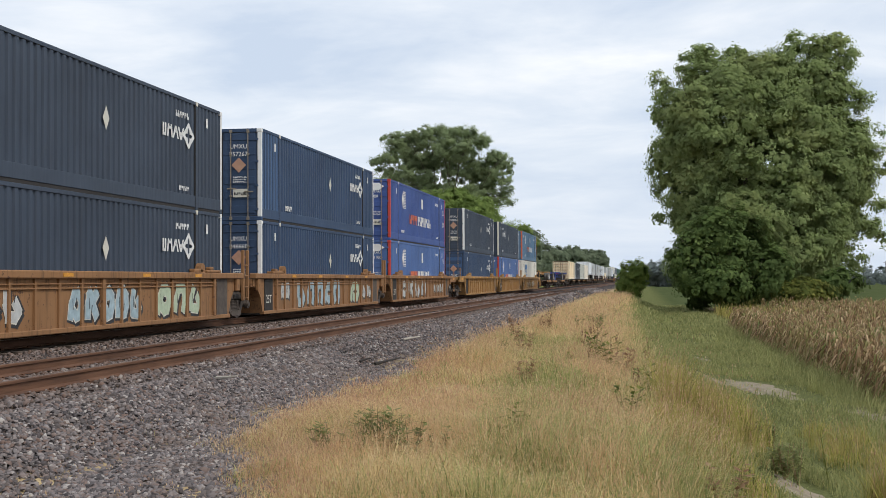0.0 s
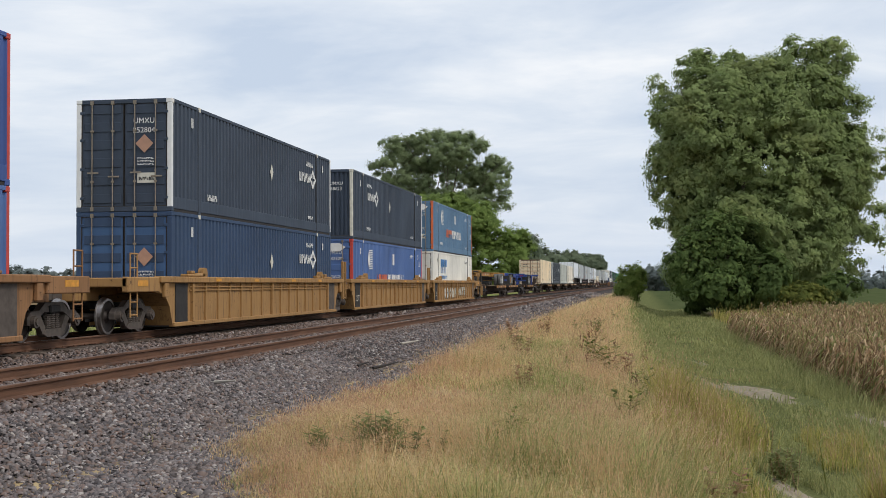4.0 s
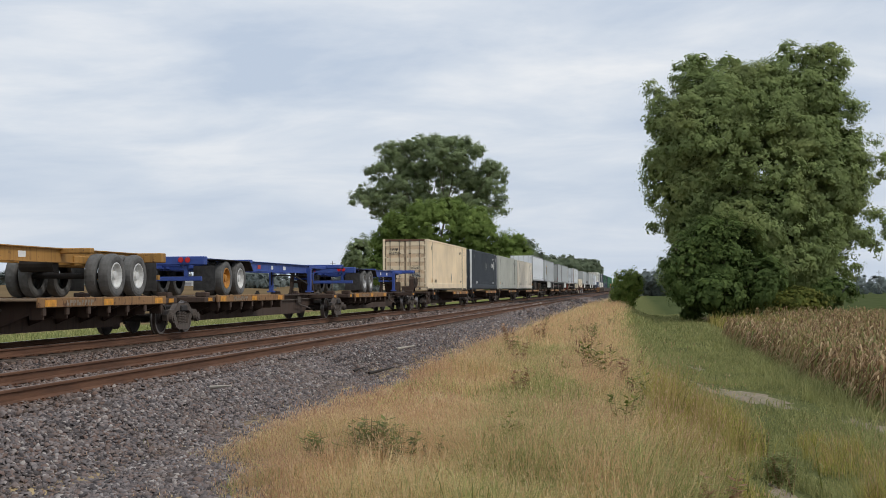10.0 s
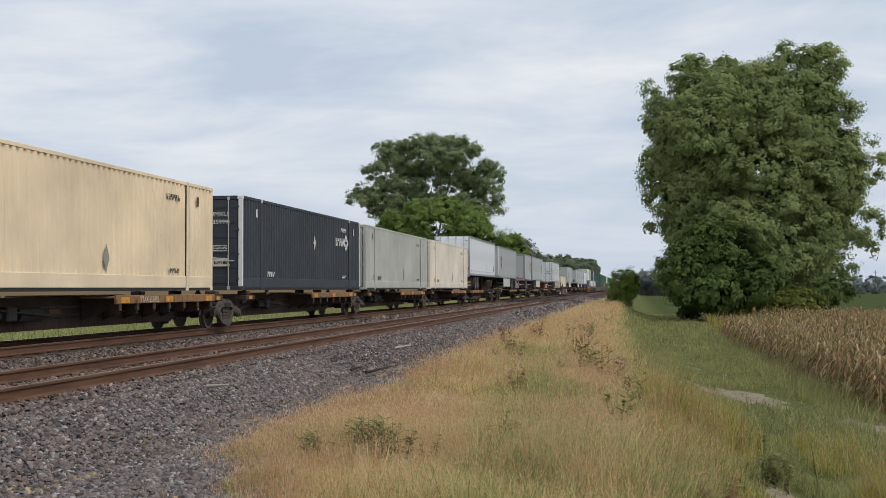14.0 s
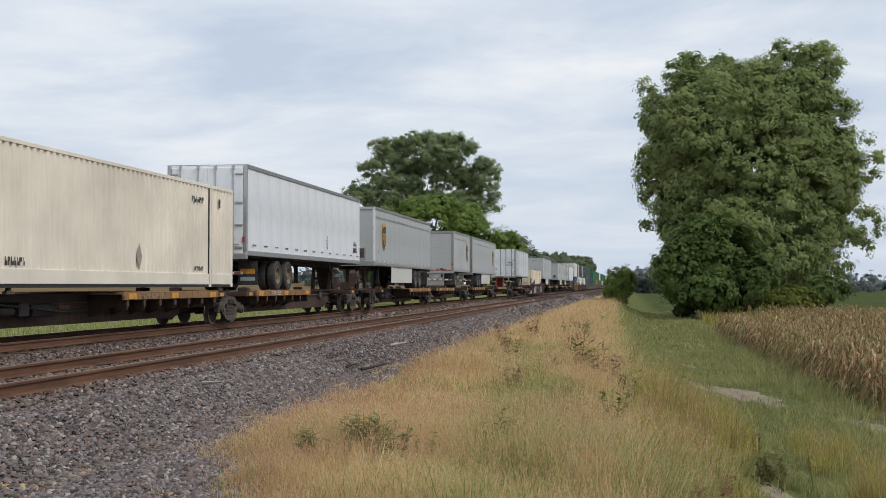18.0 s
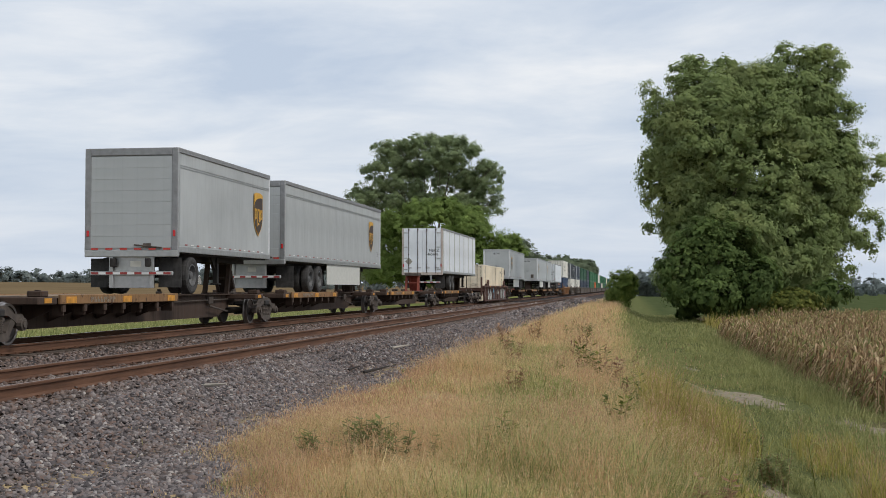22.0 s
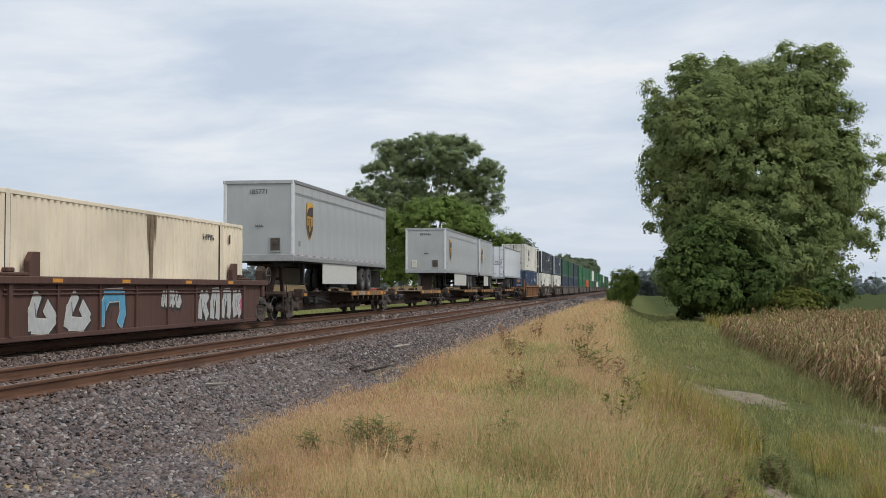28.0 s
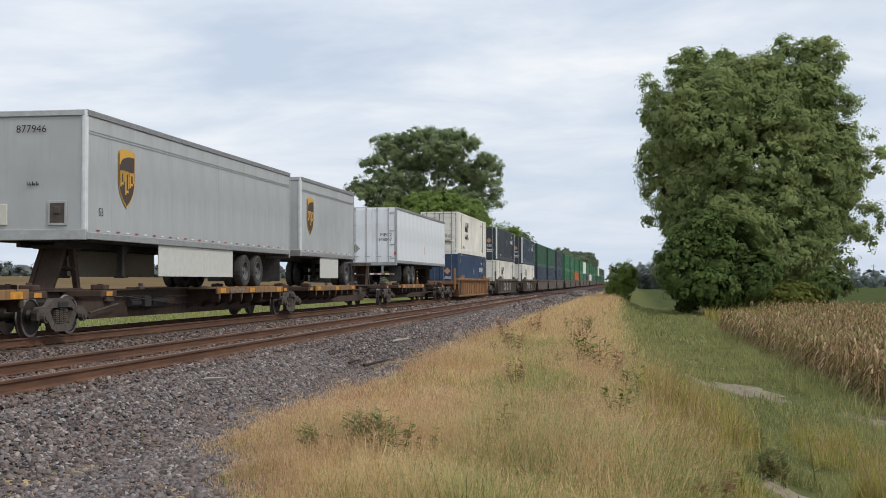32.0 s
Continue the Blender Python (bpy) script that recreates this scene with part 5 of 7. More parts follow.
def make_sideframe():
    """Cast side frame: an arched bar with a window for the springs."""
    mb = MB()
    top = [(-1.12, 0.50), (-0.98, 0.62), (-0.62, 0.64), (-0.38, 0.80), (0.38, 0.80), (0.62, 0.64), (0.98, 0.62), (1.12, 0.50)]
    low = [(1.12, 0.36), (0.98, 0.34), (0.72, 0.46), (0.42, 0.60), (-0.42, 0.60), (-0.72, 0.46), (-0.98, 0.34), (-1.12, 0.36)]
    mb.prism(top + low, -0.07, 0.07)
    mb.prism([(-0.72, 0.47), (-0.56, 0.56), (-0.36, 0.30), (-0.36, 0.16), (-0.46, 0.16)], -0.06, 0.06)
    mb.prism([(0.72, 0.47), (0.56, 0.56), (0.36, 0.30), (0.36, 0.16), (0.46, 0.16)], -0.06, 0.06)
    mb.prism([(-0.46, 0.16), (-0.36, 0.26), (0.36, 0.26), (0.46, 0.16), (0.34, 0.10), (-0.34, 0.10)], -0.09, 0.09)
    return mb


def make_spring():
    """A coil spring as a stack of rounded turns."""
    mb, out = MB(), []
    for k in range(7):
        z = 0.27 + k * 0.043
        out += [(z, 0.062), (z + 0.006, 0.085), (z + 0.026, 0.085), (z + 0.032, 0.062)]
    mb.lathe(out, n=10)
    mb.v = [(c, b, a) for a, b, c in mb.v]
    return mb


def make_bolster():
    mb = MB()
    mb.box(-1.12, 1.12, -0.22, 0.22, 0.58, 0.74, 0.03)
    mb.cyl((0, 0, 0.74), (0, 0, 0.90), 0.2, 14)
    for sx in (-1, 1):
        mb.box(sx * 0.35 - 0.05, sx * 0.35 + 0.05, -1.0, 1.0, 0.30, 0.36)
        for y in (-0.42, 0.42):
            mb.box(sx * 0.75 - 0.04, sx * 0.75 + 0.04, y - 0.03, y + 0.03, 0.22, 0.62)
    return mb


def bogie(parent, y, s):
    b = piece("bogie", "bolster", make_bolster, grime, parent, (0, y, 0))
    for sx in (-1, 1):
        piece("side_frame", "sideframe", make_sideframe, iron, b, (sx * 1.0, 0, 0))
        for y in (-0.19, 0.0, 0.19):
            piece("spring", "spring", make_spring, iron, b, (sx * 1.0, y, 0))
        for dy in (-0.89, 0.89):
            piece("bearing_cap", ("cap", sx), lambda: MB().cyl((0, 0, 0), (sx * 0.10, 0, 0), 0.13, 12).cyl((sx * 0.10, 0, 0), (sx * 0.13, 0, 0), 0.08, 8), iron, b, (sx * 1.06, dy, WHEEL_R))
    for dy in (-0.89, 0.89):
        w = piece("wheelset", "wheelset", make_wheelset, wheelst, b, (0, dy, WHEEL_R))
        # the polished tyre turns with the wheel: one mesh, two materials
        TURNING.append((w, dy, s + y + dy))
    return b


def two_tone_wheelset():
    """The wheelset's mesh takes a bright tread as its second material."""
    me = shared("wheelset", lambda: make_wheelset().mesh("wheelset"))
    if not me.materials:
        me.materials.append(None)
    t = make_tread().mesh("tread")
    bm = bmesh.new()
    bm.from_mesh(me)
    n = len(bm.faces)
    bm.from_mesh(t)
    bm.faces.ensure_lookup_table()
    for f in bm.faces[n:]:
        f.material_index = 1
    bm.to_mesh(me)
    bm.free()
    me.materials.append(tread)
    bpy.data.meshes.remove(t)


two_tone_wheelset()

# ---------------------------------------------------------------- containers
BL, BW, BH = 16.15, 2.59, 2.896


def corrugated(length, z0, z1, pitch, depth):
    """A corrugated sheet along y, its crests at x = 0, facing +x."""
    n = max(2, round(length / pitch))
    p = length / n
    ys, xs = [], []
    for i in range(n):
        y = -length / 2 + i * p
        for f, d in ((0, 0), (0.42, 0), (0.51, -1), (0.91, -1)):
            ys.append(y + f * p); xs.append(d * depth)
    ys.append(length / 2); xs.append(0)
    v = [(x, y, z0) for x, y in zip(xs, ys)] + [(x, y, z1) for x, y in zip(xs, ys)]
    m = len(xs)
    return MB().add(v, [(i, i + 1, m + i + 1, m + i) for i in range(m - 1)])


def container(s0, z, body, end="door", post=None, mark="", seed=0, label="", number=("", ""), length=BL, detail=True, group="containers on the train", backpost=None, placards=True, bay=None):
    """A corrugated steel freight container whose near end starts at s0."""
    L, h = length, BH
    e = rolls("shipping_container", label, "container", group, s0 + L / 2, 0, z)
    post = post or body
    W = BW / 2
    piece("roof", ("roof", L), lambda: MB().box(-W + 0.02, W - 0.02, -L / 2 + 0.02, L / 2 - 0.02, h - 0.05, h - 0.012), body, e)
    piece("floor", ("floor", L), lambda: MB().box(-W + 0.05, W - 0.05, -L / 2 + 0.02, L / 2 - 0.02, 0.06, 0.15), grime, e)
    br = 0.38
    for sx in (1, -1):
        sp = piece("side_panel", ("side", L, br), lambda: corrugated(L - 0.2, br - 0.01, h - 0.07, 0.279, 0.043), body, e, Matrix.Translation((sx * (W - 0.012), 0, 0)) @ (Matrix() if sx > 0 else Matrix.Rotation(math.pi, 4, "Z")))
        piece("top_rail", ("trail", L), lambda: MB().box(-0.06, 0.0, -L / 2 + 0.1, L / 2 - 0.1, h - 0.09, h, 0.008), body, e, (W if sx > 0 else -W + 0.06, 0, 0))
        piece("bottom_rail", ("brail", L, br), lambda: MB().box(-0.05, -0.004, -L / 2 + 0.1, L / 2 - 0.1, 0.075, br, 0.008), body, e, (W if sx > 0 else -W + 0.05, 0, 0))
        piece("base_rail", ("bsrail", L), lambda: MB().box(-0.05, -0.02, -L / 2 + 0.1, L / 2 - 0.1, 0.0, 0.07), grime, e, (W if sx > 0 else -W + 0.07, 0, 0))
        for sy in (-1, 1):
            pm = (post if sy < 0 else (backpost or post))
            piece("corner_post", ("cpost", sx, sy), lambda: MB().box(sx * W - (0.13 if sx > 0 else 0), sx * W + (0 if sx > 0 else 0.13), sy * L / 2 - (0.10 if sy > 0 else 0.0), sy * L / 2 + (0.0 if sy > 0 else 0.10), 0.12, h - 0.12, 0.012) if L == BL else MB().box(sx * W - (0.13 if sx > 0 else 0), sx * W + (0 if sx > 0 else 0.13), sy * L / 2 - (0.10 if sy > 0 else 0.0), sy * L / 2 + (0.0 if sy > 0 else 0.10), 0.12, h - 0.12, 0.012), pm, e)
            for zz in (0.0, h - 0.12):
                piece("corner_casting", ("cast", sx, sy, zz), lambda: MB().box(sx * (W + 0.004) - (0.17 if sx > 0 else 0), sx * (W + 0.004) + (0 if sx > 0 else 0.17), sy * (L / 2 + 0.004) - (0.17 if sy > 0 else 0), sy * (L / 2 + 0.004) + (0 if sy > 0 else 0.17), zz, zz + 0.12, 0.015), pm if zz else body, e)
            if detail and L > 13:
                # black strip showing each side of the lifting post, painted as its shadow gap
                piece("post_shadow_strip", "pshadow", lambda: MB().box(-0.05, 0.0015, -0.099, 0.099, 0.09, h - 0.10), grime, e, Matrix.Translation((sx * W, sy * 6.1, 0)) @ (Matrix() if sx > 0 else Matrix.Rotation(math.pi, 4, "Z")))
                piece("lifting_post", "lpost", lambda: MB().box(-0.05, 0.006, -0.085, 0.085, 0.0, h - 0.05, 0.006), body, e, Matrix.Translation((sx * W, sy * 6.1, 0)) @ (Matrix() if sx > 0 else Matrix.Rotation(math.pi, 4, "Z")))
                piece("lifting_casting", "lcast", lambda: MB().box(-0.1, 0.008, -0.085, 0.085, h - 0.12, h + 0.012, 0.012), wheelw if body in (navy, navy2, blue, blue2, steelblue, charcoal) else body, e, Matrix.Translation((sx * W, sy * 6.1, 0)) @ (Matrix() if sx > 0 else Matrix.Rotation(math.pi, 4, "Z")))
        if bay and sx > 0:
            piece("bay_panel", "bay", lambda: corrugated(1.80, br - 0.005, h - 0.09, 0.279, 0.048), bay, e, (W - 0.0095, -L / 2 + 1.02, 0))
    # ends
    for sy in (-1, 1):
        rot = Matrix() if sy < 0 else Matrix.Rotation(math.pi, 4, "Z")
        at = Matrix.Translation((0, sy * L / 2, 0)) @ rot
        piece("header", "header", lambda: MB().box(-W + 0.14, W - 0.14, 0.0, 0.09, h - 0.12, h - 0.005, 0.01), rustbr if body is peach else body, e, at)
        piece("sill", "sill", lambda: MB().box(-W + 0.14, W - 0.14, 0.0, 0.09, 0.0, 0.13, 0.01), body, e, at)
        if end == "front" or (sy > 0 and not detail):
            piece("end_panel", "endpanel", lambda: corrugated(BW - 0.26, 0.13, h - 0.12, 0.2, 0.04), body, e, at @ Matrix.Translation((0, 0.03, 0)) @ Matrix.Rotation(-math.pi / 2, 4, "Z"))
        else:
            for k in (-1, 1):
                def door():
                    mb = MB().box(-0.575, 0.575, 0.03, 0.07, 0.14, h - 0.13, 0.008)
                    return mb
                d = piece("door", "cdoor", door, peachdoor if body is peach else (baypanel if seed == 8 else body), e, at @ Matrix.Translation((k * 0.58, 0, 0)))
                piece("gasket", "gasket", lambda: MB().box(-0.592, -0.555, 0.018, 0.07, 0.13, h - 0.12).box(0.555, 0.592, 0.018, 0.07, 0.13, h - 0.12).box(-0.57, 0.57, 0.02, 0.07, h - 0.145, h - 0.125), grime, d)
                if sy > 0:
                    continue
                for zz in (0.16, 0.62, 1.08, 1.54, 2.0, 2.46):
                    piece("door_rib", "drib", lambda: MB().box(-0.50, 0.50, 0.012, 0.031, 0.06, 0.30, 0.006), body, d, (0, 0, zz))
                for x in (-0.28, 0.28):
                    piece("lock_rod", "rod", lambda: MB().cyl((0, 0, 0.03), (0, 0, h - 0.04), 0.016, 8).box(-0.035, 0.035, -0.02, 0.03, 0.75, 0.80).box(-0.02, 0.02, -0.03, 0.0, 1.02, 1.08).box(-0.04, 0.04, -0.02, 0.03, 2.05, 2.10).box(-0.04, 0.04, -0.02, 0.03, 0.02, 0.12).box(-0.04, 0.04, -0.02, 0.03, h - 0.14, h - 0.04), palegrey if body is charcoal else (iron if body is peach else rodgrey), d, (x, -0.015, 0))
                    piece("door_handle", "dhandle", lambda: MB().box(-0.02, 0.28, -0.035, -0.02, 0.86, 0.90, 0.004), (rodgrey if body is not charcoal else palegrey) if body in (navy, navy2, charcoal) else body, d, (x - 0.1, -0.005, 0.02 if x > 0 else 0.12))
                for zz in (0.35, 1.1, 1.85, 2.55):
                    piece("hinge", "hinge", lambda: MB().box(-0.06, 0.06, 0.0, 0.03, -0.035, 0.035, 0.006), body, d, (k * 0.56, -0.002, zz))
    N = lambda x, y, d=0.0: Matrix.Translation((x, -L / 2 - 0.012 - d, y)) @ NOSE
    S = lambda y, zz, d=0.0: Matrix.Translation((W + 0.002 + d, y, zz)) @ SIDE
    ink = dark if body in (cream, creamw, offwhite, palegrey, peach) else white
    if detail:
        if number[1]:
            if number[0]:
                write(number[0], 0.20, ink, e, N(0.55, 2.32) if end != "front" else N(0.6, 2.3))
            else:
                decal("marking", ("mk4",), lambda: bars(4, 0.5, 0.15, 8), ink, e, N(0.55 if ink == white else -0.62, 2.30))
            write(number[1], 0.20, ink, e, N(0.55 if ink == white else -0.62, 2.08))
        # small data panels on the end, size bars on the side
        if end == "door":
            decal("marking", ("data", seed % 3), lambda: sum([[[(x, y + dy) for x, y in q] for q in bars(7, 0.45, 0.045, seed + i)] for i, dy in enumerate((0.0, -0.075, -0.15))], []), ink, e, N(0.60, 1.36))
            decal("weight_plate", "wplate", lambda: [rect(0, 0, 0.5, 0.26)], ivory if body not in (cream, creamw, offwhite, palegrey, peach) else placard, e, N(0.62, 0.86))
            decal("marking", "wbars", lambda: bars(8, 0.42, 0.09, 3), dark, e, N(0.62, 0.84, 0.004))
            if placards:
                decal("placard", "dia", lambda: [[(-0.24, 0), (0, -0.24), (0.24, 0), (0, 0.24)]], tanplac if ink == white else placard, e, N(0.56, 1.74) if ink == white else N(-0.75, 1.0))
        decal("marking", ("size", 1), lambda: bars(2, 0.16, 0.26, 5), ink, e, S(-L / 2 + 1.45, 2.42))
        decal("marking", ("size", 2), lambda: bars(2, 0.16, 0.26, 6), ink, e, S(L / 2 - 1.2, 2.42))
        decal("marking", ("code", seed % 4), lambda: bars(6, 0.95, 0.16, 40 + seed % 4), ink, e, S(L / 2 - 3.0 if mark != "diamond_front" else -L / 2 + 3.2, 2.42))
        decal("marking", ("foot", seed % 3), lambda: bars(7, 0.8, 0.17, 60 + seed % 3), ink, e, S(-L / 2 + 3.0, 0.52))
        decal("marking", ("foot2", seed % 3), lambda: bars(7, 0.7, 0.12, 66 + seed % 3), ink, e, S(L / 2 - 2.9, 0.52))
    if mark == "diamond":
        decal("logo", "dlogo", diamond_logo, white, e, S(L / 2 - 3.3, 1.92) @ Matrix.Diagonal((1.5, 1.25, 1, 1)), "pale logo of blocks and petals")
        decal("placard", "dia2", lambda: [[(-0.17, 0), (0, -0.28), (0.17, 0), (0, 0.28)]], ivory, e, S(L / 2 - 7.6, 1.75))
    if mark == "diamond_front":
        decal("logo", "dlogo", diamond_logo, white, e, S(-L / 2 + 3.9, 1.95) @ Matrix.Diagonal((1.5, 1.25, 1, 1)), "pale logo of blocks and petals")
        decal("placard", "dia2", lambda: [[(-0.17, 0), (0, -0.28), (0.17, 0), (0, 0.28)]], ivory, e, S(-L / 2 + 7.6, 1.75))
    if mark == "flag":
        decal("logo", "flogo", flag_logo, white, e, S(-L / 2 + 3.35, 2.1) @ Matrix.Scale(0.95, 4), "white diamond with trailing stripes")
        for col, a, n, w, sd, hh in ((redor, -1.75, 5, 2.2, 21, 0.5), (white, 1.45, 10, 3.9, 22, 0.5)):
            decal("brand_block", ("brand", sd), lambda: bars(n, w, hh, sd, 0.18), col, e, S(a - 0.4, 1.22))
        decal("sign_patch", "patch", lambda: [rect(0, 0, 0.42, 0.52)], white, e, S(0.35, 2.18))
        decal("sign_patch", "patch2", lambda: [rect(0, 0, 0.28, 0.34)], white, e, S(L / 2 - 0.75, 1.35))
        write("53", 0.42, white, e, S(L / 2 - 0.75, 2.05))
        piece("door_sign", ("decal", "dsign"), lambda: flat([[(-0.5, 0), (-0.35, 0.17), (0.2, 0.17), (0.45, 0), (0.2, -0.17), (-0.35, -0.17)]]), white, e, N(0.55, 2.55))
    if mark == "blue_bars":
        decal("brand_block", ("brand", 31), lambda: bars(3, 2.3, 0.85, 31, 0.15), markblue, e, S(-L / 2 + 3.9, 2.08))
        decal("brand_block", ("brand", 32), lambda: bars(9, 2.3, 0.2, 32), markblue, e, S(-L / 2 + 3.9, 1.42))
    if mark == "black_block":
        decal("brand_block", ("brand", 33), lambda: bars(3, 1.9, 0.7, 33, 0.15), dark, e, S(-L / 2 + 4.6, 2.0))
        decal("brand_block", ("brand", 34), lambda: bars(4, 1.9, 0.35, 34, 0.15), dark, e, S(-L / 2 + 4.6, 1.3))
    if seed == 17:
        for k, (y, w, l) in enumerate(((0.75, 0.07, 1.0), (0.98, 0.12, 2.2), (1.22, 0.05, 0.7))):
            decal("rust_streak", ("streak", k), lambda: [[(-w, 0), (w, 0), (w * 0.6, -l * 0.6), (0.1 * w, -l), (-w * 0.8, -l * 0.5)]], streaked, e, S(y, h - 0.1))
    if mark == "hazard":
        decal("placard", "haz", lambda: [[(-0.17, 0), (0, -0.33), (0.17, 0), (0, 0.33)]], placard, e, S(1.0, 0.75))
        decal("sign_patch", "sy", lambda: [rect(0, 0, 0.2, 0.24)], yellow, e, S(-L / 2 + 1.6, 0.55))
    return e


# ---------------------------------------------------------------- railcars
def well_outline():
    return [(-9.25, 1.22), (9.25, 1.22), (9.25, 0.98), (8.85, 0.92), (8.5, 0.62), (8.3, 0.13), (-8.3, 0.13), (-8.5, 0.62), (-8.85, 0.92), (-9.25, 0.98)]


def well_car(s, body, label, group, bogies, art=(), near=True, dark_panels=True, stake=True, num="", ends=()):
    """One unit of a well car, its middle at s; bogies: list of offsets."""
    e = rolls("well_car", label, "rail car", group, s)
    for sx in (1, -1):
        flip = Matrix() if sx > 0 else Matrix.Rotation(math.pi, 4, "Z")
        side = piece("side_sheet", "wside", lambda: MB().prism(well_outline(), 1.36, 1.40), body, e, flip)
        piece("top_chord", "wchord", lambda: MB().box(1.30, 1.52, -9.3, 9.3, 1.20, 1.36, 0.02), body, e, flip)
        piece("bottom_chord", "wbchord", lambda: MB().box(1.30, 1.46, -8.3, 8.3, 0.09, 0.20, 0.015), body, e, flip)
        if near:
            n = 8 if body is wellbr else 15
            for i in range(n):
                y = -7.0 + 14.0 * i / (n - 1)
                big = i in (0, 7, 14)
                piece("rib", ("rib", big), lambda: MB().prism([(-0.045 - 0.03 * big, 0.20), (0.045 + 0.03 * big, 0.20), (0.045 + 0.03 * big, 1.20), (-0.045 - 0.03 * big, 1.20)], 1.40, 1.45 + 0.03 * big), body, side, (0, y, 0))
            for sy in (-1, 1):
                if dark_panels:
                    piece("end_plate", "endplate", lambda: MB().box(1.40, 1.415, -0.42, 0.42, 0.16, 1.19), grime if sy < 0 else iron, side, (0, sy * 7.72, 0))
                piece("guide_block", "guide", lambda: MB().box(1.26, 1.50, -0.55, 0.55, 1.36, 1.43, 0.02).box(1.28, 1.42, -0.14, 0.14, 1.43, 1.52, 0.02), body, e, flip @ Matrix.Translation((0, sy * 6.9, 0)))
                piece("side_bracket", "sbracket", lambda: MB().box(1.40, 1.50, -0.12, 0.12, 0.84, 1.20, 0.02), body, side, (0, sy * 8.9, 0))
            for zz in (1.00, 1.09):
                piece("air_pipe", "wpipe", lambda: MB().cyl((1.43, -7.2, 0), (1.43, 7.2, 0), 0.018, 6), body, side, (0, 0, zz))
            for y in (-6.1, 6.1):
                if body is wellbr:
                    piece("guide_post", "gpost", lambda: MB().prism([(-0.22, 1.36), (0.22, 1.36), (0.22, 1.84), (-0.05, 1.84), (-0.22, 1.66)], 1.36, 1.48), body, e, flip @ Matrix.Translation((0, y, 0)))
                else:
                    piece("guide_roll", "groll", lambda: MB().cyl((1.30, 0, 1.44), (1.46, 0, 1.44), 0.17, 14).box(1.30, 1.46, -0.62, 0.0, 1.36, 1.46, 0.02), body, e, flip @ Matrix.Translation((0, y, 0)))
            for y in (-5.2, -1.8, 2.2, 5.6):
                piece("reflector", "refl", lambda: MB().box(1.52, 1.526, -0.22, 0.22, 1.24, 1.32), yellow, side, (0, y, 0))
    piece("well_floor", "wfloor", lambda: MB().box(-1.30, 1.30, -8.28, 8.28, 0.085, 0.125), grime, e)
    for sy in (-1, 1):
        piece("end_bulkhead", ("wbulk", sy), lambda: MB().prism([(sy * 8.3, 0.13), (sy * 8.5, 0.62), (sy * 8.9, 0.92), (sy * 9.3, 0.96), (sy * 9.3, 1.12), (sy * 8.75, 1.12), (sy * 8.4, 0.9), (sy * 8.2, 0.13)], -1.36, 1.36), body, e)
        piece("end_deck", ("wdeck", sy), lambda: MB().box(-1.36, 1.36, sy * 8.95 - 0.32, sy * 8.95 + 0.32, 1.12, 1.19, 0.01), body, e)
        piece("draft_sill", ("wdraft", sy), lambda: MB().box(-0.36, 0.36, sy * 9.75 - 0.75, sy * 9.75 + 0.75, 0.92, 1.12, 0.02), body, e)
    for sy in ends:
        piece("end_platform", ("wplat", sy), lambda: MB().box(-1.42, 1.42, sy * 10.2 - 0.95, sy * 10.2 + 0.95, 1.10, 1.32, 0.02).box(1.30, 1.46, sy * 10.2 - 0.95, sy * 10.2 + 0.95, 0.98, 1.34, 0.02).box(-0.4, 0.4, sy * 10.9 - 0.8, sy * 10.9 + 0.5, 0.78, 1.10, 0.02), body, e)
        piece("coupler", ("wcoup", sy), lambda: MB().box(-0.12, 0.12, sy * 11.7 - 0.4, sy * 11.7 + 0.4, 0.80, 1.02, 0.03), iron, e)
        piece("step", ("wstep", sy), lambda: MB().cyl((1.40, sy * 10.7 - 0.2, 0.40), (1.40, sy * 10.7 - 0.2, 1.9), 0.02, 6).cyl((1.40, sy * 10.7 + 0.2, 0.40), (1.40, sy * 10.7 + 0.2, 1.9), 0.02, 6).cyl((1.40, sy * 10.7 - 0.2, 0.45), (1.40, sy * 10.7 + 0.2, 0.45), 0.02, 6).cyl((1.40, sy * 10.7 - 0.2, 0.75), (1.40, sy * 10.7 + 0.2, 0.75), 0.02, 6).cyl((1.40, sy * 10.7 - 0.2, 1.55), (1.40, sy * 10.7 + 0.2, 1.55), 0.02, 6).cyl((1.40, sy * 10.7 - 0.2, 1.88), (1.40, sy * 10.7 + 0.2, 1.88), 0.02, 6), body, e)
        piece("reflector", ("wrefl", sy), lambda: MB().box(1.46, 1.466, sy * 10.3 - 0.3, sy * 10.3 + 0.3, 1.12, 1.26), yellow, e)
    if near and stake:
        for dy in (0.0, 0.42):
            piece("stanchion", "stanch", lambda: MB().box(-0.045, 0.045, -0.05, 0.05, 0.55, 2.05 , 0.012), body, e, (1.32, -9.55 - dy, 0))
        piece("ladder", "ladder", lambda: MB().cyl((1.36, -9.55, 0.62), (1.36, -9.97, 0.62), 0.016, 6).cyl((1.36, -9.55, 0.95), (1.36, -9.97, 0.95), 0.016, 6).cyl((1.36, -9.55, 1.28), (1.36, -9.97, 1.28), 0.016, 6).cyl((1.36, -9.55, 1.6), (1.36, -9.97, 1.6), 0.016, 6), body, e)
    for b in bogies:
        bogie(e, b, s)
    for (y0, y1, z0, z1, col, sd, n) in art:
        graffiti(e, y0, y1, z0, z1, 1.404, col, sd, n)
    if num:
        write(num, 0.36, wheelw, e, Matrix.Translation((1.42, -7.72, 0.55)) @ SIDE)
    return e


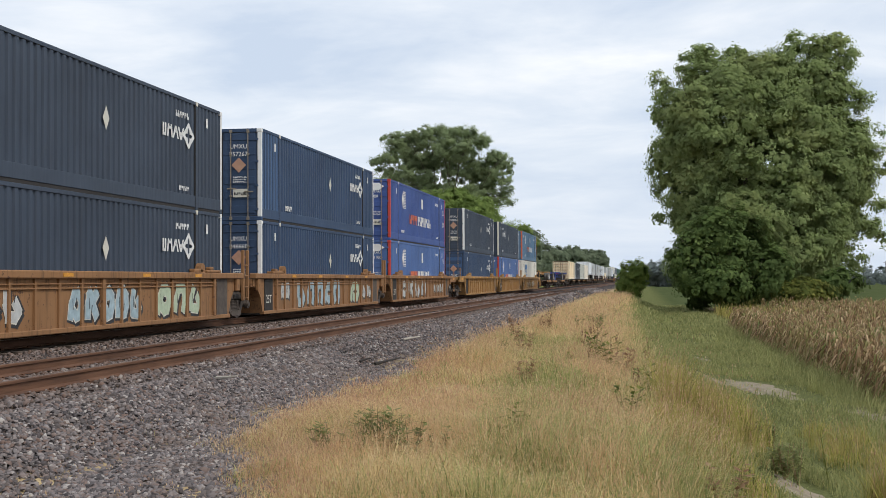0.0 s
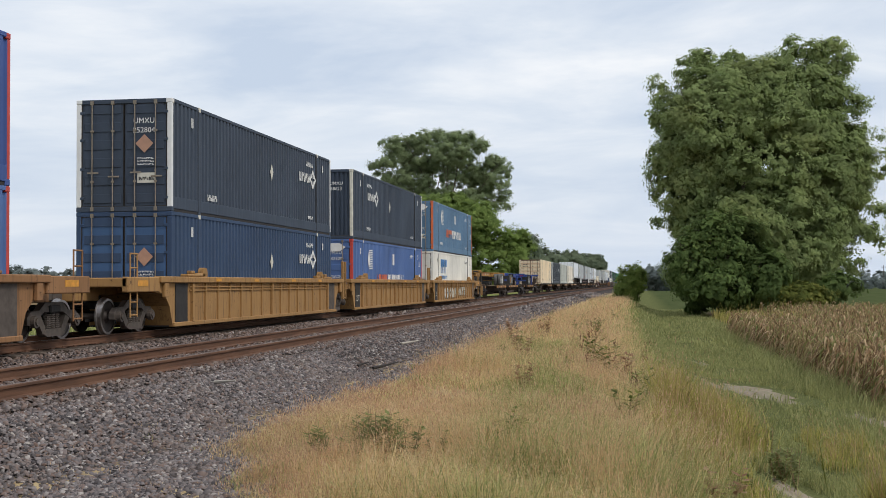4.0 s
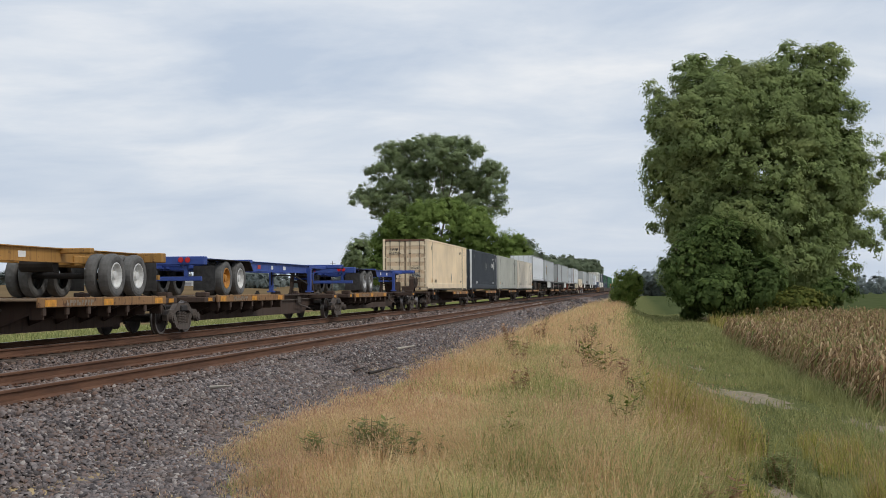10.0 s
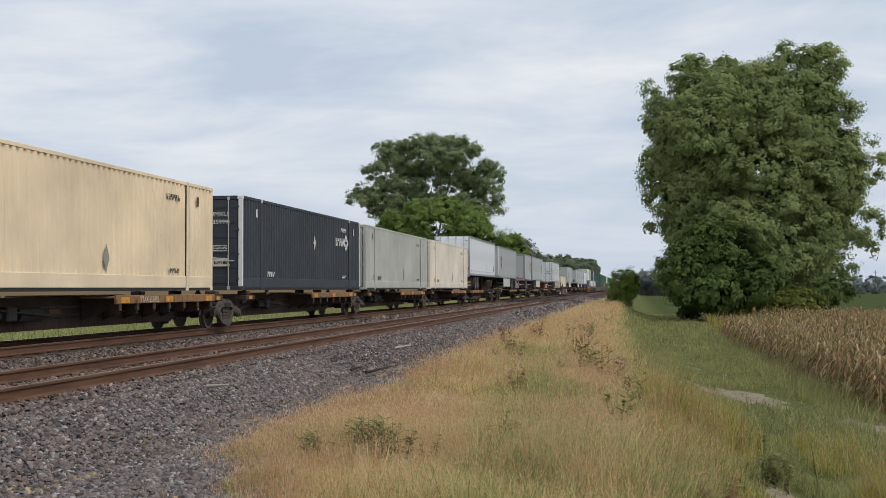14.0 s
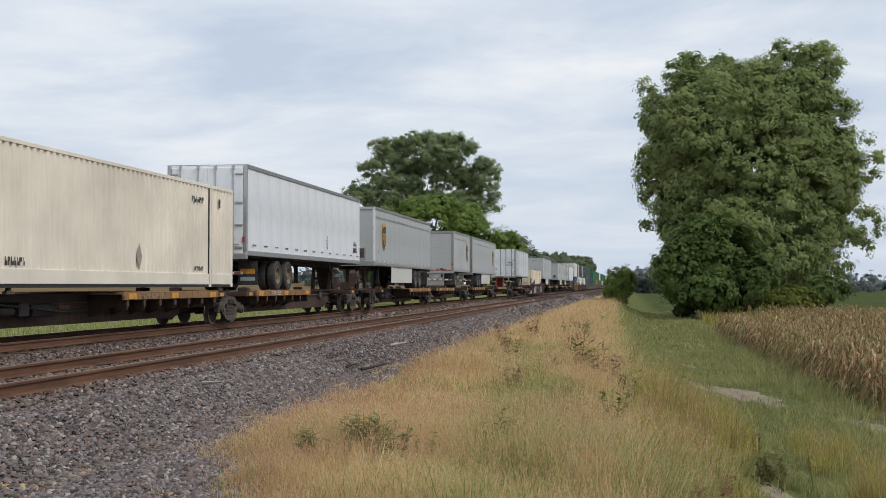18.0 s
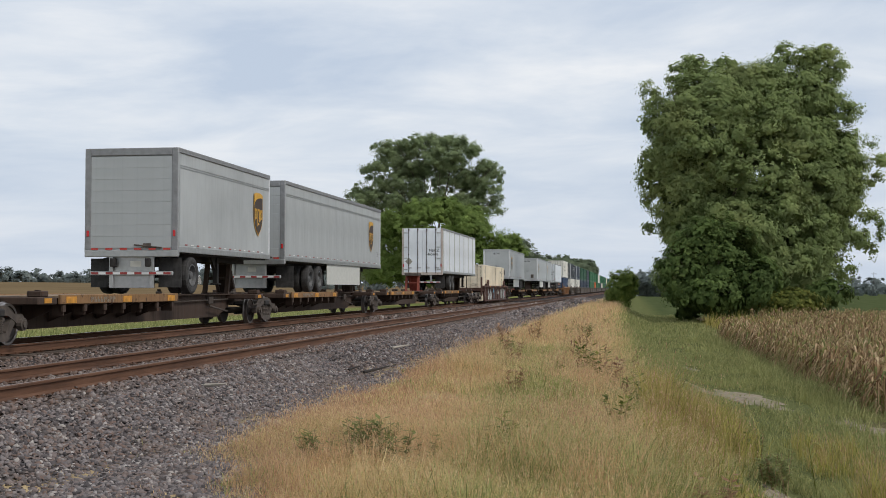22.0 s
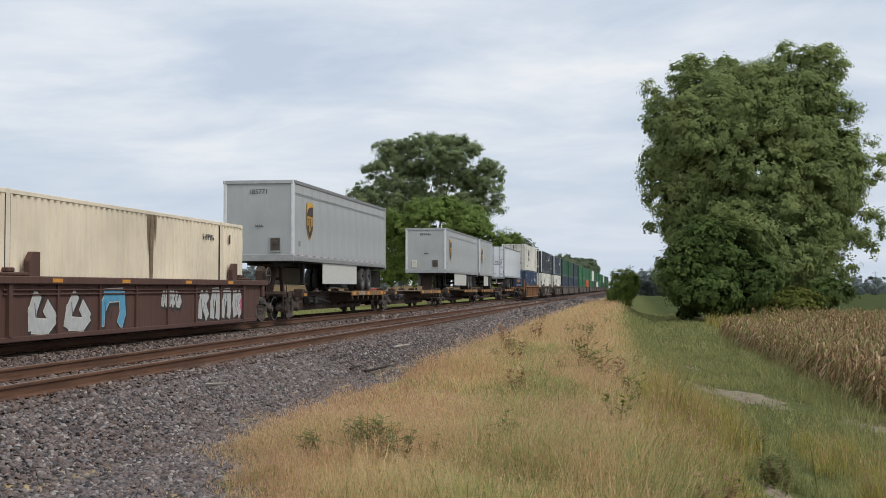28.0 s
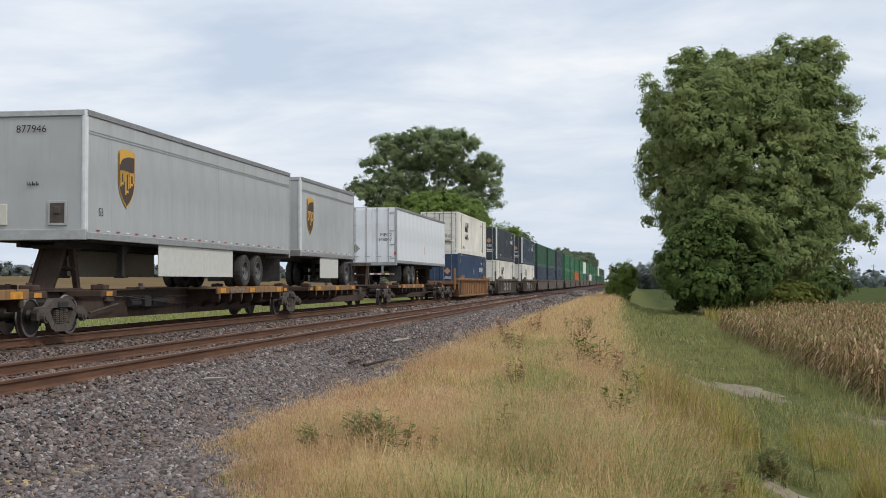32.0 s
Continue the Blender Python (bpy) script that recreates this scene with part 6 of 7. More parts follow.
def spine_unit(s, label, group, bogies, load="trailer", flip=False, seed=0, text="", apparatus=False, fittings=None, hitch=None):
    """One platform of an articulated spine car: beam, wheel decks, hitch."""
    e = rolls("spine_car", label, "rail car", group, s)
    T = Matrix.Rotation(math.pi, 4, "Z") if flip else Matrix()
    piece("centre_beam", "sbeam", lambda: MB().prism([(-8.25, 0.95), (8.25, 0.95), (8.25, 0.72), (7.3, 0.70), (6.0, 0.26), (-6.0, 0.26), (-7.3, 0.70), (-8.25, 0.72)], -0.34, 0.34).box(-0.48, 0.48, -8.2, 8.2, 0.93, 0.965), spine, e, T)
    for sy in (-1, 1):
        piece("bolster_arm", "sarm", lambda: MB().prism([(-0.45, 0.96), (0.45, 0.96), (0.38, 0.62), (-0.38, 0.62)], -0.34, 0.34).box(-1.32, 1.32, -0.42, 0.42, 0.80, 0.955, 0.02), spine, e, (0, sy * 7.15, 0))
        for sx in (1, -1):
            piece("reflector", "refl2", lambda: MB().box(-0.16, 0.16, -0.003, 0.003, 0.83, 0.93), yellow, e, Matrix.Translation((sx * 1.326, sy * 7.15, 0)) @ Matrix.Rotation(math.pi / 2, 4, "Z"))
            piece("container_pedestal", "pedestal", lambda: MB().box(-0.16, 0.16, -0.16, 0.16, 0.955, 1.085, 0.02).box(-0.05, 0.05, -0.05, 0.05, 1.085, 1.10, 0.01), spine, e, (sx * 1.12, sy * 7.2, 0))
    for sx in (1, -1):
        # wheel deck and its brackets
        M = T @ Matrix.Translation((sx * 0.9, 3.35, 0))
        piece("wheel_deck", "wdk", lambda: MB().box(-0.44, 0.44, -3.3, 3.35, 0.93, 0.98, 0.008), dusty, e, M)
        piece("deck_edge", "wedge", lambda: MB().box(-0.03, 0.03, -3.3, 3.35, 0.80, 1.0, 0.012), deckor, e, T @ Matrix.Translation((sx * 1.345, 3.35, 0)))
        for k in range(6):
            piece("outrigger", "outrig", lambda: MB().add([(-0.5, -0.05, 0.93), (0.42, -0.05, 0.93), (0.42, -0.05, 0.78), (-0.5, -0.05, 0.40), (-0.5, 0.05, 0.93), (0.42, 0.05, 0.93), (0.42, 0.05, 0.78), (-0.5, 0.05, 0.40)], [(0, 1, 2, 3), (4, 7, 6, 5), (0, 4, 5, 1), (1, 5, 6, 2), (2, 6, 7, 3), (3, 7, 4, 0)]), spine, e, T @ Matrix.Translation((sx * 0.88, 0.4 + k * 1.2, 0)) @ (Matrix() if sx > 0 else Matrix.Rotation(math.pi, 4, "Z")))
        for k in range(7):
            piece("deck_bracket", "dbrk", lambda: MB().box(-0.035, 0.02, -0.07, 0.07, 0.64, 0.80, 0.008).box(-0.30, 0.0, -0.015, 0.015, 0.56, 0.80), spine, e, T @ Matrix.Translation((sx * 1.33, 0.35 + k * 1.02, 0)) @ (Matrix() if sx > 0 else Matrix.Rotation(math.pi, 4, "Z")))
        for y in (0.55, 3.3, 6.2):
            piece("reflector", "refl3", lambda: MB().box(-0.003, 0.003, -0.24, 0.24, 0.82, 0.96), yellow, e, T @ Matrix.Translation((sx * 1.378, y, 0)))
    # air pipes and small boxes along the beam
    for sx in (1, -1):
        piece("air_pipe", ("apipe", sx), lambda: MB().cyl((sx * 0.40, -7.6, 0.80), (sx * 0.40, -1.0, 0.74), 0.022, 6).cyl((sx * 0.40, -1.0, 0.74), (sx * 0.42, 7.4, 0.80), 0.022, 6).box(sx * 0.40 - 0.05, sx * 0.40 + 0.05, -5.3, -4.9, 0.66, 0.88, 0.015).cyl((sx * 0.5, -6.4, 0.42), (sx * 0.5, -4.8, 0.60), 0.03, 6), iron, e, T)
        piece("stencil_plate", ("spl", sx), lambda: MB().box(sx * 0.35 - 0.008, sx * 0.35 + 0.008, -1.2, -0.6, 0.52, 0.78), rustbr, e, T)
    # brake rigging under the beam
    piece("brake_rigging", "brk", lambda: MB().cyl((0.62, -3.2, 0.62), (0.62, -2.2, 0.62), 0.16, 12).cyl((0.5, -2.2, 0.60), (0.5, 0.0, 0.56), 0.03, 6).box(0.34, 0.86, -3.9, -3.5, 0.5, 0.8, 0.03).cyl((0.7, -4.6, 0.62), (0.7, -4.0, 0.62), 0.1, 10).cyl((0.82, -5.2, 0.8), (0.82, -1.6, 0.55), 0.02, 6), grime, e, T)
    # hitch: raised for trailers, folded down under containers
    if load == "trailer":
        hb = piece("hitch", "hitch", lambda: MB().box(-0.45, 0.45, -0.95, 0.35, 0.95, 1.0, 0.01), hitch or spine, e, T @ Matrix.Translation((0, -7.0, 0)), "raised steel trailer hitch")
        for x in (-0.25, 0.25):
            piece("strut", "hstrut", lambda: MB().prism([(-0.9, 1.0), (-0.75, 1.0), (-0.12, 1.92), (-0.30, 1.92)], -0.05, 0.05), hitch or spine, hb, (x, 0, 0))
        for x in (-0.36, 0.36):
            piece("leg", "hleg", lambda: MB().prism([(0.15, 1.0), (0.30, 1.0), (0.05, 1.92), (-0.12, 1.92)], -0.06, 0.06), hitch or spine, hb, (x, 0, 0))
        piece("web_plate", "hweb", lambda: MB().prism([(-0.86, 1.0), (-0.80, 1.0), (-0.2, 1.9), (-0.26, 1.9)], -0.2, 0.2), hitch or spine, hb)
        piece("cross_bar", "hbar", lambda: MB().cyl((-0.4, 0.02, 1.45), (0.4, 0.02, 1.45), 0.05, 8), hitch or spine, hb)
        piece("hitch_plate", "hplate", lambda: MB().prism([(-0.55, 1.97), (-0.45, 2.045), (0.40, 2.045), (0.40, 1.90), (-0.35, 1.90)], -0.42, 0.42), iron, e, T @ Matrix.Translation((0, -7.0, 0)))
    elif load == "folded":
        piece("hitch", "hitchf", lambda: MB().prism([(-0.9, 0.96), (0.4, 1.02), (0.4, 1.12), (-0.8, 1.08)], -0.40, 0.40), hitchred, e, T @ Matrix.Translation((0, -7.0, 0)), "folded steel trailer hitch")
    for sx in (1, -1):
        piece("lock_lug", "lug", lambda: MB().box(-0.06, 0.06, -0.14, 0.14, 0.98, 1.06, 0.02).cyl((0, 0, 1.06), (0, 0, 1.13), 0.06, 8), iron, e, T @ Matrix.Translation((sx * 1.05, 7.3 - 14.0 * (seed % 2), 0)) if load == "folded" else T @ Matrix.Translation((sx * 1.18, -5.0, -0.02)))
    fittings = fittings or spine
    if apparatus:
        # hand brake, steps and boxes over the end bogie
        for sx in (1, -1):
            piece("step", "stepl", lambda: MB().cyl((0, -0.2, 0.35), (0, -0.2, 1.25), 0.018, 6).cyl((0, 0.2, 0.35), (0, 0.2, 1.25), 0.018, 6).cyl((0, -0.2, 0.40), (0, 0.2, 0.40), 0.018, 6).cyl((0, -0.2, 0.70), (0, 0.2, 0.70), 0.018, 6).cyl((0, -0.2, 1.25), (0, 0.2, 1.25), 0.018, 6), fittings, e, (sx * 1.30, -9.7, 0))
        piece("brake_wheel", "bwheel", lambda: MB().lathe([(0.0, 0.27), (0.03, 0.29), (0.05, 0.27), (0.03, 0.25), (0.0, 0.27)], n=20, at=(0.5, 0, 1.55)).box(0.48, 0.55, -0.27, 0.27, 1.53, 1.57).box(0.48, 0.55, -0.02, 0.02, 1.28, 1.82).box(0.25, 0.48, -0.18, 0.18, 1.2, 1.75, 0.03), fittings if fittings is not spine else iron, e, (0.2, -9.75, 0))
        piece("brake_stand", "bstand", lambda: MB().box(-0.75, -0.25, -0.25, 0.2, 0.96, 1.55, 0.02).box(-0.1, 0.6, -0.3, 0.1, 0.96, 1.3, 0.02), fittings, e, (0, -9.65, 0))
        piece("step_box", "stepbox", lambda: MB().box(-0.06, 0.0, -0.30, -0.22, 0.30, 1.0, 0.01).box(-0.06, 0.0, 0.22, 0.30, 0.30, 1.0, 0.01).box(-0.30, 0.0, -0.30, 0.30, 0.28, 0.33, 0.01).box(-0.30, 0.0, -0.30, 0.30, 0.66, 0.70, 0.01).box(-0.05, 0.0, -0.30, 0.30, 0.78, 0.98, 0.01), fittings, e, (1.33, -9.15, 0))
        piece("brake_housing", "bhouse", lambda: MB().prism([(-0.25, 1.0), (0.25, 1.0), (0.25, 1.5), (0.12, 1.78), (-0.1, 1.86), (-0.25, 1.7)], 0.35, 0.6), fittings, e, (0.0, -9.75, 0))
        piece("air_hose", "ahose", lambda: MB().cyl((0.35, -1.7, 0.85), (0.45, -2.0, 0.5), 0.035, 7).cyl((0.45, -2.0, 0.5), (0.35, -2.3, 0.42), 0.035, 7), grime, e, (0, -9.0, 0))
        piece("end_platform", "eplat", lambda: MB().box(-1.3, 1.3, -0.95, 0.45, 0.90, 0.955, 0.01).box(-0.3, 0.3, -1.5, 0.45, 0.72, 0.90, 0.02), spine, e, (0, -9.0, 0))
        piece("grab_rail", "grab", lambda: MB().cyl((-1.2, 0, 0.95), (-1.2, 0, 1.75), 0.02, 6).cyl((-1.2, 0, 1.75), (-0.55, 0, 1.75), 0.02, 6).cyl((-0.55, 0, 0.95), (-0.55, 0, 1.75), 0.02, 6).cyl((-1.2, 0, 1.35), (-0.55, 0, 1.35), 0.02, 6), spine, e, (0, -9.85, 0))
        piece("coupler", "scoup", lambda: MB().box(-0.12, 0.12, -0.5, 0.5, 0.74, 0.96, 0.03).box(-0.2, 0.2, -0.6, -0.35, 0.68, 1.0, 0.04), iron, e, (0, -10.75, 0))
    for b in bogies:
        bogie(e, b, s)
    if text:
        write(text, 0.20, wheelw, e, Matrix.Translation((1.379, 2.0 if not flip else -4.5, 0.89)) @ SIDE)
    else:
        decal("marking", ("tx", seed % 3), lambda: bars(8, 1.3, 0.12, 80 + seed % 3), rodgrey, e, Matrix.Translation((1.379, 1.9 if not flip else -4.6, 0.89)) @ SIDE)
    return e


# ---------------------------------------------------------------- road wheels, trailers, chassis
def make_tyre():
    return MB().lathe([(-0.11, 0.30), (-0.135, 0.36), (-0.14, 0.44), (-0.115, 0.49), (-0.05, 0.505), (0.05, 0.505), (0.115, 0.49), (0.14, 0.44), (0.135, 0.36), (0.11, 0.30)], n=24)


def make_rim():
    return MB().lathe([(-0.10, 0.305), (0.12, 0.305), (0.125, 0.28), (0.03, 0.25), (-0.02, 0.20), (0.00, 0.12), (0.10, 0.10), (0.11, 0.0)], n=20)


def tandem(e, ys, rim, frame_mat, z=0.505):
    """Two axles with twin tyres each side, flaps and a slider frame."""
    piece("axle_frame", ("axf", len(ys)), lambda: MB().box(-0.55, -0.42, -1.3, 1.3, 0.72, 0.95, 0.02).box(0.42, 0.55, -1.3, 1.3, 0.72, 0.95, 0.02).box(-0.5, 0.5, -0.9, -0.8, 0.75, 0.9).box(-0.5, 0.5, 0.8, 0.9, 0.75, 0.9), frame_mat, e, (0, sum(ys) / len(ys), 0))
    for y in ys:
        piece("axle", "rdaxle", lambda: MB().cyl((-1.0, 0, 0), (1.0, 0, 0), 0.065, 10), grime, e, (0, y, z))
        for sx in (1, -1):
            flip = Matrix() if sx > 0 else Matrix.Rotation(math.pi, 4, "Z")
            for k, x in enumerate((1.13, 0.80)):
                t = piece("tyre", ("tyre", frame_mat is grime), make_tyre, rubber if frame_mat is grime else dustyrubber, e, Matrix.Translation((sx * x, y, z)) @ flip)
                if k == 0:
                    piece("rim", "rrim", make_rim, rimo if (rim is rimw and frame_mat is chassisb and y == ys[1]) else rim, t)


def trailer(s0, body, kind, label, flip=False, length=16.15, group="road trailers on the train", bottom=1.10, top=3.95, number="", deck=0.98, ribs=False, logo=False, seed=0, rim=None, skirt=True, mark=""):
    """A box trailer standing on a spine car. Its nose points to -y, or to +y with flip."""
    L = length
    e = rolls("box_trailer", label, "trailer", group, s0 + L / 2, 0, deck)
    f = -1 if flip else 1
    W = 1.295
    b, h = bottom, top
    rail = 0.16
    piece("body", ("tbody", L, b, h), lambda: MB().box(-W + 0.03, W - 0.03, -L / 2 + 0.03, L / 2 - 0.03, b + 0.02, h - 0.02, 0.01), body, e)
    for sx in (1, -1):
        # side skins in sheets, rivet lines between
        n = 12 if ribs else 13
        w = (L - 0.24) / n
        if length > 10:
            for i in range(n):
                piece("side_sheet", ("tsheet", L, n, b, h, ribs), lambda: MB().box(-0.006, 0.006, -w / 2 + 0.0012, w / 2 - 0.0012, b + rail, h - 0.12, 0.0015), body, e, (sx * (W - 0.022), -L / 2 + 0.12 + (i + 0.5) * w, 0))
        else:
            piece("side_sheet", ("tsheet", L, 1, b, h), lambda: MB().box(-0.006, 0.006, -L / 2 + 0.12, L / 2 - 0.12, b + rail, h - 0.12, 0.003), body, e, (sx * (W - 0.022), 0, 0))
        if ribs:
            for i in range(27):
                piece("side_rib", ("trib", b, h), lambda: MB().box(-0.012, 0.028, -0.028, 0.028, b + rail, h - 0.1, 0.008), body if i % 4 else palegrey, e, (sx * (W - 0.010), -L / 2 + 0.5 + i * (L - 1.0) / 26, 0))
        piece("top_rail", ("ttop", L, h), lambda: MB().box(-0.03, 0.03, -L / 2 + 0.04, L / 2 - 0.04, h - 0.13, h, 0.01), railgrey, e, (sx * (W - 0.015), 0, 0))
        if not ribs and body is greyt:
            piece("belt_rail", ("tbelt", L, h), lambda: MB().box(-0.008, 0.008, -L / 2 + 0.12, L / 2 - 0.12, h - 0.52, h - 0.49).box(-0.008, 0.008, -L / 2 + 0.12, L / 2 - 0.12, h - 0.46, h - 0.43), alu, e, (sx * (W - 0.010), 0, 0))
        piece("bottom_rail", ("tbot", L, b), lambda: MB().box(-0.03, 0.03, -L / 2 + 0.02, L / 2 - 0.02, b, b + rail, 0.01), alu, e, (sx * (W - 0.012), 0, 0))
        # red and white reflective tape in short strips
        m = 14 if L > 10 else 8
        for j, col in ((0, tapered), (1, white)) if body is greyt else ():
            piece("reflective_tape", ("tape", L, b, j), lambda: flat([rect(-L / 2 + 0.6 + (i + j * 0.5) * (L - 1.0) / m, b + 0.21, 0.19, 0.035) for i in range(m)]), col, e, Matrix.Translation((sx * (W + 0.004 if sx > 0 else W + 0.004), 0, 0)) @ (SIDE if sx > 0 else Matrix.Rotation(math.pi, 4, "Z") @ SIDE))["kind"] = "stuff"
        piece("nose_post", ("tnose", b, h), lambda: MB().cyl((0, 0, b), (0, 0, h - 0.02), 0.075, 10), brightalu, e, (sx * (W - 0.07), -f * (L / 2 - 0.07), 0))
        piece("rear_post", ("trear", b, h), lambda: MB().box(-0.06, 0.06, -0.06, 0.06, b - 0.1, h, 0.012), stainframe if ribs else alu, e, (sx * (W - 0.055), f * (L / 2 - 0.055), 0))
    piece("roof", ("troof", L, h), lambda: MB().box(-W + 0.03, W - 0.03, -L / 2 + 0.03, L / 2 - 0.03, h - 0.02, h - 0.004), alu, e)
    piece("nose_sill", ("tns", b), lambda: MB().box(-W, W, -0.05, 0.05, b - 0.02, b + 0.22, 0.015), alu, e, (0, -f * (L / 2 - 0.03), 0))
    piece("nose_header", ("tnh", h), lambda: MB().box(-W + 0.05, W - 0.05, -0.04, 0.04, h - 0.14, h - 0.005, 0.015), alu, e, (0, -f * (L / 2 - 0.03), 0))
    E = Matrix.Translation((0, f * L / 2, 0)) @ (Matrix.Rotation(math.pi, 4, "Z") if f > 0 else Matrix())        # rear end frame, facing -y when flipped
    Nn = Matrix.Translation((0, -f * L / 2, 0)) @ (Matrix() if f > 0 else Matrix.Rotation(math.pi, 4, "Z"))
    # rear: swing doors or a roll-up door
    if kind == "swing":
        for k in (-1, 1):
            d = piece("door", ("tdoor", b, h), lambda: MB().box(-0.575, 0.575, -0.01, 0.04, b + 0.06, h - 0.1, 0.01), body, e, E @ Matrix.Translation((k * 0.585, 0, 0)))
            for x in (-0.28, 0.30) if k < 0 else (-0.30, 0.28):
                piece("lock_rod", ("trod", b, h), lambda: MB().cyl((0, 0, b + 0.02), (0, 0, h - 0.04), 0.018, 8).box(-0.03, 0.03, -0.02, 0.03, b + 0.5, b + 0.55).box(-0.05, 0.2, -0.02, -0.01, b + 0.32, b + 0.36).box(-0.03, 0.03, -0.02, 0.03, b + 1.15, b + 1.2).box(-0.03, 0.03, -0.02, 0.03, b + 1.9, b + 1.95).box(-0.04, 0.04, -0.025, 0.03, h - 0.16, h - 0.04), iron if ribs else alu, d, (x, -0.03, 0))
            for zz in (b + 0.25, b + 0.95, b + 1.65, h - 0.3):
                piece("hinge", "thinge", lambda: MB().box(-0.12, 0.12, -0.03, 0.0, -0.03, 0.03, 0.008), alu, d, (k * 0.47, -0.01, zz))
    else:
        for i in range(8):
            hh = (h - 0.22 - b - 0.12) / 8
            piece("door_slat", ("tslat", b, h), lambda: MB().box(-1.12, 1.12, 0.0, 0.03, 0.001, hh - 0.001, 0.003), body, e, E @ Matrix.Translation((0, -0.004, b + 0.12 + i * hh)))
        piece("door_frame", ("tdf", b, h), lambda: MB().box(-1.29, -1.12, -0.02, 0.06, b - 0.05, h, 0.015).box(1.12, 1.29, -0.02, 0.06, b - 0.05, h, 0.015).box(-1.12, 1.12, -0.02, 0.06, h - 0.2, h, 0.015), railgrey, e, E)
        piece("door_latch", "tlatch", lambda: MB().cyl((-0.35, -0.03, b + 0.2), (0.4, -0.03, b + 0.12), 0.02, 6).box(-0.1, 0.1, -0.04, 0.0, b + 0.12, b + 0.24), iron, e, E @ Matrix.Translation((0.45, 0, 0)))
    piece("rear_sill", ("trs", b), lambda: MB().box(-1.29, 1.29, -0.03, 0.1, b - 0.12, b + 0.06, 0.015), stainframe if ribs else alu, e, E)
    g = piece("underride_guard", ("tug", b), lambda: MB().box(-1.15, 1.15, 0.0, 0.08, 0.50, 0.60, 0.012).box(-0.6, -0.5, 0.0, 0.08, 0.6, b - 0.1).box(0.5, 0.6, 0.0, 0.08, 0.6, b - 0.1), alu, e, E)
    tagged(piece("reflective_tape", "ugt", lambda: flat([rect(-1.0 + i * 0.4, 0.55, 0.2, 0.06) for i in range(6)]), tapered, g, Matrix.Translation((0, -0.006, 0)) @ NOSE), kind="stuff")
    tagged(piece("reflective_tape", "ugt2", lambda: flat([rect(-0.8 + i * 0.4, 0.55, 0.2, 0.06) for i in range(5)]), white, g, Matrix.Translation((0, -0.006, 0)) @ NOSE), kind="stuff")
    if kind == "roll":
        bp = piece("bumper_plate", ("bplate", b), lambda: MB().box(-0.62, 0.62, 0.09, 0.12, 0.16, b - 0.11, 0.01).box(-0.62, -0.50, 0.03, 0.12, 0.16, b - 0.11, 0.01).box(0.50, 0.62, 0.03, 0.12, 0.16, b - 0.11, 0.01), alu, e, E)
        decal("marking", "lplate", lambda: [rect(0, 0, 0.3, 0.15)], ivory, bp, Matrix.Translation((0.1, 0.085, b - 0.3)) @ NOSE)
        piece("reflective_tape", ("rst", b), lambda: flat([rect(-1.0 + i * 0.4, b + 0.09, 0.2, 0.05) for i in range(6)]), red, e, E @ Matrix.Translation((0, -0.034, 0)) @ NOSE)["kind"] = "stuff"
    for sx in (1, -1):
        if seed == 1:
            decal("flap_stripe", "fst1", lambda: [rect(0, 0, 0.5, 0.16)], yellow, e, Matrix.Translation((sx * 0.95, f * (L / 2 - 1.2) - 0.014, 0.62)) @ NOSE)
            decal("flap_stripe", "fst2", lambda: [rect(0, 0, 0.5, 0.12)], gteal, e, Matrix.Translation((sx * 0.95, f * (L / 2 - 1.2) - 0.014, 0.38)) @ NOSE)
        piece("mud_flap", ("flap", b), lambda: MB().box(-0.32, 0.32, -0.008, 0.008, 0.18, b - 0.15), rubber, e, (sx * 0.95, f * (L / 2 - (1.2 if L > 10 else 0.35)), 0))
        piece("tail_lamp", "tlamp", lambda: MB().box(-0.03, 0.03, -0.02, 0.02, -0.08, 0.08, 0.01), signred, e, E @ Matrix.Translation((sx * 1.2, -0.03, b + 0.5)))
        # landing legs, wound up
        piece("landing_leg", ("leg", b), lambda: MB().box(-0.07, 0.07, -0.08, 0.08, 0.30, b, 0.012).box(-0.13, 0.13, -0.13, 0.13, 0.26, 0.31, 0.01).prism([(-0.06, b), (0.55, b), (0.0, 0.62), (-0.06, 0.62)], -0.02, 0.02), grime, e, Matrix.Translation((sx * 0.75, -f * (L / 2 - 3.1) if L > 10 else -f * 0.4, 0)) @ (Matrix() if f > 0 else Matrix.Rotation(math.pi, 4, "Z")))
    piece("underframe", ("und", L, b), lambda: MB().box(-0.5, -0.4, -L / 2 + 0.3, L / 2 - 0.3, b - 0.16, b, 0.01).box(0.4, 0.5, -L / 2 + 0.3, L / 2 - 0.3, b - 0.16, b, 0.01).box(-1.2, 1.2, -L / 2 + 0.2, L / 2 - 0.2, b - 0.03, b + 0.02), grime, e)
    if L > 10:
        tandem(e, (f * 3.2, f * 4.5), rim or darkrim, grime)
    else:
        tandem(e, (f * (L / 2 - 1.2),), rim or darkrim, grime)
    if skirt:
        a, c = ((-3.8, 2.0) if L > 10 else (-1.3, 1.6))
        for sx in (1, -1):
            piece("side_skirt", ("skirt", L, b), lambda: MB().box(-0.015, 0.015, (c - a) / -2, (c - a) / 2, b - 0.80, b, 0.008), skirtw, e, (sx * (W - 0.06), f * (a + c) / 2, 0))
    N = lambda x, y, d=0.0: Nn @ Matrix.Translation((x, -0.005 - d, y)) @ NOSE
    R = lambda x, y, d=0.0: E @ Matrix.Translation((x, -0.014 - d, y)) @ NOSE
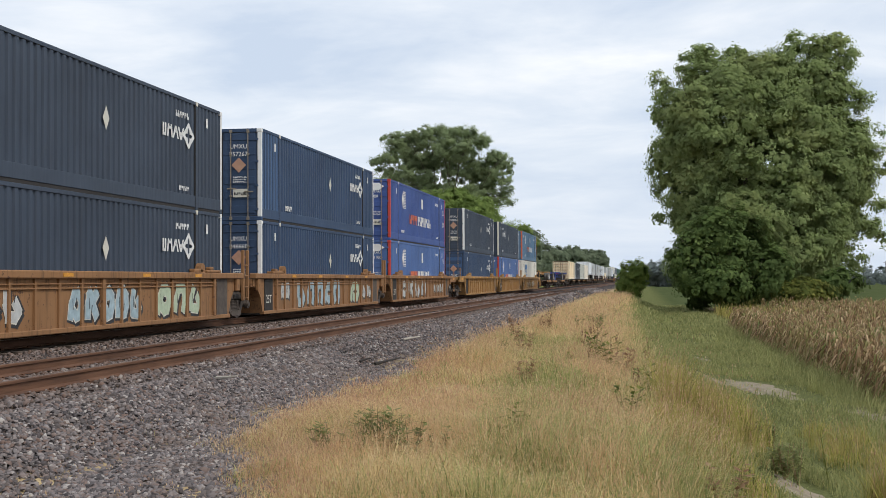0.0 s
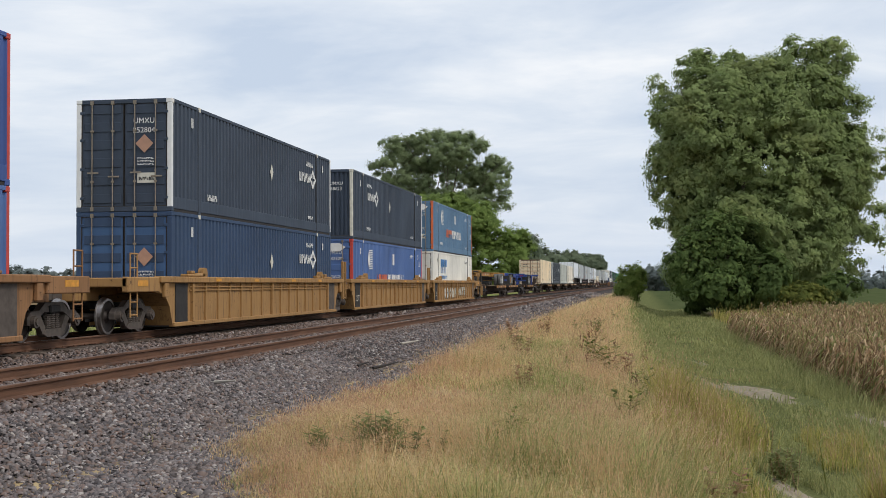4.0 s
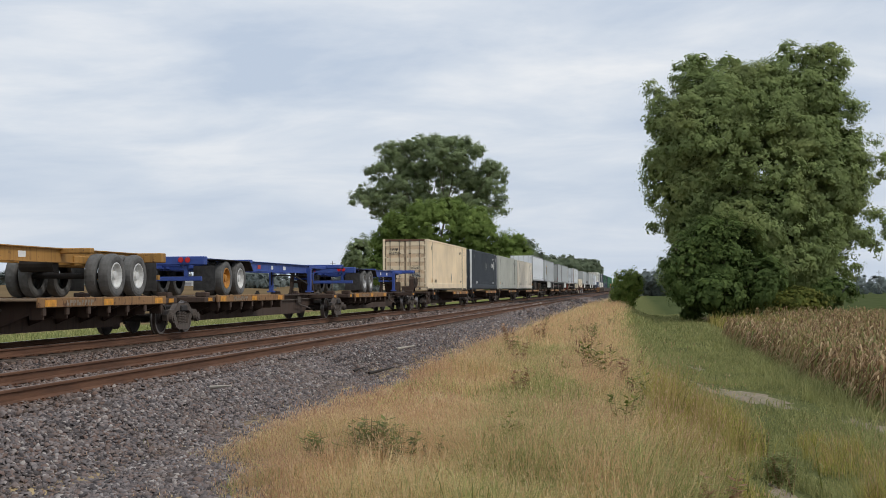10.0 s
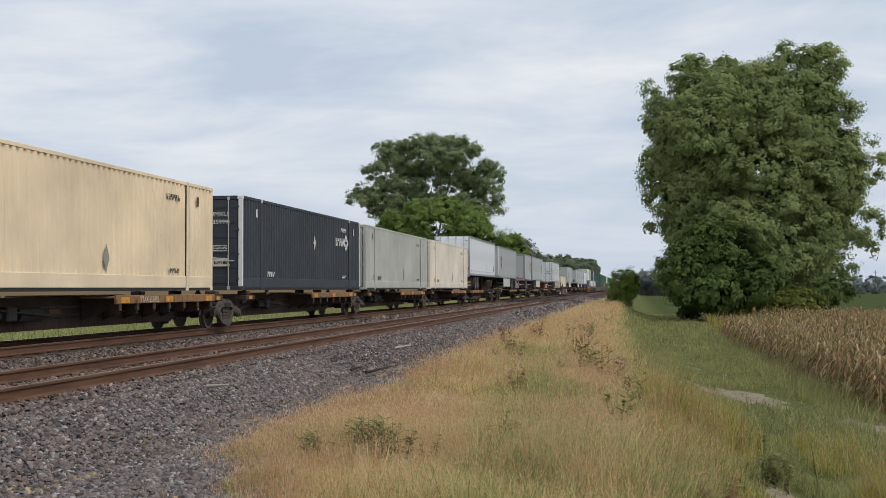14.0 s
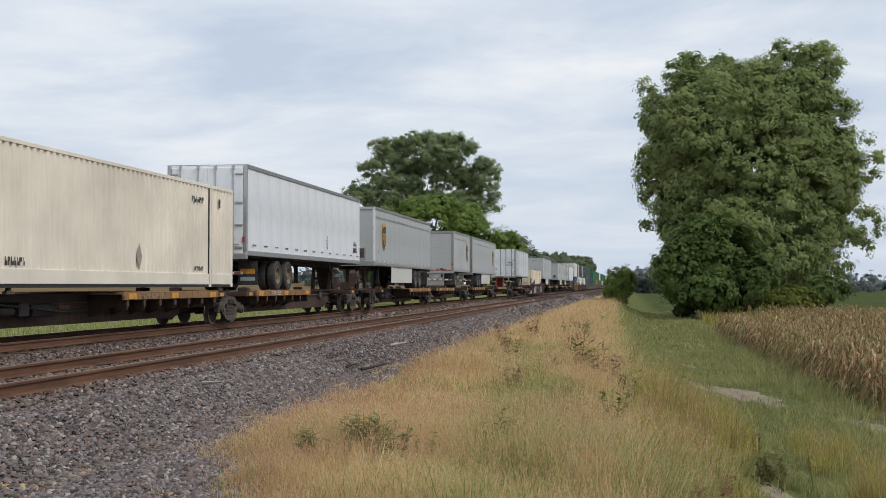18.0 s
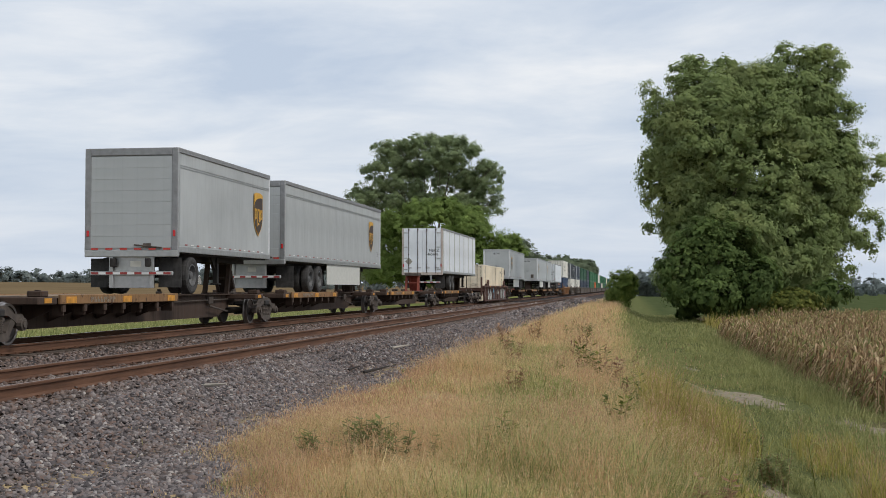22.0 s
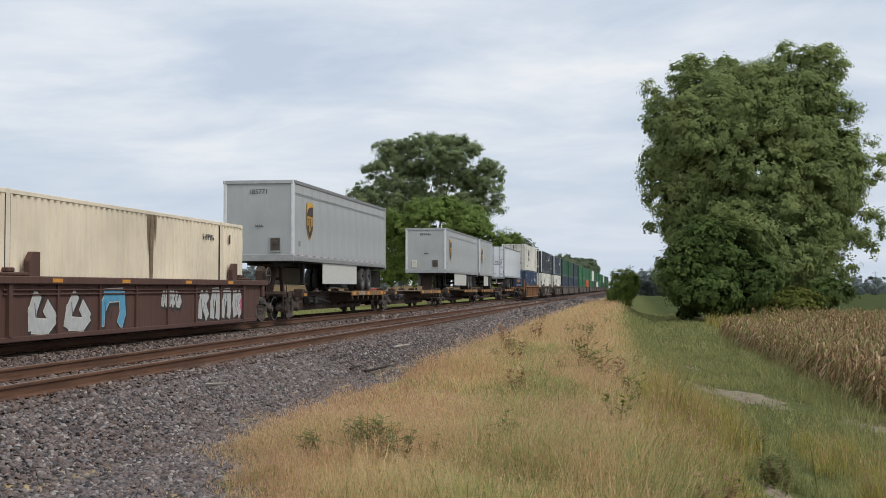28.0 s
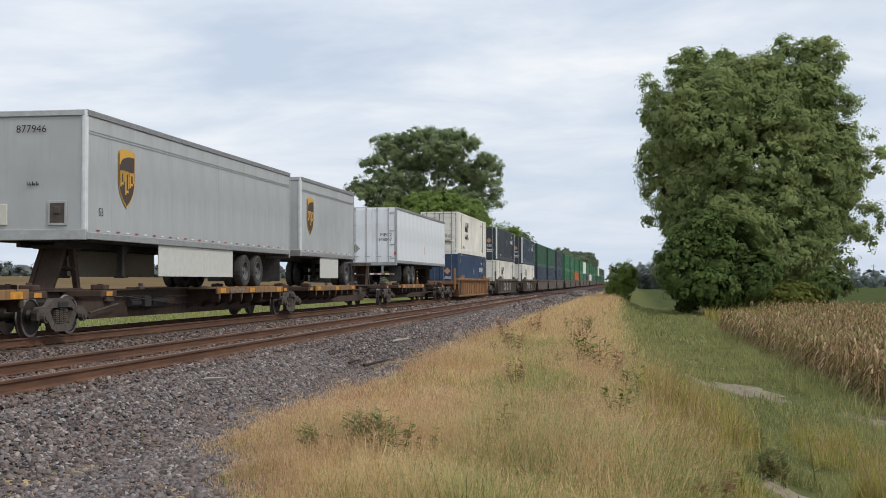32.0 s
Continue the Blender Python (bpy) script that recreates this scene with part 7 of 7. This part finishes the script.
    S = lambda y, z, d=0.0: Matrix.Translation((W + 0.004 + d, y, z)) @ SIDE
    if not flip and kind == "roll":
        # service boxes and air couplings on the nose
        piece("service_box", ("sbox", b), lambda: MB().box(-0.22, 0.22, -0.012, 0.03, b + 0.3, b + 0.85, 0.01), alu, e, Nn @ Matrix.Translation((0.62, 0, 0)))
        piece("service_recess", ("srec", b), lambda: MB().box(-0.17, 0.17, -0.016, 0.02, b + 0.36, b + 0.80).box(-0.08, 0.08, -0.05, 0.0, b + 0.55, b + 0.72, 0.02), iron, e, Nn @ Matrix.Translation((0.62, 0, 0)))
        piece("service_door", ("sdr", b), lambda: MB().box(-0.16, 0.16, -0.014, 0.03, b + 0.32, b + 0.78, 0.01), ivory, e, Nn @ Matrix.Translation((-0.72, 0, 0)))
        if number:
            write(number, 0.24, dark, e, N(0.0 if number != "876915" else -0.1, h - 0.42))
        decal("marking", "hgt", lambda: bars(4, 0.3, 0.09, 90), dark, e, N(0.05, h - 1.62))
    if logo:
        y = -f * (L / 2 - (2.15 if L > 10 else 1.3))
        decal("shield", "sh0", lambda: [shield()], gold, e, S(y, h - 1.32), "gold and brown shield emblem")
        decal("shield", "sh1", lambda: [shield(0.93)], brown, e, S(y, h - 1.32, 0.004))
        decal("shield", "sh2", lambda: shield_swoosh(), gold, e, S(y, h - 1.32, 0.008))
    if L > 10:
        write("53", 0.26, dark, e, S(-f * (L / 2 - 0.75), b + 0.62))
    if mark == "rear":
        write("MECZ", 0.24, dark, e, R(0.75, h - 1.42))
        write(number, 0.24, dark, e, R(0.68, h - 1.66))
        decal("placard", "dia", lambda: [[(-0.24, 0), (0, -0.24), (0.24, 0), (0, 0.24)]], placard, e, R(-0.85, b + 0.75))
        decal("placard", "dia3", lambda: [[(-0.13, 0), (0, -0.26), (0.13, 0), (0, 0.26)]], red, e, S(0.3, b + 0.8))
        decal("placard", "dia4", lambda: [[(-0.1, 0), (0, -0.2), (0.1, 0), (0, 0.2)]], white, e, S(0.3, b + 0.8, 0.004))
    if mark == "side":
        decal("marking", "tb1", lambda: bars(4, 0.55, 0.2, 91), dark, e, S(f * (L / 2 - 0.95) * -1, b + 0.85))
        decal("marking", "tb2", lambda: bars(6, 0.7, 0.2, 92), dark, e, S(f * (L / 2 - 0.95) * -1, b + 0.58))
        decal("placard", "dia5", lambda: ribbon([(-0.13, 0), (0, -0.26), (0.13, 0), (0, 0.26), (-0.13, 0)], 0.03), dark, e, S(2.2, b + 0.75))
        decal("marking", "vents", lambda: [rect(-L / 2 + 0.7 + i * 1.24 + d, b + 0.34, 0.14, 0.05) for i in range(13) for d in (0, 0.2)], iron, e, S(0, 0))
    return e


def chassis(s0, s1, body, label, flip, rim):
    """A skeletal container chassis: rails, gooseneck, bolsters, tandem axles."""
    L = s1 - s0
    e = rolls("container_chassis", label, "trailer chassis", "container chassis on the train", (s0 + s1) / 2, 0, 0.98)
    f = -1 if flip else 1
    T = Matrix() if f > 0 else Matrix.Rotation(math.pi, 4, "Z")
    h = L / 2
    for sx in (1, -1):
        def rail():
            mb = MB()
            for z0, z1, w in ((0.78, 0.80, 0.09), (0.80, 1.08, 0.02), (1.08, 1.10, 0.09)):
                mb.box(sx * 0.48 - w, sx * 0.48 + w, -h + 2.4, h - 0.1, z0, z1)
            return mb
        r = piece("main_rail", ("crail", L, sx), rail, body, e, T)
        piece("gooseneck_rail", ("cgoose", L, sx), lambda: MB().box(sx * 0.48 - 0.08, sx * 0.48 + 0.08, -h + 0.1, -h + 2.9, 0.98, 1.10, 0.01).prism([(-h + 2.2, 1.0), (-h + 3.1, 1.0), (-h + 3.1, 0.78), (-h + 2.7, 0.78)], sx * 0.48 - 0.05, sx * 0.48 + 0.05), body, e, T)
        piece("landing_leg", ("cleg", sx), lambda: MB().box(sx * 0.75 - 0.07, sx * 0.75 + 0.07, -0.08, 0.08, 0.12, 0.98, 0.012).box(sx * 0.75 - 0.13, sx * 0.75 + 0.13, -0.13, 0.13, 0.06, 0.12, 0.01) if sx > 0 else MB().box(-0.82, -0.68, -0.08, 0.08, 0.12, 0.98, 0.012).box(-0.88, -0.62, -0.13, 0.13, 0.06, 0.12, 0.01), grime if body is chassisy else body, e, T @ Matrix.Translation((0, -h + 3.6, 0)))
        for lx in (0.55, 0.75):
            piece("tail_lamp", "clamp", lambda: MB().cyl((0, 0, 0), (0, 0.03, 0), 0.075, 12), signred, e, T @ Matrix.Translation((sx * lx, h + 0.07, 1.0)))
        piece("mud_flap", "cflap", lambda: MB().box(-0.32, 0.32, -0.01, 0.01, 0.15, 0.85), rubber, e, T @ Matrix.Translation((sx * 0.95, h - 0.7, 0)))
        if body is chassisb:
            piece("mudguard", "cguard", lambda: MB().box(-0.34, 0.34, -1.4, 1.4, 1.02, 1.04).prism([(-1.4, 1.04), (-1.75, 0.75), (-1.72, 0.73), (-1.38, 1.01)], -0.34, 0.34), grime, e, T @ Matrix.Translation((sx * 0.95, h - 2.4, 0.0)))
        for k in range(5):
            decal("sign_patch", ("cp", k % 2), lambda: [rect(0, 0, 0.32 - 0.1 * (k % 2), 0.13)], white if k != 2 else red, e, Matrix.Translation((sx * 0.505, -h + 4.2 + k * 1.5, 0.93)) @ (SIDE if sx > 0 else Matrix.Rotation(math.pi, 4, "Z") @ SIDE))
    for k in range(9):
        piece("cross_member", "cross", lambda: MB().box(-0.46, 0.46, -0.05, 0.05, 0.84, 1.04, 0.008), body, e, T @ Matrix.Translation((0, -h + 0.8 + k * (L - 1.2) / 8.4, 0.08 if k < 2 else 0)))
    piece("front_bolster", "cfb", lambda: MB().box(-1.22, 1.22, -0.12, 0.12, 1.0, 1.17, 0.02).box(-1.22, -1.04, -0.14, 0.5, 1.0, 1.12, 0.02).box(1.04, 1.22, -0.14, 0.5, 1.0, 1.12, 0.02), body, e, T @ Matrix.Translation((0, -h + 0.15, 0)))
    for x, w, col in ((-0.85, 0.5, white), (-0.2, 0.55, dark), (0.35, 0.22, white), (0.85, 0.4, dark)):
        decal("bolster_marking", ("bmk", w), lambda: [rect(0, 0, w, 0.10)], col, e, T @ Matrix.Translation((x, -h + 0.027, 1.085)) @ NOSE)
    piece("air_tank", "ctank", lambda: MB().cyl((-0.4, 0, 0.72), (0.4, 0, 0.72), 0.15, 12), grime, e, T @ Matrix.Translation((0, h - 4.3, 0)))
    piece("leg_brace", "cbrace", lambda: MB().cyl((0.72, -h + 3.6, 0.35), (0.30, -h + 5.0, 0.85), 0.03, 6).cyl((-0.72, -h + 3.6, 0.35), (-0.30, -h + 5.0, 0.85), 0.03, 6).cyl((-0.75, -h + 3.6, 0.7), (0.75, -h + 3.6, 0.7), 0.03, 6), grime, e, T)
    piece("rear_bolster", "crb", lambda: MB().box(-1.22, 1.22, -0.14, 0.14, 0.86, 1.10, 0.02).box(-1.1, 1.1, -0.05, 0.05, 0.42, 0.54, 0.01).box(-0.7, -0.6, -0.05, 0.05, 0.54, 0.86).box(0.6, 0.7, -0.05, 0.05, 0.54, 0.86), body, e, T @ Matrix.Translation((0, h - 0.08, 0)))
    piece("middle_bolster", "cmb", lambda: MB().box(-1.22, 1.22, -0.1, 0.1, 0.98, 1.10, 0.02), body, e, T @ Matrix.Translation((0, h - 4.2, 0)))
    piece("kingpin_plate", "ckp", lambda: MB().box(-0.45, 0.45, -0.5, 0.6, 0.955, 1.0, 0.01).box(-0.42, -0.34, 0.5, 0.58, 0.62, 0.97).box(0.34, 0.42, 0.5, 0.58, 0.62, 0.97).box(-0.42, 0.42, 0.5, 0.58, 0.55, 0.63), body, e, T @ Matrix.Translation((0, -h + 1.2, 0)))
    tandem(e, (f * (h - 3.0), f * (h - 1.75)), rim, body)
    return e


# ---------------------------------------------------------------- the train, front to back
WELLS = "ochre well cars of the train"
container(17.1, 3.03, navy, "front", None, "diamond", 1, "dark slate-blue container stacked on another in a well car", ("", ""), backpost=white)
container(17.1, 0.13, navy, "front", None, "diamond", 2, "dark slate-blue container sunk in an ochre well car", ("", ""), backpost=white)
container(36.9, 3.03, navy2, "door", white, "diamond", 3, "navy blue container with white corner posts, stacked on another", ("UMXU", "257267"), bay=baypanel)
container(36.9, 0.13, navy2, "door", white, "diamond", 4, "navy blue container with white corner posts in a well car", ("UMXU", "246660"))
container(56.75, 3.03, blue, "door", red, "flag", 5, "cobalt blue container with red corner posts and striped emblem", ("UMXU", "888"), placards=False)
container(56.75, 0.13, blue2, "door", red, "flag", 6, "faded blue container with red corner posts in a well car", ("UMXU", "883100"), placards=False)
container(81.0, 3.03, navy, "door", white, "diamond", 7, "dark navy container with door rods and white placard", ("UMXU", "252804"))
container(81.0, 0.13, navy2, "door", None, "diamond", 8, "dark navy container with a brighter blue door in a well car", ("", ""))
container(100.8, 3.03, navy, "front", wheelw, "diamond_front", 9, "dark navy container with worn cream corner posts, stacked", ("UMXU", "268623"), backpost=white)
container(100.8, 0.13, blue2, "door", red, "flag", 10, "faded blue container with red posts and striped emblem", ("UMXU", "883100"), placards=False)
container(120.65, 3.03, steelblue, "door", redor, "flag", 11, "steel-blue container with orange posts stacked on a white one", ("UMXU", "897577"), placards=False)
container(120.65, 0.13, offwhite, "door", None, "blue_bars", 12, "white container with blue block emblem in a well car", ("", ""), placards=False)

well_car(25.2, wellor, "rusty ochre well car with white and teal graffiti", WELLS, (-9.9, 9.9), ((-1.6, 2.2, 0.2, 1.1, gteal, 1, 5), (3.0, 6.2, 0.22, 1.15, glime, 2, 3), (-6.8, -3.4, 0.3, 1.1, gwhite, 3, 4)), num="53")
well_car(44.98, wellor, "rusty ochre well car with sprayed graffiti on its side", WELLS, (9.9,), ((-6.4, -5.4, 0.5, 1.1, gwhite, 41, 2), (-4.6, 1.6, 0.16, 1.18, gteal, 4, 5), (3.0, 5.0, 0.16, 1.18, glime, 5, 1), (5.4, 7.0, 0.4, 0.95, gwhite, 6, 3)), num="25T")
well_car(64.83, wellor, "rusty ochre well car with black and white graffiti", WELLS, (10.3,), ((-6.3, 1.0, 0.2, 1.2, gwhite, 7, 4), (3.2, 6.5, 0.4, 0.9, gwhite, 8, 5)), num="25T", ends=(1,))
well_car(89.1, wellyl, "clean ochre well car with ribbed sides", WELLS, (-9.9, 9.9), ends=(-1,), stake=False)
well_car(108.9, wellyl, "ochre well car with dark end plates", WELLS, (9.9,), num="25T")
well_car(128.7, wellyl, "ochre well car with pale painted bars on its side", WELLS, (10.0,), ((-5.0, 0.5, 0.25, 0.95, wheelw, 9, 6), (0.8, 4.6, 0.35, 0.95, ivory, 10, 5)), num="251", ends=(1,))

SPINES = "spine car platforms of the train"
spine_unit(151.4, "grimy brown spine car platform carrying a yellow chassis", SPINES, (-8.6, 8.65), "trailer", False, 0, apparatus=True, fittings=wellyl)
spine_unit(168.6, "grimy brown spine car platform carrying a blue chassis", SPINES, (8.6,), "trailer", True, 1)
spine_unit(185.6, "grimy brown spine car platform carrying a blue chassis", SPINES, (8.15,), "trailer", True, 2)
chassis(142.2, 158.4, chassisy, "yellow skeletal container chassis with white-rimmed tyres", False, rimw)
chassis(161.3, 177.6, chassisb, "blue skeletal container chassis with an orange rim", True, rimw)
chassis(179.6, 193.9, chassisb, "blue skeletal container chassis with grey rims", True, alu)

for k, (c, t) in enumerate(((206.8, "TTAX 653082"), (224.1, ""), (241.5, ""), (258.95, ""), (276.0, "TTAX 653082"))):
    spine_unit(c, "grimy brown spine car platform under a load", SPINES, ((-8.6, 8.65) if k == 0 else (8.7 if k < 4 else 8.3,)), "container" if k < 4 else "trailer", k == 4, k, t, apparatus=(k == 0))
container(197.4, 1.10, peach, "door", None, "hazard", 13, "cream container with stained rear doors on a spine car", ("", "603705"))
container(216.2, 1.10, charcoal, "door", white, "diamond", 14, "charcoal container with white posts and door rods", ("UMXU", "235999"), placards=False)
container(233.6, 1.10, palegrey, "door", None, "hazard", 15, "pale grey ribbed container on a spine car", ("", ""), placards=False)
container(251.0, 1.10, creamw, "door", None, "hazard", 16, "pale cream container on a spine car", ("", ""), placards=False)
trailer(268.5, whitet, "swing", "white box trailer with grey top rail and dirty mud flap", True, seed=1, number="885222", mark="side", skirt=False, rim=rustyrim)

for k, c in enumerate((296.65, 313.7, 331.15, 348.7, 366.05)):
    spine_unit(c, "brown spine car platform with worn ochre wheel decks", SPINES, ((-8.35, 8.35) if k == 0 else (8.7 if k < 4 else 8.5,)), "trailer", k not in (0,), k, apparatus=(k == 0), hitch=hitchred if k == 3 else None)
trailer(287.9, greyt, "roll", "grey box trailer with a brown and gold shield emblem", False, number="876915", logo=True, seed=2, top=3.86)
trailer(313.8, greyt, "roll", "short grey trailer with a roll-up rear door", True, 8.25, logo=True, seed=3, skirt=False, top=3.86)
trailer(323.8, greyt, "roll", "grey box trailer with roll-up door and shield emblem", True, logo=True, seed=4, top=3.86)
trailer(359.1, whitet, "swing", "weathered white ribbed trailer with rusty rear frame", True, number="465686", ribs=True, seed=5, skirt=False, mark="rear")

well_car(388.7, wellbr, "red-brown well car with blue and white graffiti", "single well cars of the train", (-10.0, 10.0), ((-6.4, -3.2, 0.14, 1.19, gwhite, 11, 2), (-3.3, -1.2, 0.14, 1.18, gblue, 12, 1), (0.6, 2.0, 0.6, 1.1, gwhite, 13, 3), (3.2, 7.0, 0.14, 1.18, gwhite, 14, 4), (6.3, 7.1, 0.3, 1.0, gpink, 15, 1)), dark_panels=False, num="53")
container(379.9, 0.13, cream, "door", None, "hazard", 17, "cream container riding low in a red-brown well car", ("", "604089"))

for k, c in enumerate((410.35, 427.45, 445.15, 462.9, 480.4)):
    spine_unit(c, "brown spine car platform with worn ochre wheel decks", SPINES, ((-8.4, 8.4) if k == 0 else (8.75,)), "trailer" if k != 1 else "folded", k in (3, 4), k + 1, "TTAX 553351" if k == 0 else "", apparatus=(k == 0))
trailer(401.75, greyt, "roll", "grey box trailer with a shield emblem and pale skirt", False, number="185771", logo=True, seed=6)
trailer(436.85, greyt, "roll", "grey box trailer with dented nose and shield emblem", False, number="877946", logo=True, seed=7)
trailer(454.4, greyt, "roll", "short grey trailer with shield emblem and pale skirt", False, 8.5, logo=True, seed=8)
trailer(472.6, whitet, "swing", "white box trailer with rear swing doors", True, number="348007", seed=9, skirt=False, mark="rear")

# double stacks further back
REAR = "double stacks at the rear of the train"
for s0, top, low, car, mk, lb in ((494.6, offwhite, navy2, wellor, "black_block", "white"), (519.3, charcoal, offwhite, wellgr, "diamond", "charcoal"), (544.6, navy, offwhite, wellgr, "diamond", "navy")):
    container(s0, 3.03, top, "door", white if top is not offwhite else None, mk, int(s0), lb + " container stacked on another in a well car", group=REAR)
    container(s0, 0.13, low, "door", None, "diamond" if low is navy2 else "black_block", int(s0) + 1, ("navy" if low is navy2 else "white") + " container in a well car", group=REAR)
    well_car(s0 + 8.08, car, "weathered single well car under two containers", "single well cars of the train", (-10.0, 10.0), ((-4, 3, 0.2, 1.1, gwhite, int(s0), 5),) if car is wellgr else ())
tops = [green, green, charcoal, green2, green2, green2, green2, offwhite, green2, green2, green, green2, green2, cream, green2, green, navy, green2]
lows = [navy, navy, navy, green2, green2, orange, green2, green2, navy, creamw, green2, green2, navy, green2, green, green2, green2, green2]
s0 = 566.0
for i, (a, b) in enumerate(zip(tops, lows)):
    container(s0, 3.03, a, "front", None, "", i, ("green" if a in (green, green2) else "plain") + " container on a double stack far down the train", group=REAR, detail=False)
    container(s0, 0.13, b, "front", None, "", i, ("green" if b in (green, green2) else "plain") + " container low in a well car far down the train", group=REAR, detail=False)
    well_car(s0 + 8.08, wellgr, "grey-brown well car far down the train", "well cars far down the train", (9.9,) if i % 3 else (-9.9, 9.9), near=False, stake=False)
    s0 += 19.85 if i % 3 != 2 else 24.0


def motions():
    for ob, s, x, z, turn in ROLLING:
        walk(ob, [(t, pose(TRAIN_X + x, s - d, z, 0, 0, turn)) for t, d in ROLLED])
    # wheels turn while they pass the camera
    for w, dy, s in TURNING:
        t0 = float(np.interp(s - 62, [r[1] for r in ROLLED], [r[0] for r in ROLLED]))
        t1 = float(np.interp(s - 16, [r[1] for r in ROLLED], [r[0] for r in ROLLED]))
        f0, f1 = frame(t0), frame(t1)
        spot = lambda f: Matrix.Translation((0, dy, WHEEL_R)) @ Matrix.Rotation(rolled((f - 1) / FPS) / WHEEL_R, 4, "X")
        rows = [((f - 1) / FPS, spot(f)) for f in range(f0, f1 + 1)]
        if len(rows) < 4:
            continue
        if f0 > 1:
            rows.insert(0, (0.0, rows[0][1]))
        if f1 < frame(32):
            rows.append((32.0, rows[-1][1]))
        walk(w, rows)


motions()
